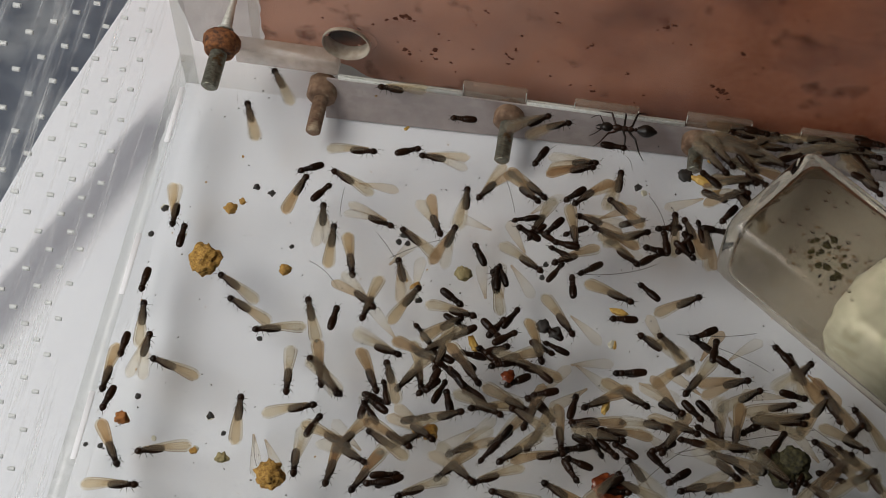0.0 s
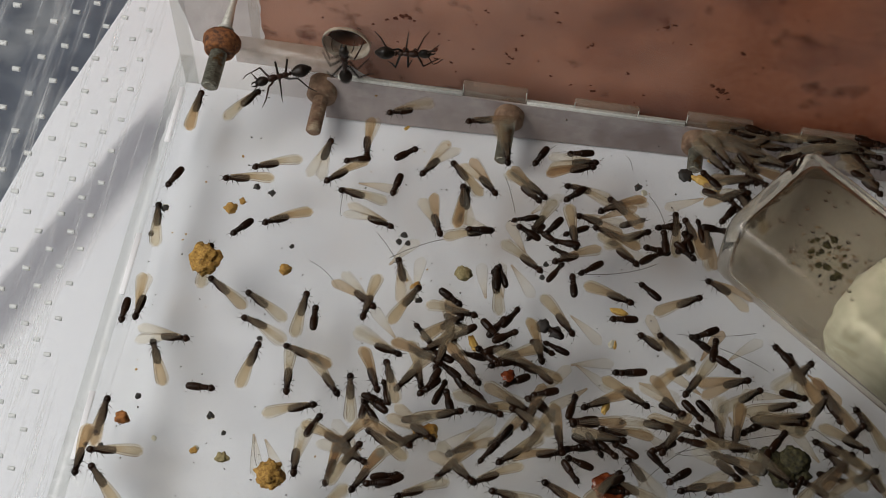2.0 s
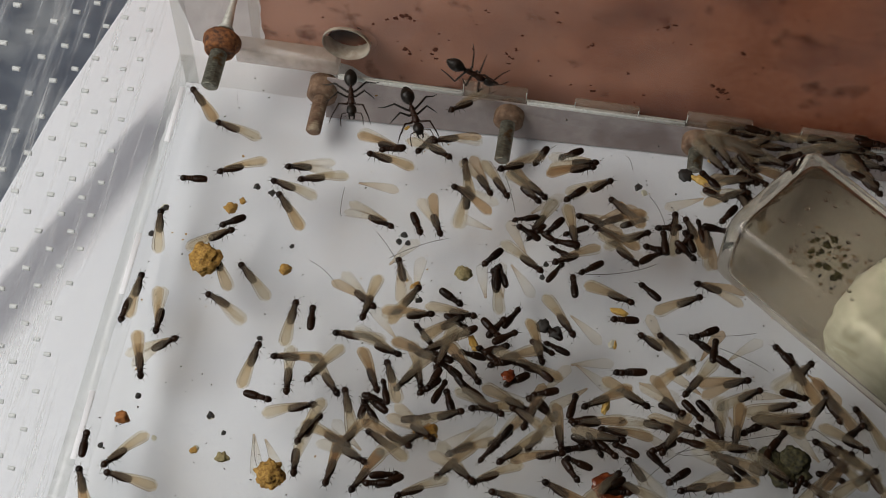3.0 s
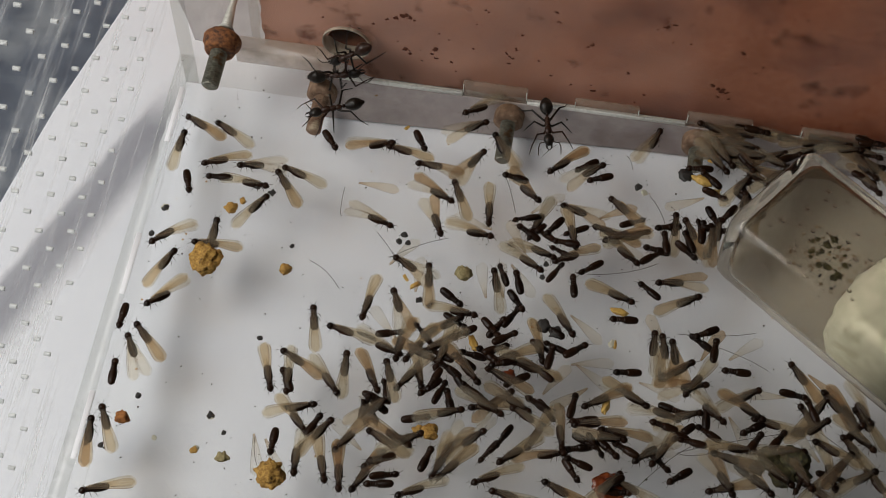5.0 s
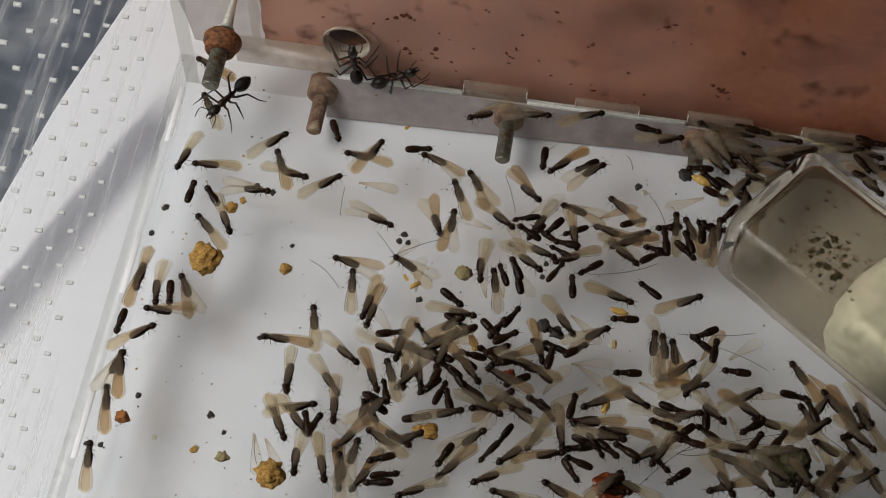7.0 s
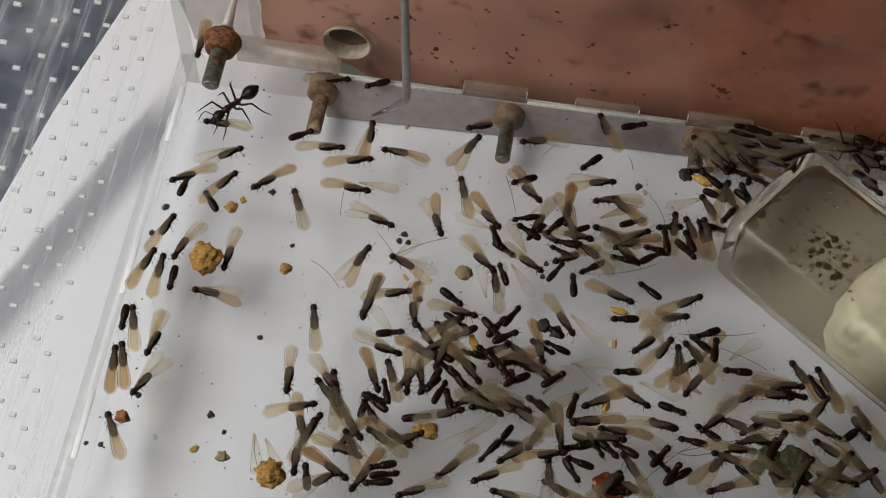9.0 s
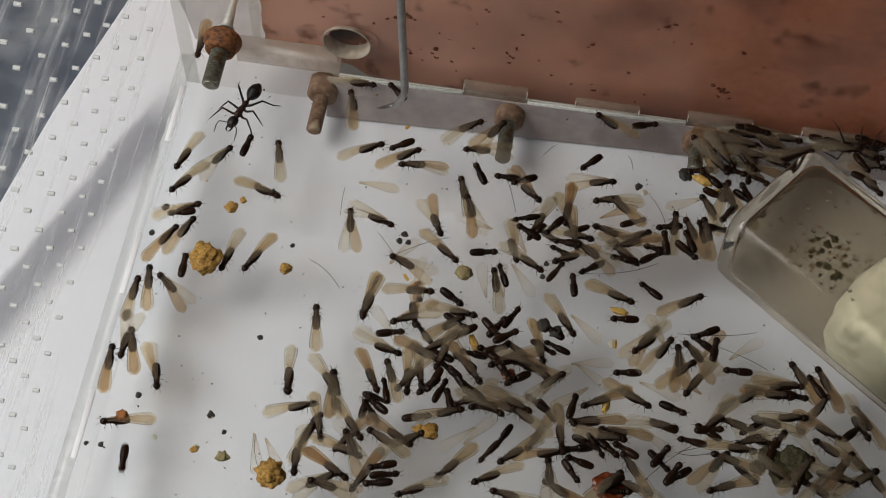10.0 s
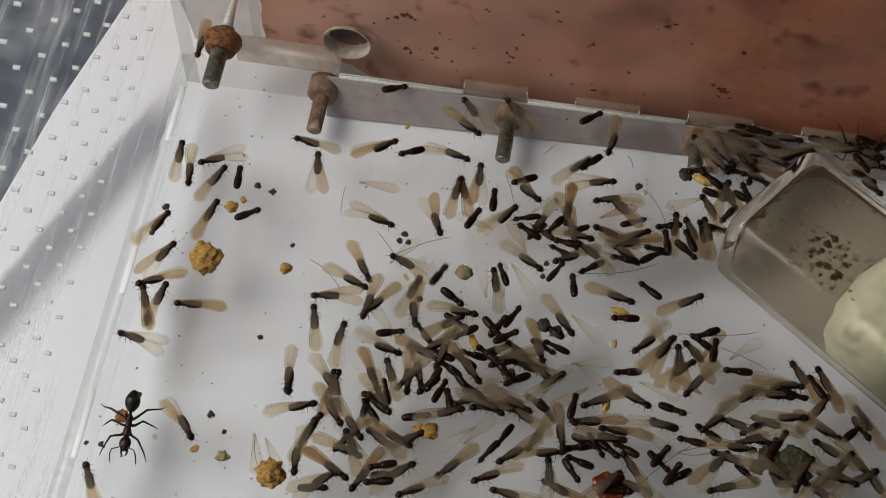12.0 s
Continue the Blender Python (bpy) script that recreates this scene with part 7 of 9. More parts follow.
    walk(alate("r", spot(73.8, -23.2, -38, 0.8)), [(0, spot(73.8, -23.2, -38, 0.8)), (3, spot(73.8, -23.2, -38, 0.8)), (4.8, spot(77.2, -35.9, -19, 0.8)), (7, spot(77.2, -35.9, -19, 0.8)), (8.8, spot(83.5, -30.8, -9, 0.8)), (12, spot(83.5, -30.8, -9, 0.8))])
    walk(alate("v", spot(79.7, -25.9, 169, 1.0)), [(0, spot(79.7, -25.9, 169, 1.0)), (3, spot(79.7, -25.9, 169, 1.0)), (4.8, spot(76.6, -24.1, 164, 1.0)), (7, spot(76.6, -24.1, 164, 1.0)), (8.8, spot(80.4, -32.0, 150, 1.0)), (12, spot(80.4, -32.0, 150, 1.0))])
    walk(alate("d", spot(77.2, -23.2, -135, 1.1)), [(0, spot(77.2, -23.2, -135, 1.1)), (3, spot(77.2, -23.2, -135, 1.1)), (4.8, spot(80.9, -18.1, -157, 1.1)), (5, spot(80.9, -18.1, -157, 1.1)), (5.17, spot(81.4, -12.6, -100, 1.1)), (5.33, spot(81.9, -7.1, -43, 1.1)), (5.5, spot(82.4, -1.6, 14, 1.1)), (6.5, spot(86.0, -4.7, -0, 1.1)), (7, spot(93.7, -4.7, -8, 1.1)), (8.8, spot(88.9, -5.5, -9, 1.1)), (9, spot(90.8, -3.2, 19, 1.1)), (9.5, spot(92.9, -2.2, 21, 1.1)), (11, spot(92.1, -5.0, -1, 1.1)), (11.5, spot(82.0, -3.0, 30, 1.1)), (12, spot(81.9, -2.0, 38, 1.1))])
    walk(alate("d", spot(66.6, -39.2, 98, 1.0)), [(0, spot(66.6, -39.2, 98, 1.0)), (3, spot(66.6, -39.2, 98, 1.0)), (4.8, spot(70.1, -39.6, 109, 1.0)), (7, spot(70.1, -39.6, 109, 1.0)), (7.83, spot(69.9, -38.5, 55, 1.0)), (8.67, spot(69.6, -37.4, 0, 1.0)), (9.5, spot(69.3, -36.3, -55, 1.0)), (10, spot(66.2, -36.4, 11, 1.0)), (10.5, spot(64.1, -29.1, 62, 1.0)), (11, spot(60.3, -28.8, 99, 1.0)), (11.5, spot(58.1, -21.5, 79, 1.0)), (12, spot(61.7, -27.6, 66, 1.0))])
    walk(alate("v", spot(48.3, -40.2, 111, 0.6)), [(0, spot(48.3, -40.2, 111, 0.6)), (3, spot(48.3, -40.2, 111, 0.6)), (4.8, spot(47.4, -40.1, 153, 0.6)), (7, spot(47.4, -40.1, 153, 0.6)), (8.8, spot(46.7, -40.1, 158, 0.6)), (12, spot(46.7, -40.1, 158, 0.6))])
    walk(alate("f", spot(53.3, -45.2, 63, 0.2)), [(0, spot(53.3, -45.2, 63, 0.2)), (3, spot(53.3, -45.2, 63, 0.2)), (3.9, spot(53.6, -52.7, 5, 0.2)), (4.8, spot(53.8, -60.3, -52, 0.2)), (5, spot(52.9, -61.0, -120, 0.2)), (5.5, spot(53.4, -61.0, -147, 0.2)), (6, spot(53.3, -64.6, -98, 0.2)), (8.8, spot(54.5, -67.5, -83, 0.2)), (12, spot(54.5, -67.5, -83, 0.2))])
    walk(alate("v", spot(46.1, -51.7, -34, 1.2)), [(0, spot(46.1, -51.7, -34, 1.2)), (3, spot(46.1, -51.7, -34, 1.2)), (3.9, spot(47.3, -51.2, 38, 1.2)), (4.8, spot(48.6, -50.7, 109, 1.2)), (5, spot(48.5, -47.1, 115, 1.2)), (5.5, spot(47.5, -44.9, 115, 1.2)), (6, spot(44.4, -43.6, 151, 1.2)), (6.5, spot(38.8, -42.1, 159, 1.2)), (7, spot(36.5, -42.5, 168, 1.2)), (7.9, spot(39.5, -42.6, 101, 1.2)), (8.8, spot(42.4, -42.7, 34, 1.2)), (9, spot(42.8, -39.0, 67, 1.2)), (9.5, spot(42.3, -36.6, 77, 1.2)), (10, spot(37.7, -31.7, 100, 1.2)), (10.5, spot(29.8, -27.3, 152, 1.2)), (11, spot(28.6, -26.6, 155, 1.2)), (11.5, spot(27.9, -23.1, 121, 1.2)), (12, spot(29.2, -20.2, 100, 1.2))])
    walk(alate("d", spot(91.0, -57.2, -168, 0.5)), [(0, spot(91.0, -57.2, -168, 0.5)), (3, spot(91.0, -57.2, -168, 0.5)), (3.9, spot(87.9, -54.7, -244, 0.5)), (4.8, spot(84.9, -52.3, 39, 0.5)), (7, spot(84.9, -52.3, 39, 0.5)), (8.8, spot(81.6, -58.7, 41, 0.5)), (9.5, spot(81.6, -58.7, 41, 0.5)), (10.28, spot(85.7, -93.2, 39, 0.5)), (12, spot(85.7, -93.2, 39, 0.5))])
    walk(alate("r", spot(93.7, -49.1, 150, 1.2)), [(0, spot(93.7, -49.1, 150, 1.2)), (3, spot(93.7, -49.1, 150, 1.2)), (4.8, spot(96.6, -48.0, 90, 1.2)), (7, spot(96.6, -48.0, 90, 1.2)), (7.9, spot(94.8, -50.6, 158, 1.2)), (8.8, spot(93.0, -53.2, -134, 1.2)), (12, spot(93.0, -53.2, -134, 1.2))])
    walk(alate("l", spot(97.2, -48.5, 141, 1.2)), [(0, spot(97.2, -48.5, 141, 1.2)), (3, spot(97.2, -48.5, 141, 1.2)), (4.8, spot(97.9, -48.4, 102, 1.2)), (7, spot(97.9, -48.4, 102, 1.2)), (8.8, spot(99.8, -49.0, 62, 1.2)), (12, spot(99.8, -49.0, 62, 1.2))])
    walk(alate("v", spot(114.4, -54.7, 22, 0.6)), [(0, spot(114.4, -54.7, 22, 0.6)), (3, spot(114.4, -54.7, 22, 0.6)), (3.9, spot(107.1, -51.8, 62, 0.6)), (4.8, spot(99.8, -48.9, 103, 0.6)), (7, spot(99.8, -48.9, 103, 0.6)), (8.8, spot(100.9, -49.9, 98, 0.6)), (12, spot(100.9, -49.9, 98, 0.6))])
    walk(alate("v", spot(103.2, -64.1, -41, 0.4)), [(0, spot(103.2, -64.1, -41, 0.4)), (3, spot(103.2, -64.1, -41, 0.4)), (4.8, spot(107.1, -56.8, 17, 0.4)), (7, spot(107.1, -56.8, 17, 0.4)), (7.9, spot(104.5, -52.9, 76, 0.4)), (8.8, spot(101.9, -49.0, 136, 0.4)), (12, spot(101.9, -49.0, 136, 0.4))])
    walk(alate("d", spot(106.6, -64.1, -41, 0.5)), [(0, spot(106.6, -64.1, -41, 0.5)), (3, spot(106.6, -64.1, -41, 0.5)), (4.8, spot(106.5, -69.0, -20, 0.5)), (7, spot(106.5, -69.0, -20, 0.5)), (7.9, spot(105.0, -70.9, 21, 0.5)), (8.8, spot(103.4, -72.7, 62, 0.5)), (12, spot(103.4, -72.7, 62, 0.5))])
    walk(alate("d", spot(109.1, -63.6, -41, 0.3)), [(0, spot(109.1, -63.6, -41, 0.3)), (3, spot(109.1, -63.6, -41, 0.3)), (3.9, spot(108.0, -62.1, 27, 0.3)), (4.8, spot(106.9, -60.6, 94, 0.3)), (7, spot(106.9, -60.6, 94, 0.3)), (7.9, spot(113.5, -63.7, 43, 0.3)), (8.8, spot(120.1, -66.7, -8, 0.3)), (12, spot(120.1, -66.7, -8, 0.3))])
    walk(alate("v", spot(94.1, -73.2, 132, 0.5)), [(0, spot(94.1, -73.2, 132, 0.5)), (3, spot(94.1, -73.2, 132, 0.5)), (3.9, spot(94.7, -73.5, 177, 0.5)), (4.8, spot(95.2, -73.9, -138, 0.5)), (7, spot(95.2, -73.9, -138, 0.5)), (7.9, spot(87.9, -74.6, -198, 0.5)), (8.8, spot(80.6, -75.4, 101, 0.5)), (12, spot(80.6, -75.4, 101, 0.5))])
    walk(alate("d", spot(97.9, -71.5, -148, 0.5)), [(0, spot(97.9, -71.5, -148, 0.5)), (3, spot(97.9, -71.5, -148, 0.5)), (4.8, spot(101.6, -68.7, -135, 0.5)), (7, spot(101.6, -68.7, -135, 0.5)), (7.6, spot(101.4, -69.1, -191, 0.5)), (8.2, spot(101.3, -69.5, -247, 0.5)), (8.8, spot(101.2, -69.9, 57, 0.5)), (12, spot(101.2, -69.9, 57, 0.5))])
    walk(alate("l", spot(110.4, -68.3, -75, 0.3)), [(0, spot(110.4, -68.3, -75, 0.3)), (3, spot(110.4, -68.3, -75, 0.3)), (4.8, spot(110.6, -63.9, -35, 0.3)), (7, spot(110.6, -63.9, -35, 0.3)), (7.9, spot(109.8, -63.5, -113, 0.3)), (8.8, spot(109.1, -63.1, 169, 0.3)), (12, spot(109.1, -63.1, 169, 0.3))])
    walk(alate("r", spot(101.4, -66.6, -6, 0.5)), [(0, spot(101.4, -66.6, -6, 0.5)), (3, spot(101.4, -66.6, -6, 0.5)), (4.8, spot(102.7, -64.7, -15, 0.5)), (7, spot(102.7, -64.7, -15, 0.5)), (8.8, spot(102.4, -66.4, -6, 0.5)), (12, spot(102.4, -66.4, -6, 0.5))])
    walk(alate("r", spot(106.4, -66.8, -17, 0.4)), [(0, spot(106.4, -66.8, -17, 0.4)), (3, spot(106.4, -66.8, -17, 0.4)), (4.8, spot(106.5, -62.4, 19, 0.4)), (7, spot(106.5, -62.4, 19, 0.4)), (7.9, spot(106.4, -64.4, -57, 0.4)), (8.8, spot(106.3, -66.3, -133, 0.4)), (12, spot(106.3, -66.3, -133, 0.4))])
    walk(alate("f", spot(112.3, -69.3, -93, 1.0)), [(0, spot(112.3, -69.3, -93, 1.0)), (3, spot(112.3, -69.3, -93, 1.0)), (4.8, spot(117.3, -62.6, -28, 1.0)), (7, spot(117.3, -62.6, -28, 1.0)), (8.8, spot(122.0, -57.4, 0, 1.0)), (12, spot(122.0, -57.4, 0, 1.0))])
    walk(alate("d", spot(112.3, -54.0, -29, 1.2)), [(0, spot(112.3, -54.0, -29, 1.2)), (3, spot(112.3, -54.0, -29, 1.2)), (3.9, spot(110.7, -54.0, -104, 1.2)), (4.8, spot(109.1, -54.0, -179, 1.2)), (7, spot(109.1, -54.0, -179, 1.2)), (8.8, spot(109.3, -54.0, -177, 1.2)), (12, spot(109.3, -54.0, -177, 1.2))])
    walk(alate("f", spot(122.6, -58.4, 19, 0.9)), [(0, spot(122.6, -58.4, 19, 0.9)), (3, spot(122.6, -58.4, 19, 0.9)), (4.8, spot(124.9, -67.2, 9, 0.9)), (7, spot(124.9, -67.2, 9, 0.9)), (8.8, spot(124.6, -60.8, 9, 0.9)), (12, spot(124.6, -60.8, 9, 0.9))])
    walk(alate("l", spot(125.1, -60.0, 23, 0.7)), [(0, spot(125.1, -60.0, 23, 0.7)), (3, spot(125.1, -60.0, 23, 0.7)), (4.8, spot(128.6, -60.2, 42, 0.7)), (7, spot(128.6, -60.2, 42, 0.7)), (8.8, spot(123.9, -54.7, 7, 0.7)), (12, spot(123.9, -54.7, 7, 0.7))])
    walk(alate("f", spot(124.7, -61.9, 2, 0.9)), [(0, spot(124.7, -61.9, 2, 0.9)), (3, spot(124.7, -61.9, 2, 0.9)), (4.8, spot(126.2, -74.4, -52, 0.9)), (7, spot(126.2, -74.4, -52, 0.9)), (7.9, spot(126.1, -71.3, 1, 0.9)), (8.8, spot(126.0, -68.1, 53, 0.9)), (12, spot(126.0, -68.1, 53, 0.9))])
    walk(alate("f", spot(126.9, -54.8, 131, 0.7)), [(0, spot(126.9, -54.8, 131, 0.7)), (3, spot(126.9, -54.8, 131, 0.7)), (4.8, spot(126.9, -54.8, 132, 0.7)), (7, spot(126.9, -54.8, 132, 0.7)), (8.8, spot(125.7, -50.4, 120, 0.7)), (12, spot(125.7, -50.4, 120, 0.7))])
    walk(alate("f", spot(129.8, -65.1, 145, 0.4)), [(0, spot(129.8, -65.1, 145, 0.4)), (3, spot(129.8, -65.1, 145, 0.4)), (4.8, spot(130.7, -62.8, 130, 0.4)), (7, spot(130.7, -62.8, 130, 0.4)), (7.54, spot(131.5, -83.2, 131, 0.4)), (12, spot(131.5, -83.2, 131, 0.4))])
    walk(alate("f", spot(127.9, -66.7, 142, 0.8)), [(0, spot(127.9, -66.7, 142, 0.8)), (3, spot(127.9, -66.7, 142, 0.8)), (3.9, spot(129.0, -70.2, 216, 0.8)), (4.8, spot(130.1, -73.8, -71, 0.8)), (7, spot(130.1, -73.8, -71, 0.8)), (8.8, spot(133.9, -72.1, -15, 0.8)), (12, spot(133.9, -72.1, -15, 0.8))])
    walk(alate("f", spot(130.7, -60.6, -57, 0.3)), [(0, spot(130.7, -60.6, -57, 0.3)), (3, spot(130.7, -60.6, -57, 0.3)), (4.8, spot(133.7, -61.2, -53, 0.3)), (7, spot(133.7, -61.2, -53, 0.3)), (8.8, spot(130.8, -63.9, -25, 0.3)), (12, spot(130.8, -63.9, -25, 0.3))])
    walk(alate("f", spot(135.7, -65.3, -21, 0.5)), [(0, spot(135.7, -65.3, -21, 0.5)), (3, spot(135.7, -65.3, -21, 0.5)), (4.8, spot(136.7, -65.1, -37, 0.5)), (7, spot(136.7, -65.1, -37, 0.5)), (8.8, spot(136.3, -70.5, -46, 0.5)), (12, spot(136.3, -70.5, -46, 0.5))])
    walk(alate("d", spot(117.5, -72.7, -99, 0.8)), [(0, spot(117.5, -72.7, -99, 0.8)), (3, spot(117.5, -72.7, -99, 0.8)), (3.6, spot(117.3, -70.0, -46, 0.8)), (4.2, spot(117.1, -67.4, 7, 0.8)), (4.8, spot(117.0, -64.7, 61, 0.8)), (7, spot(117.0, -64.7, 61, 0.8)), (8.8, spot(119.5, -65.4, 74, 0.8)), (12, spot(119.5, -65.4, 74, 0.8))])
    walk(alate("l", spot(125.2, -49.2, 54, 0.4)), [(0, spot(125.2, -49.2, 54, 0.4)), (3, spot(125.2, -49.2, 54, 0.4)), (3.9, spot(130.6, -54.8, -0, 0.4)), (4.8, spot(136.1, -60.3, -54, 0.4)), (7, spot(136.1, -60.3, -54, 0.4)), (8.8, spot(135.6, -63.1, -52, 0.4)), (12, spot(135.6, -63.1, -52, 0.4))])
    walk(alate("l", spot(120.7, -48.2, 116, 0.3)), [(0, spot(120.7, -48.2, 116, 0.3)), (3, spot(120.7, -48.2, 116, 0.3)), (4.8, spot(123.1, -58.0, 127, 0.3)), (7, spot(123.1, -58.0, 127, 0.3)), (7.9, spot(122.8, -56.1, 75, 0.3)), (8.8, spot(122.5, -54.2, 23, 0.3)), (12, spot(122.5, -54.2, 23, 0.3))])
    walk(alate("d", spot(117.9, -47.4, 138, 1.1)), [(0, spot(117.9, -47.4, 138, 1.1)), (3, spot(117.9, -47.4, 138, 1.1)), (4.8, spot(124.2, -57.1, 116, 1.1)), (7, spot(124.2, -57.1, 116, 1.1)), (8.8, spot(124.2, -52.6, 128, 1.1)), (12, spot(124.2, -52.6, 128, 1.1))])
    walk(alate("d", spot(105.0, -28.8, -75, 0.4)), [(0, spot(105.0, -28.8, -75, 0.4)), (3, spot(105.0, -28.8, -75, 0.4)), (8.8, spot(110.7, -11.4, -13, 0.4)), (12, spot(110.7, -11.4, -13, 0.4))])
    walk(alate("l", spot(103.5, -24.4, 111, 1.0)), [(0, spot(103.5, -24.4, 111, 1.0)), (3, spot(103.5, -24.4, 111, 1.0)), (4.8, spot(104.8, -23.6, 100, 1.0)), (7, spot(104.8, -23.6, 100, 1.0)), (8.8, spot(103.3, -22.6, 108, 1.0)), (12, spot(103.3, -22.6, 108, 1.0))])
    walk(alate("d", spot(101.5, -26.6, 62, 1.0)), [(0, spot(101.5, -26.6, 62, 1.0)), (3, spot(101.5, -26.6, 62, 1.0)), (4.8, spot(103.4, -23.2, 90, 1.0)), (7, spot(103.4, -23.2, 90, 1.0)), (7.9, spot(95.2, -28.6, 134, 1.0)), (8.8, spot(87.0, -34.0, 178, 1.0)), (12, spot(87.0, -34.0, 178, 1.0))])
    walk(alate("r", spot(113.4, -12.8, -3, 0.4)), [(0, spot(113.4, -12.8, -3, 0.4)), (3, spot(113.4, -12.8, -3, 0.4)), (4.8, spot(110.4, -7.7, -6, 0.4)), (7, spot(110.4, -7.7, -6, 0.4)), (8.8, spot(112.6, -8.4, -27, 0.4)), (12, spot(112.6, -8.4, -27, 0.4))])
    walk(alate("f", spot(111.7, -11.5, 24, 0.5)), [(0, spot(111.7, -11.5, 24, 0.5)), (3, spot(111.7, -11.5, 24, 0.5)), (4.8, spot(111.7, -11.2, 56, 0.5)), (7, spot(111.7, -11.2, 56, 0.5)), (8.8, spot(107.5, -13.2, 77, 0.5)), (12, spot(107.5, -13.2, 77, 0.5))])
    walk(alate("v", spot(111.9, -15.2, 18, 0.6)), [(0, spot(111.9, -15.2, 18, 0.6)), (3, spot(111.9, -15.2, 18, 0.6)), (4.8, spot(110.9, -15.1, 86, 0.6)), (7, spot(110.9, -15.1, 86, 0.6)), (8.8, spot(106.5, -14.1, 116, 0.6)), (12, spot(106.5, -14.1, 116, 0.6))])
    walk(alate("f", spot(112.0, -1.2, -1, 1.0)), [(0, spot(112.0, -1.2, -1, 1.0)), (3, spot(112.0, -1.2, -1, 1.0)), (4.8, spot(112.6, -1.5, 6, 1.0)), (7, spot(112.6, -1.5, 6, 1.0)), (8.8, spot(112.8, -4.8, -7, 1.0)), (12, spot(112.8, -4.8, -7, 1.0))])
    walk(alate("r", spot(110.2, -5.2, -8, 0.9)), [(0, spot(110.2, -5.2, -8, 0.9)), (3, spot(110.2, -5.2, -8, 0.9)), (4.8, spot(112.4, -6.1, -2, 0.9)), (7, spot(112.4, -6.1, -2, 0.9)), (8.8, spot(109.0, -4.7, -18, 0.9)), (12, spot(109.0, -4.7, -18, 0.9))])
    walk(alate("f", spot(116.4, -1.2, 36, 1.3)), [(0, spot(116.4, -1.2, 36, 1.3)), (3, spot(116.4, -1.2, 36, 1.3)), (3.9, spot(108.4, -1.2, 99, 1.3)), (4.8, spot(100.5, -1.2, 163, 1.3)), (7, spot(100.5, -1.2, 163, 1.3)), (8.8, spot(99.7, -4.5, 120, 1.3)), (12, spot(99.7, -4.5, 120, 1.3))])
    walk(alate("f", spot(118.9, -4.1, -0, 0.4)), [(0, spot(118.9, -4.1, -0, 0.4)), (3, spot(118.9, -4.1, -0, 0.4)), (4.8, spot(118.4, -4.8, 27, 0.4)), (7, spot(118.4, -4.8, 27, 0.4)), (8.8, spot(117.3, -5.0, -29, 0.4)), (12, spot(117.3, -5.0, -29, 0.4))])
    walk(alate("f", spot(118.0, -7.4, 1, 0.3)), [(0, spot(118.0, -7.4, 1, 0.3)), (3, spot(118.0, -7.4, 1, 0.3)), (4.8, spot(118.6, -8.7, 41, 0.3)), (7, spot(118.6, -8.7, 41, 0.3)), (8.8, spot(119.0, -5.3, -33, 0.3)), (12, spot(119.0, -5.3, -33, 0.3))])
    walk(alate("f", spot(126.8, -1.3, 5, 1.2)), [(0, spot(126.8, -1.3, 5, 1.2)), (3, spot(126.8, -1.3, 5, 1.2)), (8.8, spot(123.1, -4.3, 17, 1.2)), (12, spot(123.1, -4.3, 17, 1.2))])
    walk(alate("l", spot(129.5, -2.8, 19, 1.2)), [(0, spot(129.5, -2.8, 19, 1.2)), (3, spot(129.5, -2.8, 19, 1.2)), (4.8, spot(130.6, -1.7, 3, 1.2)), (7, spot(130.6, -1.7, 3, 1.2)), (8.8, spot(131.7, -1.5, 16, 1.2)), (12, spot(131.7, -1.5, 16, 1.2))])
    walk(alate("f", spot(133.9, -3.9, -15, 0.9)), [(0, spot(133.9, -3.9, -15, 0.9)), (3, spot(133.9, -3.9, -15, 0.9)), (3.9, spot(132.9, -3.7, 61, 0.9)), (4.8, spot(131.8, -3.6, 137, 0.9)), (7, spot(131.8, -3.6, 137, 0.9)), (7.5, spot(150.7, -1.2, 140, 0.9)), (12, spot(150.7, -1.2, 140, 0.9))])
    walk(alate("f", spot(135.7, -10.2, -42, 1.0)), [(0, spot(135.7, -10.2, -42, 1.0)), (3, spot(135.7, -10.2, -42, 1.0)), (8.8, spot(135.6, -5.0, -35, 1.0)), (12, spot(135.6, -5.0, -35, 1.0))])
    walk(alate("l", spot(108.7, -15.9, 136, 0.9)), [(0, spot(108.7, -15.9, 136, 0.9)), (3, spot(108.7, -15.9, 136, 0.9)), (4.8, spot(106.5, -22.0, 87, 0.9)), (7, spot(106.5, -22.0, 87, 0.9)), (8.8, spot(102.4, -17.6, 125, 0.9)), (12, spot(102.4, -17.6, 125, 0.9))])
    walk(alate("v", spot(50.0, -81.4, -23, 0.3)), [(0, spot(50.0, -81.4, -23, 0.3)), (3, spot(50.0, -81.4, -23, 0.3)), (3.9, spot(49.8, -81.7, -85, 0.3)), (4.8, spot(49.6, -82.0, -147, 0.3)), (5, spot(49.2, -82.4, -142, 0.3)), (5.25, spot(46.8, -80.5, -197, 0.3)), (5.5, spot(44.5, -78.5, 108, 0.3)), (6, spot(44.7, -75.8, 97, 0.3)), (6.5, spot(45.4, -80.6, 105, 0.3)), (7, spot(44.8, -80.1, 108, 0.3)), (8.8, spot(45.5, -83.7, 38, 0.3)), (12, spot(45.5, -83.7, 38, 0.3))])
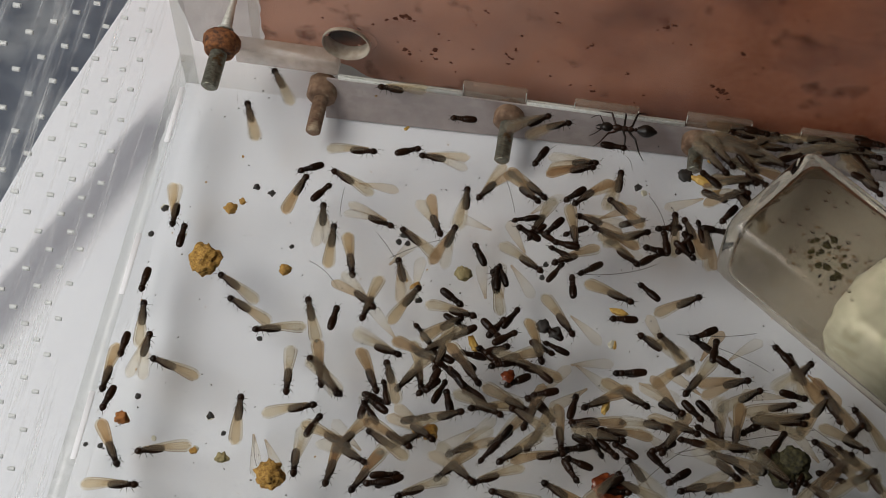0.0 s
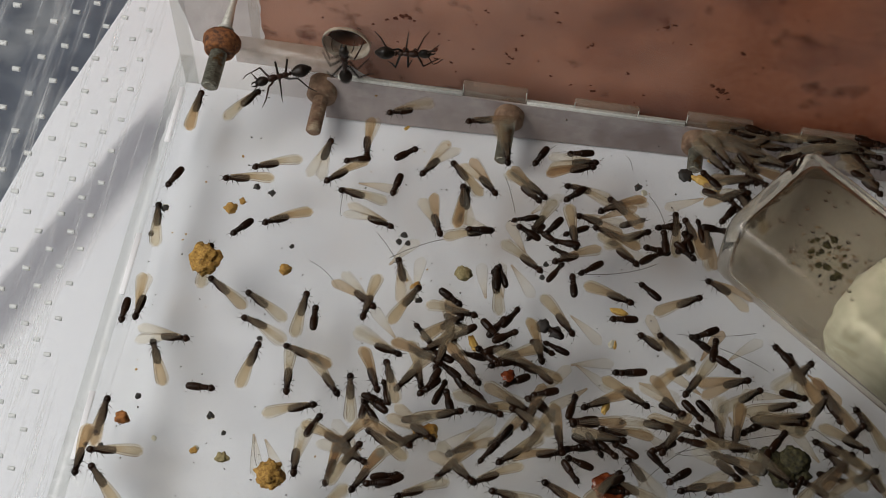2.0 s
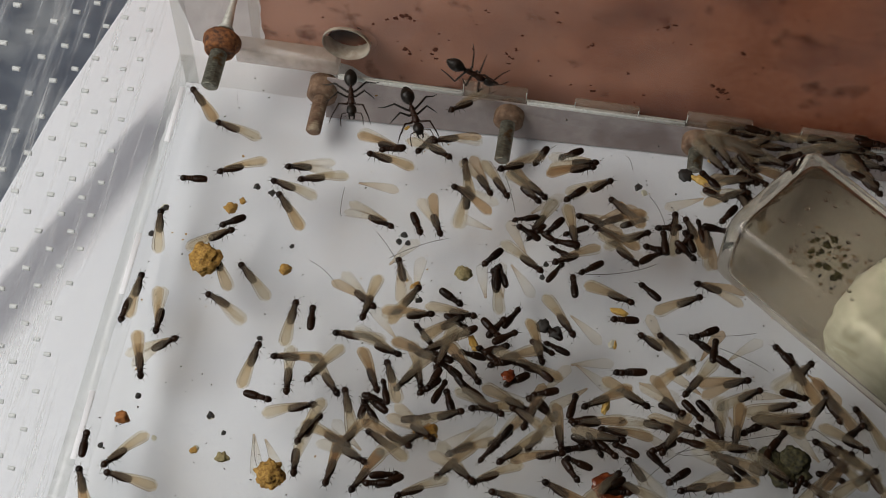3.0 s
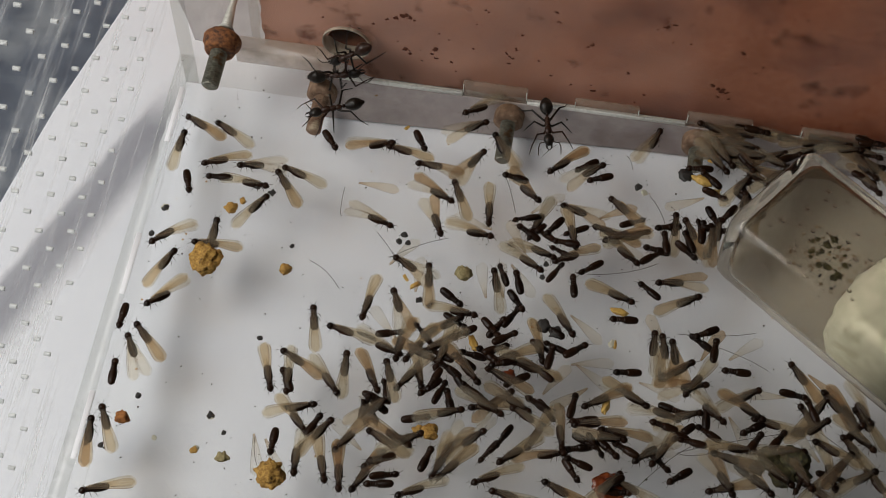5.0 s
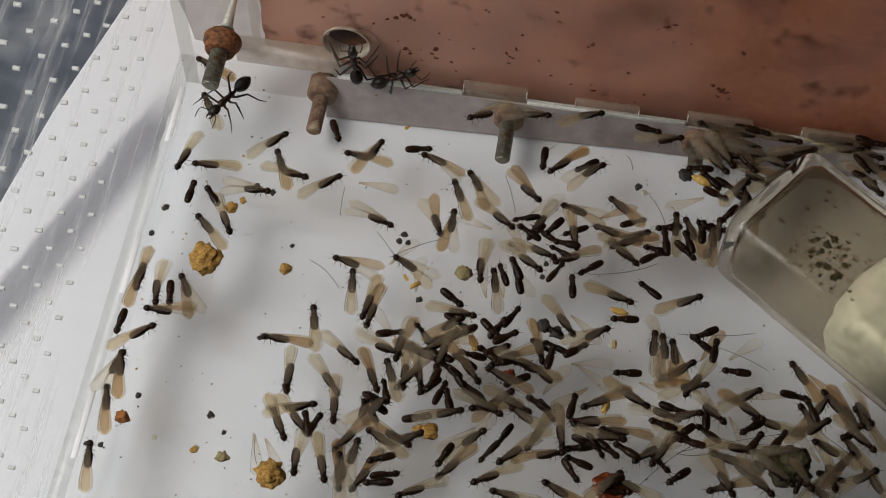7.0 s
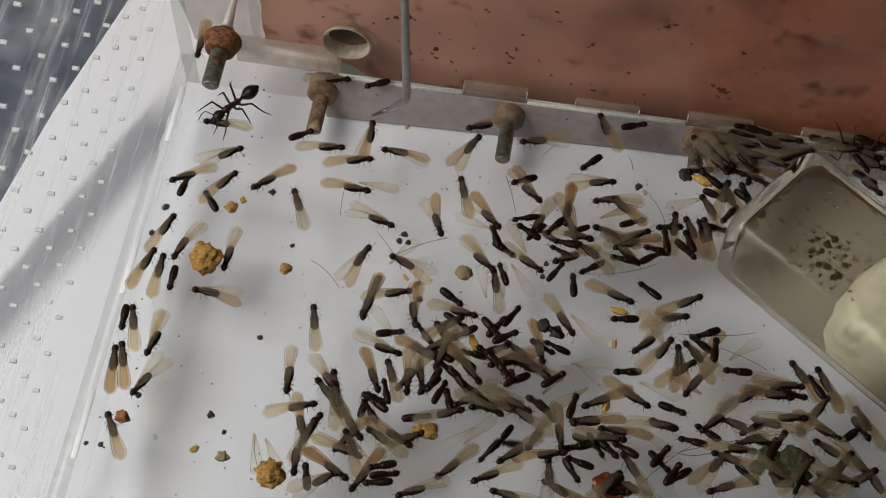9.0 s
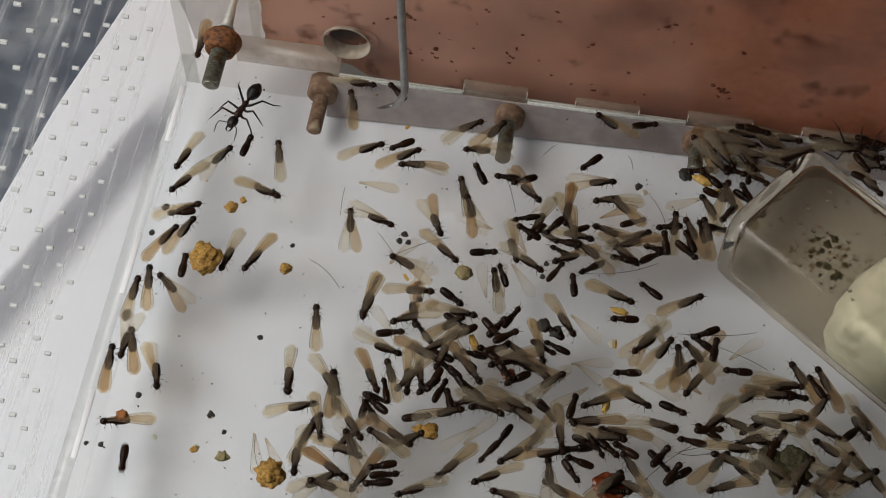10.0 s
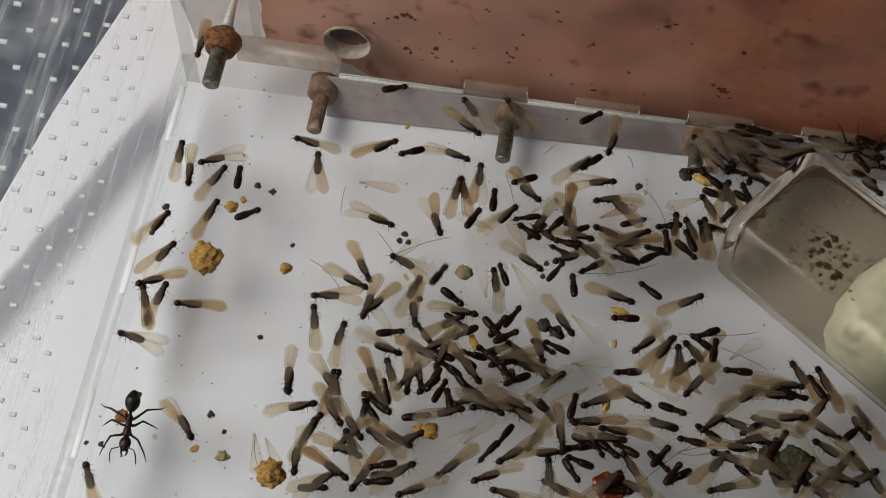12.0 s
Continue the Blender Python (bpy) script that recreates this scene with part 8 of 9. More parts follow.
    walk(alate("f", spot(46.5, -78.6, -19)), [(0, spot(46.5, -78.6, -19)), (3, spot(46.5, -78.6, -19)), (4.8, spot(43.4, -86.0, -71)), (7, spot(43.4, -86.0, -71)), (8.8, spot(48.8, -80.4, -15)), (12, spot(48.8, -80.4, -15))])
    walk(alate("f", spot(43.5, -86.5, -98)), [(0, spot(43.5, -86.5, -98)), (3, spot(43.5, -86.5, -98)), (4.8, spot(46.1, -87.2, -79)), (7, spot(46.1, -87.2, -79)), (8.8, spot(47.2, -84.9, -28)), (12, spot(47.2, -84.9, -28))])
    walk(alate("d", spot(52.2, -85.4, -149, 0.6)), [(0, spot(52.2, -85.4, -149, 0.6)), (3, spot(52.2, -85.4, -149, 0.6)), (4.8, spot(49.9, -81.2, -157, 0.6)), (7, spot(49.9, -81.2, -157, 0.6)), (8.8, spot(50.2, -82.5, -160, 0.6)), (12, spot(50.2, -82.5, -160, 0.6))])
    walk(alate("v", spot(68.8, -82.2, -34, 0.8)), [(0, spot(68.8, -82.2, -34, 0.8)), (3, spot(68.8, -82.2, -34, 0.8)), (4.8, spot(69.3, -72.0, 45, 0.8)), (7, spot(69.3, -72.0, 45, 0.8)), (7.6, spot(67.1, -70.9, 101, 0.8)), (8.2, spot(64.9, -69.8, 158, 0.8)), (8.8, spot(62.8, -68.7, -146, 0.8)), (12, spot(62.8, -68.7, -146, 0.8))])
    walk(alate("v", spot(63.2, -77.8, -147, 0.6)), [(0, spot(63.2, -77.8, -147, 0.6)), (3, spot(63.2, -77.8, -147, 0.6)), (4.8, spot(61.9, -80.1, -115, 0.6)), (5, spot(61.9, -80.1, -115, 0.6)), (5.5, spot(51.6, -82.3, -135, 0.6)), (6, spot(42.4, -88.0, -71, 0.6)), (6.5, spot(44.3, -82.5, -49, 0.6)), (6.75, spot(46.0, -79.8, 17, 0.6)), (7, spot(47.7, -77.1, 83, 0.6)), (8.8, spot(45.0, -75.9, 122, 0.6)), (12, spot(45.0, -75.9, 122, 0.6))])
    walk(alate("v", spot(60.9, -75.6, -27, 1.0)), [(0, spot(60.9, -75.6, -27, 1.0)), (3, spot(60.9, -75.6, -27, 1.0)), (4.8, spot(51.7, -68.4, 51, 1.0)), (7, spot(51.7, -68.4, 51, 1.0)), (8.8, spot(42.6, -68.8, 107, 1.0)), (9, spot(41.3, -67.3, 110, 1.0)), (9.5, spot(43.1, -68.7, 108, 1.0)), (10, spot(40.6, -86.4, 171, 1.0)), (10.17, spot(44.9, -83.9, 230, 1.0)), (10.33, spot(49.2, -81.5, 290, 1.0)), (10.5, spot(53.5, -79.0, -10, 1.0)), (11, spot(55.2, -83.0, -12, 1.0)), (11.5, spot(54.8, -80.9, 45, 1.0)), (12, spot(58.2, -80.4, 39, 1.0))])
    walk(alate("r", spot(70.2, -74.8, -135, 0.2)), [(0, spot(70.2, -74.8, -135, 0.2)), (3, spot(70.2, -74.8, -135, 0.2)), (3.6, spot(71.2, -71.0, -76, 0.2)), (4.2, spot(72.1, -67.2, -16, 0.2)), (4.8, spot(73.1, -63.4, 43, 0.2)), (7, spot(73.1, -63.4, 43, 0.2)), (8.8, spot(75.7, -67.9, -14, 0.2)), (12, spot(75.7, -67.9, -14, 0.2))])
    walk(alate("f", spot(75.6, -70.8, -107, 0.4)), [(0, spot(75.6, -70.8, -107, 0.4)), (3, spot(75.6, -70.8, -107, 0.4)), (3.9, spot(71.5, -65.3, -155, 0.4)), (4.8, spot(67.5, -59.9, 157, 0.4)), (7, spot(67.5, -59.9, 157, 0.4)), (8.8, spot(70.3, -54.3, 146, 0.4)), (12, spot(70.3, -54.3, 146, 0.4))])
    walk(alate("d", spot(76.2, -64.2, -158, 0.6)), [(0, spot(76.2, -64.2, -158, 0.6)), (3, spot(76.2, -64.2, -158, 0.6)), (3.9, spot(77.5, -58.8, -218, 0.6)), (4.8, spot(78.9, -53.5, 83, 0.6)), (7, spot(78.9, -53.5, 83, 0.6)), (7.9, spot(75.6, -57.8, 18, 0.6)), (8.8, spot(72.4, -62.0, -48, 0.6)), (12, spot(72.4, -62.0, -48, 0.6))])
    walk(alate("f", spot(99.9, -71.7, -115, 0.5)), [(0, spot(99.9, -71.7, -115, 0.5)), (3, spot(99.9, -71.7, -115, 0.5)), (4.8, spot(98.3, -74.1, -118, 0.5)), (7, spot(98.3, -74.1, -118, 0.5)), (7.9, spot(95.7, -73.2, -175, 0.5)), (8.8, spot(93.1, -72.3, 128, 0.5)), (12, spot(93.1, -72.3, 128, 0.5))])
    walk(alate("v", spot(103.3, -78.3, -158, 1.2)), [(0, spot(103.3, -78.3, -158, 1.2)), (3, spot(103.3, -78.3, -158, 1.2)), (3.9, spot(108.1, -78.1, -106, 1.2)), (4.8, spot(112.9, -77.8, -54, 1.2)), (7, spot(112.9, -77.8, -54, 1.2)), (7.9, spot(112.1, -73.7, -0, 1.2)), (8.8, spot(111.4, -69.6, 54, 1.2)), (12, spot(111.4, -69.6, 54, 1.2))])
    walk(alate("v", spot(113.7, -74.4, -35, 0.9)), [(0, spot(113.7, -74.4, -35, 0.9)), (3, spot(113.7, -74.4, -35, 0.9)), (4.8, spot(119.6, -76.4, -38, 0.9)), (7, spot(119.6, -76.4, -38, 0.9)), (7.9, spot(115.9, -72.3, -94, 0.9)), (8.8, spot(112.3, -68.2, -149, 0.9)), (12, spot(112.3, -68.2, -149, 0.9))])
    walk(alate("l", spot(53.0, -103.3, -41)), [(0, spot(53.0, -103.3, -41)), (1, spot(36.9, -16.1, -45)), (1.5, spot(40.3, -17.5, -41)), (2, spot(38.6, -19.2, -80)), (2.25, spot(38.7, -18.3, -37)), (2.5, spot(38.9, -17.5, 5)), (3, spot(45.2, -16.1, -7)), (5.9, spot(42.0, -14.6, 42)), (8.8, spot(38.8, -13.1, 92)), (9, spot(38.1, -10.5, 93)), (9.5, spot(32.9, -6.6, 123)), (10, spot(32.4, -4.0, 110)), (10.17, spot(34.3, -6.8, 56)), (10.33, spot(36.1, -9.7, 2)), (10.5, spot(38.0, -12.6, -53)), (11, spot(40.6, -13.6, -8)), (11.5, spot(43.3, -14.7, 36)), (12, spot(43.6, -14.3, 37))])
    walk(alate("d", spot(151.0, -1.2, -116, 0.6)), [(0, spot(151.0, -1.2, -116, 0.6)), (1, spot(94.1, -2.3, -159, 0.6)), (1.25, spot(97.7, -2.9, -82, 0.6)), (1.5, spot(101.4, -3.5, -6, 0.6)), (1.75, spot(104.6, -10.3, 62, 0.6)), (2, spot(107.8, -17.1, 130, 0.6)), (2.25, spot(111.8, -12.6, 70, 0.6)), (2.5, spot(115.8, -8.0, 9, 0.6)), (3.27, spot(110.3, -9.3, 69, 0.6)), (4.03, spot(104.8, -10.5, 128, 0.6)), (4.8, spot(99.3, -11.8, -173, 0.6)), (7, spot(99.3, -11.8, -173, 0.6)), (8.8, spot(99.4, -12.7, -164, 0.6)), (12, spot(99.4, -12.7, -164, 0.6))])
    walk(alate("l", spot(71.3, -98.7, -147, 0.3)), [(0, spot(71.3, -98.7, -147, 0.3)), (0.21, spot(71.3, -98.7, -147, 0.3)), (1, spot(65.6, -60.7, -146, 0.3)), (1.67, spot(62.7, -57.3, -92, 0.3)), (2.33, spot(59.8, -54.0, -38, 0.3)), (3, spot(56.8, -50.6, 15, 0.3)), (3.9, spot(54.1, -56.0, -39, 0.3)), (4.8, spot(51.4, -61.3, -93, 0.3)), (7, spot(51.4, -61.3, -93, 0.3)), (8.8, spot(53.8, -54.0, -74, 0.3)), (12, spot(53.8, -54.0, -74, 0.3))])
    walk(alate("f", spot(71.1, -94.8, 108, 0.4)), [(0, spot(71.1, -94.8, 108, 0.4)), (0.03, spot(71.1, -94.8, 108, 0.4)), (1.5, spot(60.8, -24.8, 107, 0.4)), (2, spot(54.8, -17.4, 134, 0.4)), (2.5, spot(57.3, -15.7, 103, 0.4)), (4.8, spot(55.8, -21.5, 115, 0.4)), (7, spot(55.8, -21.5, 115, 0.4)), (8.8, spot(56.9, -20.7, 109, 0.4)), (12, spot(56.9, -20.7, 109, 0.4))])
    walk(alate("f", spot(51.1, -98.0, 54, 0.4)), [(0, spot(51.1, -98.0, 54, 0.4)), (1, spot(51.1, -98.0, 54, 0.4)), (1.5, spot(47.4, -78.1, 55, 0.4)), (2, spot(48.3, -77.6, 63, 0.4)), (2.5, spot(48.1, -76.4, 79, 0.4)), (2.67, spot(44.5, -77.5, 136, 0.4)), (2.83, spot(40.9, -78.6, 193, 0.4)), (3, spot(37.2, -79.8, -109, 0.4)), (4.8, spot(37.9, -85.5, -100, 0.4)), (4.9, spot(40.3, -79.8, -21, 0.4)), (5, spot(42.6, -74.0, 58, 0.4)), (5.25, spot(42.5, -73.5, -6, 0.4)), (5.5, spot(42.4, -72.9, -70, 0.4)), (6, spot(44.2, -73.5, -59, 0.4)), (6.5, spot(42.7, -74.5, -85, 0.4)), (7, spot(42.8, -75.1, -82, 0.4)), (8.8, spot(48.3, -77.4, -48, 0.4)), (12, spot(48.3, -77.4, -48, 0.4))])
    walk(alate("v", spot(149.2, -28.2, 154, 0.4)), [(0, spot(149.2, -28.2, 154, 0.4)), (0.95, spot(149.2, -28.2, 154, 0.4)), (2, spot(104.9, -35.5, 155, 0.4)), (2.5, spot(104.0, -36.5, 158, 0.4)), (3, spot(102.9, -36.5, 168, 0.4)), (4.8, spot(96.3, -38.2, -167, 0.4)), (5, spot(95.8, -37.7, -171, 0.4)), (5.5, spot(93.5, -36.2, 178, 0.4)), (6, spot(91.4, -35.4, 169, 0.4)), (6.25, spot(88.8, -43.5, 103, 0.4)), (6.5, spot(86.3, -51.6, 36, 0.4)), (7, spot(88.5, -48.3, 36, 0.4)), (7.9, spot(88.7, -47.3, 112, 0.4)), (8.8, spot(88.8, -46.2, -172, 0.4)), (8.87, spot(93.4, -45.4, -230, 0.4)), (8.93, spot(97.9, -44.5, -287, 0.4)), (9, spot(102.5, -43.7, 16, 0.4)), (9.25, spot(98.0, -47.6, -63, 0.4)), (9.5, spot(93.5, -51.6, -142, 0.4)), (9.67, spot(94.7, -50.0, -196, 0.4)), (9.83, spot(95.9, -48.5, -250, 0.4)), (10, spot(97.1, -46.9, 56, 0.4)), (10.5, spot(95.9, -50.6, -12, 0.4)), (10.83, spot(92.6, -54.6, 42, 0.4)), (11.17, spot(89.3, -58.5, 96, 0.4)), (11.5, spot(86.0, -62.5, 150, 0.4)), (11.75, spot(93.2, -55.3, 105, 0.4)), (12, spot(100.3, -48.2, 61, 0.4))])
    walk(alate("f", spot(49.3, -97.9, 90)), [(0, spot(49.3, -97.9, 90)), (1.77, spot(49.3, -97.9, 90)), (2.5, spot(43.5, -67.0, 90)), (3, spot(43.4, -67.6, 110)), (4.8, spot(43.2, -62.5, 90)), (5, spot(42.5, -60.4, 94)), (5.5, spot(40.9, -60.0, 109)), (6, spot(42.3, -58.1, 97)), (6.5, spot(40.2, -47.8, 98)), (7, spot(40.4, -43.6, 98)), (8.8, spot(50.1, -46.2, 26)), (9, spot(52.0, -46.5, 18)), (9.5, spot(54.6, -46.6, 6)), (10, spot(55.9, -46.1, 6)), (10.5, spot(53.2, -44.5, 29)), (11, spot(53.2, -44.5, 37)), (11.5, spot(52.8, -42.1, 80)), (12, spot(53.0, -43.3, 73))])
    walk(alate("f", spot(44.2, -104.5, -124)), [(0, spot(44.2, -104.5, -124)), (1.73, spot(44.2, -104.5, -124)), (2.5, spot(36.5, -66.5, -121)), (3, spot(36.3, -67.6, -124)), (4.8, spot(38.8, -77.7, -45)), (7, spot(38.8, -77.7, -45)), (7.9, spot(39.2, -76.0, 14)), (8.8, spot(39.6, -74.3, 74)), (12, spot(39.6, -74.3, 74))])
    walk(alate("f", spot(62.7, -92.6, 99, 0.5)), [(0, spot(62.7, -92.6, 99, 0.5)), (3.79, spot(62.7, -92.6, 99, 0.5)), (5, spot(54.1, -40.4, 99, 0.5)), (5.5, spot(46.2, -43.5, 76, 0.5)), (5.67, spot(46.1, -47.9, 18, 0.5)), (5.83, spot(46.1, -52.2, -40, 0.5)), (6, spot(46.0, -56.6, -99, 0.5)), (8.8, spot(43.8, -53.4, -97, 0.5)), (9, spot(43.8, -53.4, -102, 0.5)), (9.5, spot(43.8, -53.4, -98, 0.5)), (10, spot(43.8, -53.4, -98, 0.5)), (10.5, spot(43.8, -53.4, -97, 0.5)), (11, spot(43.8, -53.4, -105, 0.5)), (11.5, spot(43.8, -53.4, -117, 0.5)), (12, spot(43.8, -53.4, -127, 0.5))])
    walk(alate("d", spot(63.8, -96.9, 74, 1.0)), [(0, spot(63.8, -96.9, 74, 1.0)), (4.5, spot(63.8, -96.9, 74, 1.0)), (5, spot(60.6, -76.8, 74, 1.0)), (5.17, spot(61.0, -77.9, 131, 1.0)), (5.33, spot(61.5, -79.1, 188, 1.0)), (5.5, spot(61.9, -80.3, -115, 1.0)), (7, spot(61.9, -80.3, -115, 1.0)), (7.5, spot(65.1, -100.2, -116, 1.0)), (12, spot(65.1, -100.2, -116, 1.0))])
    walk(alate("v", spot(30.9, -103.5, -176)), [(0, spot(30.9, -103.5, -176)), (4.94, spot(30.9, -103.5, -176)), (5.5, spot(25.3, -79.1, -176)), (6, spot(19.3, -62.8, 126)), (6.5, spot(12.0, -54.3, 138)), (7, spot(9.4, -49.9, 121)), (8.8, spot(13.8, -52.8, 177)), (9, spot(12.2, -52.8, 178)), (9.5, spot(5.7, -54.1, -175)), (10, spot(5.3, -50.6, 141)), (10.5, spot(5.6, -53.8, 171)), (11, spot(6.2, -49.8, 112)), (11.25, spot(6.0, -49.2, 182)), (11.5, spot(5.9, -48.7, -109)), (11.67, spot(6.2, -47.0, -52)), (11.83, spot(6.5, -45.3, 5)), (12, spot(6.8, -43.6, 61))])
    walk(alate("v", spot(63.7, -101.8, -110, 0.7)), [(0, spot(63.7, -101.8, -110, 0.7)), (4.59, spot(63.7, -101.8, -110, 0.7)), (5.5, spot(56.2, -56.2, -108, 0.7)), (6, spot(55.0, -59.2, -119, 0.7)), (7.4, spot(56.7, -55.2, -183, 0.7)), (8.8, spot(58.5, -51.1, 114, 0.7)), (9, spot(57.2, -52.5, 130, 0.7)), (9.67, spot(51.8, -53.6, 184, 0.7)), (10.33, spot(46.5, -54.7, 238, 0.7)), (11, spot(41.2, -55.7, -68, 0.7)), (11.5, spot(38.1, -55.9, -127, 0.7)), (12, spot(34.0, -51.0, -171, 0.7))])
    walk(alate("f", spot(10.7, -103.2, 98)), [(0, spot(10.7, -103.2, 98)), (5.29, spot(10.7, -103.2, 98)), (6, spot(3.2, -74.8, 98)), (6.5, spot(2.7, -74.8, 98)), (7, spot(1.9, -73.9, 102)), (10, spot(3.2, -62.2, 108)), (10.5, spot(6.2, -60.5, 99)), (11, spot(5.4, -55.4, 104)), (11.5, spot(5.0, -53.6, 104)), (12, spot(3.0, -53.4, 112))])
    walk(alate("f", spot(54.1, -101.5, -2, 1.1)), [(0, spot(54.1, -101.5, -2, 1.1)), (7.51, spot(54.1, -101.5, -2, 1.1)), (9, spot(40.7, -27.3, -3, 1.1)), (9.5, spot(50.6, -31.8, -24, 1.1)), (10, spot(59.3, -39.8, -36, 1.1)), (10.5, spot(65.4, -38.2, 0, 1.1)), (11, spot(64.6, -32.5, 51, 1.1)), (11.5, spot(66.3, -29.7, 47, 1.1)), (12, spot(57.0, -21.4, 84, 1.1))])
    walk(alate("r", spot(87.6, -93.4, 26, 0.6)), [(0, spot(87.6, -93.4, 26, 0.6)), (8.71, spot(87.6, -93.4, 26, 0.6)), (9.5, spot(83.5, -58.5, 28, 0.6)), (10, spot(81.6, -58.8, 41, 0.6)), (12, spot(81.6, -58.8, 41, 0.6))])
    walk(alate("d", spot(74.3, -96.5, -179)), [(0, spot(74.3, -96.5, -179)), (8.45, spot(74.3, -96.5, -179)), (10, spot(63.3, -19.2, -180)), (10.25, spot(64.9, -19.0, -258)), (10.5, spot(66.5, -18.7, 24)), (10.75, spot(63.6, -21.6, -53)), (11, spot(60.8, -24.6, -131)), (11.17, spot(61.6, -24.0, -188)), (11.33, spot(62.4, -23.4, -245)), (11.5, spot(63.2, -22.9, 59)), (12, spot(63.7, -22.1, 93))])
    walk(alate("d", spot(112.0, -90.6, 12, 0.4)), [(0, spot(112.0, -90.6, 12, 0.4)), (9.43, spot(112.0, -90.6, 12, 0.4)), (10, spot(110.2, -65.1, 12, 0.4)), (10.5, spot(102.3, -65.3, 88, 0.4)), (11.08, spot(104.2, -88.1, 88, 0.4)), (12, spot(104.2, -88.1, 88, 0.4))])
    walk(alate("v", spot(50.7, -98.5, 41, 0.9)), [(0, spot(50.7, -98.5, 41, 0.9)), (10.5, spot(50.7, -98.5, 41, 0.9)), (11, spot(47.8, -83.1, 42, 0.9)), (11.5, spot(47.7, -79.9, -10, 0.9)), (12, spot(52.3, -72.1, -54, 0.9))])
    walk(alate("f", spot(157.9, -8.2, 28, 0.6)), [(0, spot(157.9, -8.2, 28, 0.6)), (9.92, spot(157.9, -8.2, 28, 0.6)), (11, spot(101.9, -17.5, 28, 0.6)), (11.5, spot(101.3, -16.9, 103, 0.6)), (12, spot(152.8, -8.4, 98, 0.6))])
    walk(alate("r", spot(48.4, -96.6, 75)), [(0, spot(48.4, -96.6, 75)), (10.59, spot(48.4, -96.6, 75)), (11.5, spot(41.1, -58.3, 77)), (12, spot(41.0, -54.8, 82))])
    walk(alate("l", spot(81.0, -93.4, 128, 0.3)), [(0, spot(81.0, -93.4, 128, 0.3)), (11, spot(81.0, -93.4, 128, 0.3)), (11.5, spot(79.0, -77.7, 127, 0.3)), (12, spot(81.0, -93.4, 128, 0.3))])
    walk(alate("f", spot(89.9, -92.7, 43, 1.0)), [(0, spot(89.9, -92.7, 43, 1.0)), (10.38, spot(89.9, -92.7, 43, 1.0)), (12, spot(80.9, -12.8, 47, 1.0))])
    walk(alate("d", spot(66.1, -96.1, 62, 1.2)), [(0, spot(66.1, -96.1, 62, 1.2)), (10.8, spot(66.1, -96.1, 62, 1.2)), (12, spot(57.4, -40.8, 64, 1.2))])
    stir("d", spot(114.5, -2.2, -7, 2.1, 10, 4))
    stir("f", spot(113.0, -5.5, -6, 1.2, 0, 4))
    stir("v", spot(109.4, -4.9, 2, 0.6, -20, 4))
    stir("f", spot(113.8, -1.3, -7, 0.5, 18, -8))
    stir("d", spot(129.7, -1.6, -4, 0.8, -20, 4))
    stir("f", spot(132.6, -2.4, 6, 1.5, 18, 0))
    stir("f", spot(136.5, -3.7, -16, 0.9, 0, -4))
    stir("v", spot(137.2, -5.6, -11, 1.0, 18, -8))
    stir("d", spot(135.1, -10.0, -24, 1.2, -10, 0))
    stir("f", spot(136.3, -12.6, -45, 1.6, 0, -8))
    stir("f", spot(119.1, -8.6, -21, 1.1, 18, 0))
    stir("l", spot(112.2, -11.1, -46, 1.2, -10, 4))
    stir("f", spot(115.2, -7.0, -5, 1.2, 18, 4))
    stir("d", spot(121.1, -5.0, 27, 1.1, 10, 0))
    stir("d", spot(127.0, -1.3, -7, 0.5, 10, 4))
    stir("d", spot(133.5, -7.8, -58, 1.5, -20, -8))
    stir("d", spot(136.6, -1.3, -2, 2.0, -10, -4))
    stir("f", spot(108.4, -10.6, -49, 1.4, 18, 4))
    stir("v", spot(110.9, -13.5, -94, 0.5, -20, 0))
    stir("d", spot(102.1, -12.1, 143, 1.0, -10, -4))
    stir("f", spot(107.4, -12.2, -41, 1.5, 18, 4))
    stir("f", spot(103.4, -7.7, -130, 0.7, -10, -4))
    stir("d", spot(112.7, -1.3, -6, 0.5, -20, 4))
    stir("d", spot(135.7, -1.3, -14, 2.0, -10, -4))
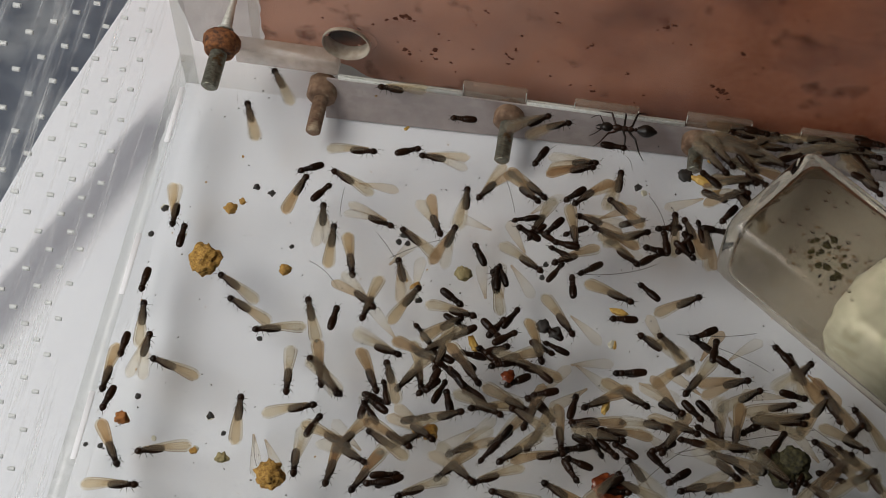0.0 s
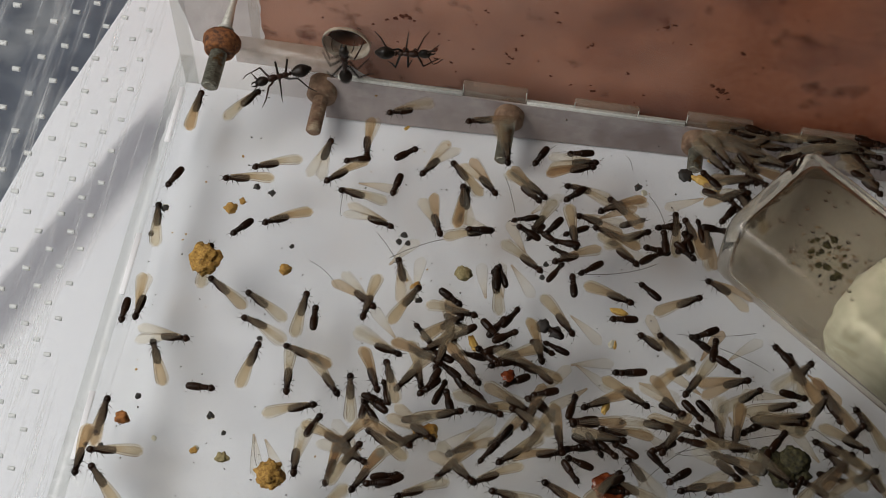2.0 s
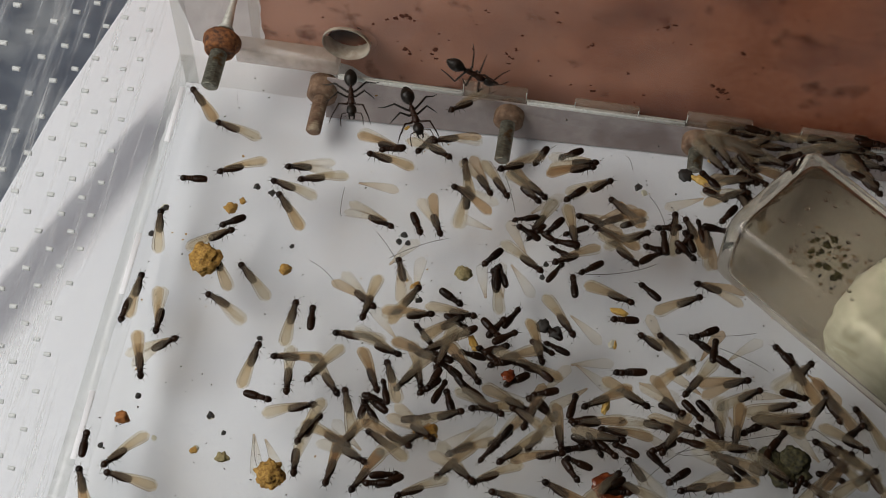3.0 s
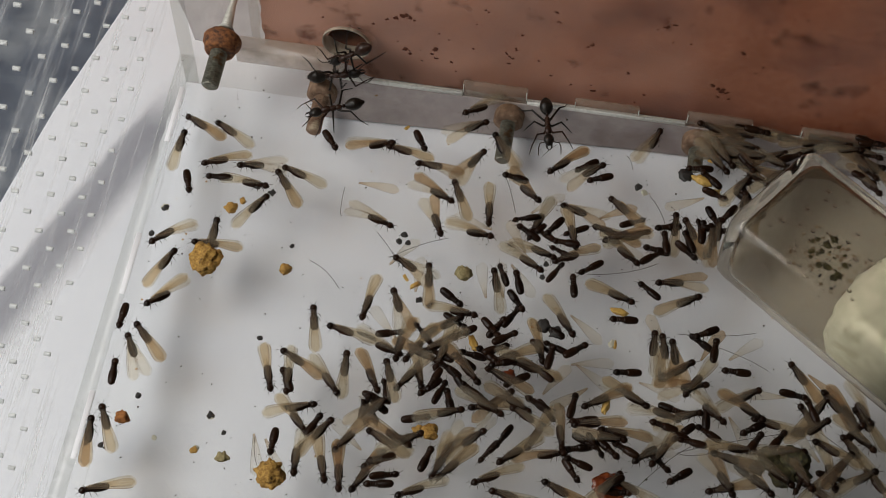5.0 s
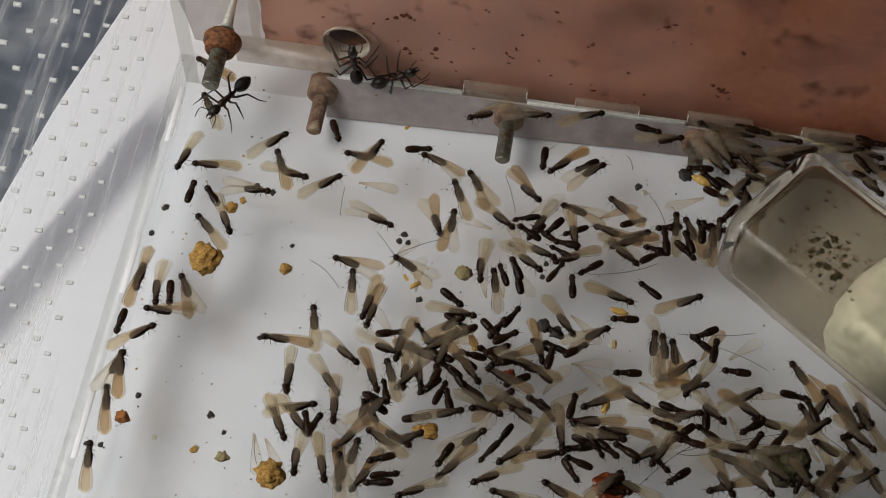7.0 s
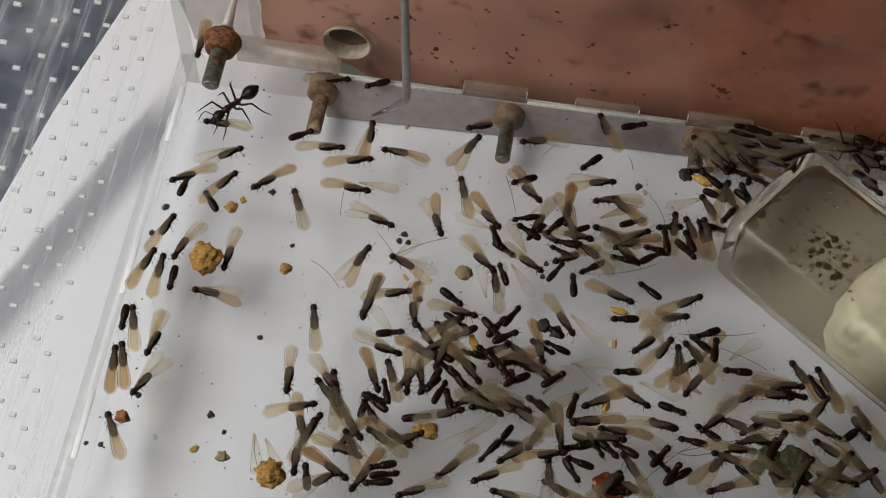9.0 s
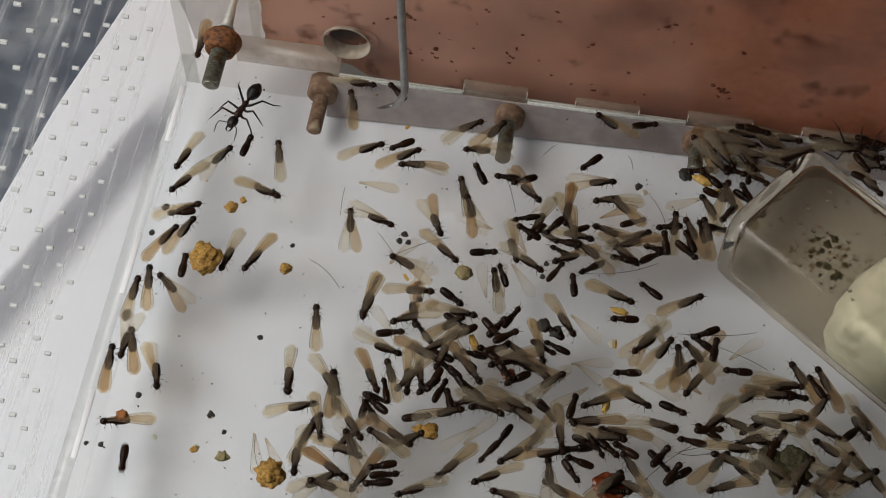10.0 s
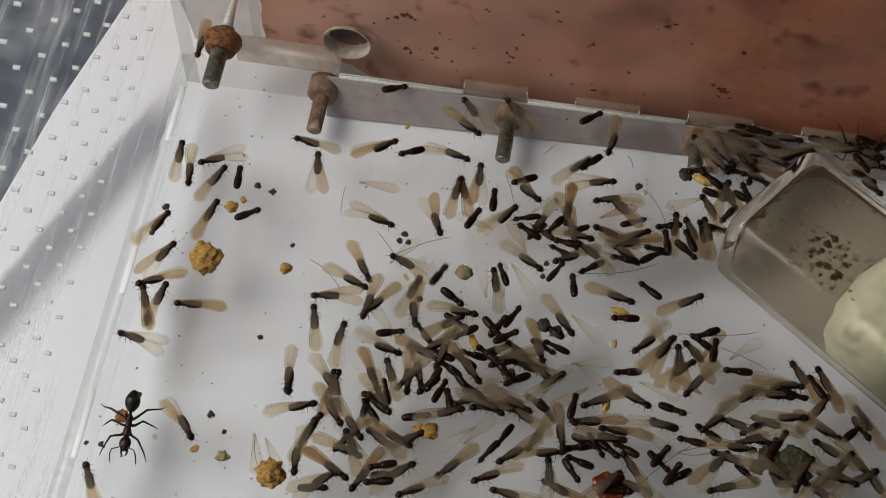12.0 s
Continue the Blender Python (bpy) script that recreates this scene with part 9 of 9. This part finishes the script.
    # the large ants
    stride(*big_ant("large black ant with a maroon thorax and shiny gaster", MAROON, JET, 1.02), [(0, at(32.4, 18, 8.5, 0, 0, -90)), (1.1, at(32.4, 18, 8.5, 0, 0, -90)), (1.3, climb(31.9, 5.6, -100)), (1.5, climb(23.2, 3.8, -141)), (1.8, spot(19.2, -3.9, -131)), (2, spot(19.3, -3.3, -152)), (2.2, climb(21.3, 3.6, -142)), (2.5, climb(27.8, 1.5, 173)), (2.8, spot(41.0, -4.8, -75)), (3, spot(45.3, -7.2, -65)), (3.2, spot(46.2, -5.4, -76)), (4.8, spot(19.0, -3.6, 31)), (5, climb(28.5, 2.1, 19)), (5.2, climb(32.6, 3.8, 41)), (5.5, climb(29.3, 10.7, -149)), (5.8, climb(24.6, 11.7, 173)), (6, climb(21.3, 10.5, -177)), (6.2, climb(17.9, 9.7, -174)), (6.5, spot(11.8, -4.8, -114)), (6.8, spot(11.2, -9.0, -104)), (7, spot(9.9, -9.8, -120)), (7.2, spot(11.5, -10.5, -117)), (8.8, spot(10.4, -11.4, -118)), (9, spot(11.4, -11.3, -127)), (9.5, spot(12.0, -11.2, -123)), (10, spot(13.1, -11.6, -109)), (10.5, spot(13.8, -16.1, -87)), (10.8, spot(12.9, -20.0, -123)), (11, spot(9.6, -28.3, -110)), (11.2, spot(10.9, -33.6, -107)), (11.5, spot(9.5, -33.6, -133)), (11.7, spot(6.7, -39.0, -118)), (11.8, spot(5.4, -44.8, -108)), (11.9, spot(6.0, -59.4, -90)), (11.97, spot(7.78, -80.2, -85)), (12, spot(7.8, -80.4, -85))])
    stride(*big_ant("large dark ant with a maroon thorax and legs", MAROON, JET, 0.98), [(0, spot(87.8, -4.9, -179)), (0.5, spot(85.1, -3.5, 165)), (1, spot(76.9, -3.4, 176)), (1.1, climb(69.7, 1.7, -177)), (1.3, spot(54.1, -5.3, -137)), (1.5, spot(44.6, -7.6, -165)), (1.8, spot(30.8, -5.9, 165)), (2, climb(31.2, 5.6, 91)), (2.2, at(32.4, 18, 8.5, 0, 0, 90)), (2.6, at(32.4, 18, 8.5, 0, 0, -90)), (2.8, climb(31.4, 7.8, -92)), (3, spot(32.8, -4.9, -78)), (3.2, spot(34.2, -9.6, -69)), (4.8, spot(31.5, -10.0, -108)), (5, spot(31.1, -9.2, -156)), (5.2, spot(29.8, -13.4, -140)), (5.5, spot(22.8, -7.9, 104)), (5.8, spot(26.7, -5.8, -133)), (6, spot(36.9, -4.8, 33)), (6.2, spot(39.7, -5.7, 35)), (6.5, spot(41.1, -3.4, 16)), (6.8, climb(36.5, 2.6, -3)), (7, climb(40.4, 3.5, 37)), (7.2, climb(48.1, 2.8, 28)), (8.8, climb(129.3, 1.5, 3)), (12, climb(130.1, 1.5, 5))])
    stride(*big_ant("large maroon-brown ant with a striped gaster", MAROON, JET, 0.98), [(0, at(32.4, 18, 8.5, 0, 0, -90)), (1.3, at(32.4, 18, 8.5, 0, 0, -90)), (1.5, climb(36.9, 9.8, -56)), (1.8, climb(41.7, 12.2, 31)), (2, climb(42.4, 12.3, 9)), (2.2, climb(47.0, 12.4, -15)), (2.5, climb(49.3, 10.9, -25)), (2.8, climb(50.7, 10.2, -57)), (3, climb(55.6, 9.3, -32)), (3.2, climb(59.3, 4.9, -41)), (4.8, spot(74.0, -5.2, -34)), (5, spot(71.6, -5.4, -79)), (5.2, spot(77.5, -6.6, -38)), (5.5, spot(88.6, -7.0, -177)), (5.8, spot(79.8, -5.8, 140)), (6, spot(65.1, -3.8, 174)), (6.2, spot(53.2, -4.8, 167)), (6.5, spot(36.9, -3.7, 177)), (6.8, climb(35.0, 4.1, 153)), (7, climb(33.1, 5.6, 94)), (7.2, at(32.4, 18, 8.5, 0, 0, 90)), (12, at(32.4, 18, 8.5, 0, 0, 90))])
    stride(*big_ant("large dark maroon ant near the nest entrance", MAROON, MAROON, 0.98), [(0, at(32.4, 18, 8.5, 0, 0, -90)), (4.5, at(32.4, 18, 8.5, 0, 0, -90)), (4.8, climb(31.7, 11.9, -28)), (5.1, climb(33.2, 8.7, 162)), (5.5, climb(35.1, 6.8, -89)), (6, climb(32.7, 9.7, -49)), (6.3, at(32.4, 18, 8.5, 0, 0, 90)), (12, at(32.4, 18, 8.5, 0, 0, 90))])
    # the wire probe
    stride(*big_ant("large black ant that clings to the wire probe", JET, JET, 0.9), [(0, at(32.4, 22, 8.5, 0, 0, -90)), (3.3, at(32.4, 22, 8.5, 0, 0, -90)), (3.6, climb(31.4, 4.6, -92)), (3.9, spot(30.5, -12, -95)), (4.4, spot(30.0, -34, -100)), (4.6, spot(28.5, -39.5, -150)),
        (4.7, at(27.0, -41.2, 1.0, 0, 0, 176)), (4.8, at(25.4, -41.6, 2.0, 10, 0, 172)), (4.867, at(0.2, -44.9, 38.3, 19, 0, 161)), (4.9, at(-1.5, -45.0, 40, 20, 0, 160)), (4.933, at(-3.6, -44.2, 43, 20, 0, 159)), (5.0, at(-34, -22, 113, 20, 0, 140)), (5.3, at(8, 24, 120, 10, 0, 100)), (5.7, at(44, 38, 84.4, 0, 0, 60)), (12, at(44, 38, 84.4, 0, 0, 60))])
    # the wire probe, which rests on top of the clay block between its two visits
    park = at(60, 30, 86.7, 0, 88, 0)
    walk(probe, [(0, park), (3.8, park), (4.2, at(58, -6, 100, 12, 62, 40)), (4.5, at(52, -24, 45, 29, 53, 100)), (4.7, at(46, -30, 10, 29, 53, 106)), (4.8, at(43.2, -30.8, 6.5, 29.0, 53.2, 106.6)),
                 (4.867, at(19.6, -31.9, 43.2, 40, 33.0, 120)), (4.9, at(18.0, -31.9, 44.9, 40.4, 32.1, 120.4)), (4.933, at(16.0, -31.2, 47.9, 40.4, 32.4, 120)), (5.0, at(-14, -10, 120, 40, 36, 110)), (5.3, at(20, 20, 135, 20, 62, 50)), (5.7, park), (7.4, park), (7.9, at(62, -8, 105, 0, 50, 4)),
                 (8.4, at(64, -25, 45, -18, 10, 9)), (8.7, at(64.3, -26.4, 18, -23, 5, 9)), (8.8, at(64.1, -26.2, 16.5, -23.7, 4.8, 9.6)), (9.0, at(45.4, -14.1, 14.6, -2.7, 0.8, 35.0)), (9.5, at(44.9, -12.4, 15.0, -5.4, -0.4, 28.8)),
                 (10, at(44.9, -13.1, 15.0, -5.4, 0.0, 24.5)), (10.5, at(41.7, -17.5, 15.9, -13.5, 2.4, 22.1)), (11, at(41.4, -17.2, 15.8, -12.2, 1.0, 19.3)), (11.2, at(39.7, -14.5, 15.2, -7.3, 3.1, 18.5)),
                 (11.4, at(44, 0, 112, 0, 14, 15)), (11.6, at(50, 18, 130, 0, 52, 10)), (11.9, park), (12, park)])


motions()
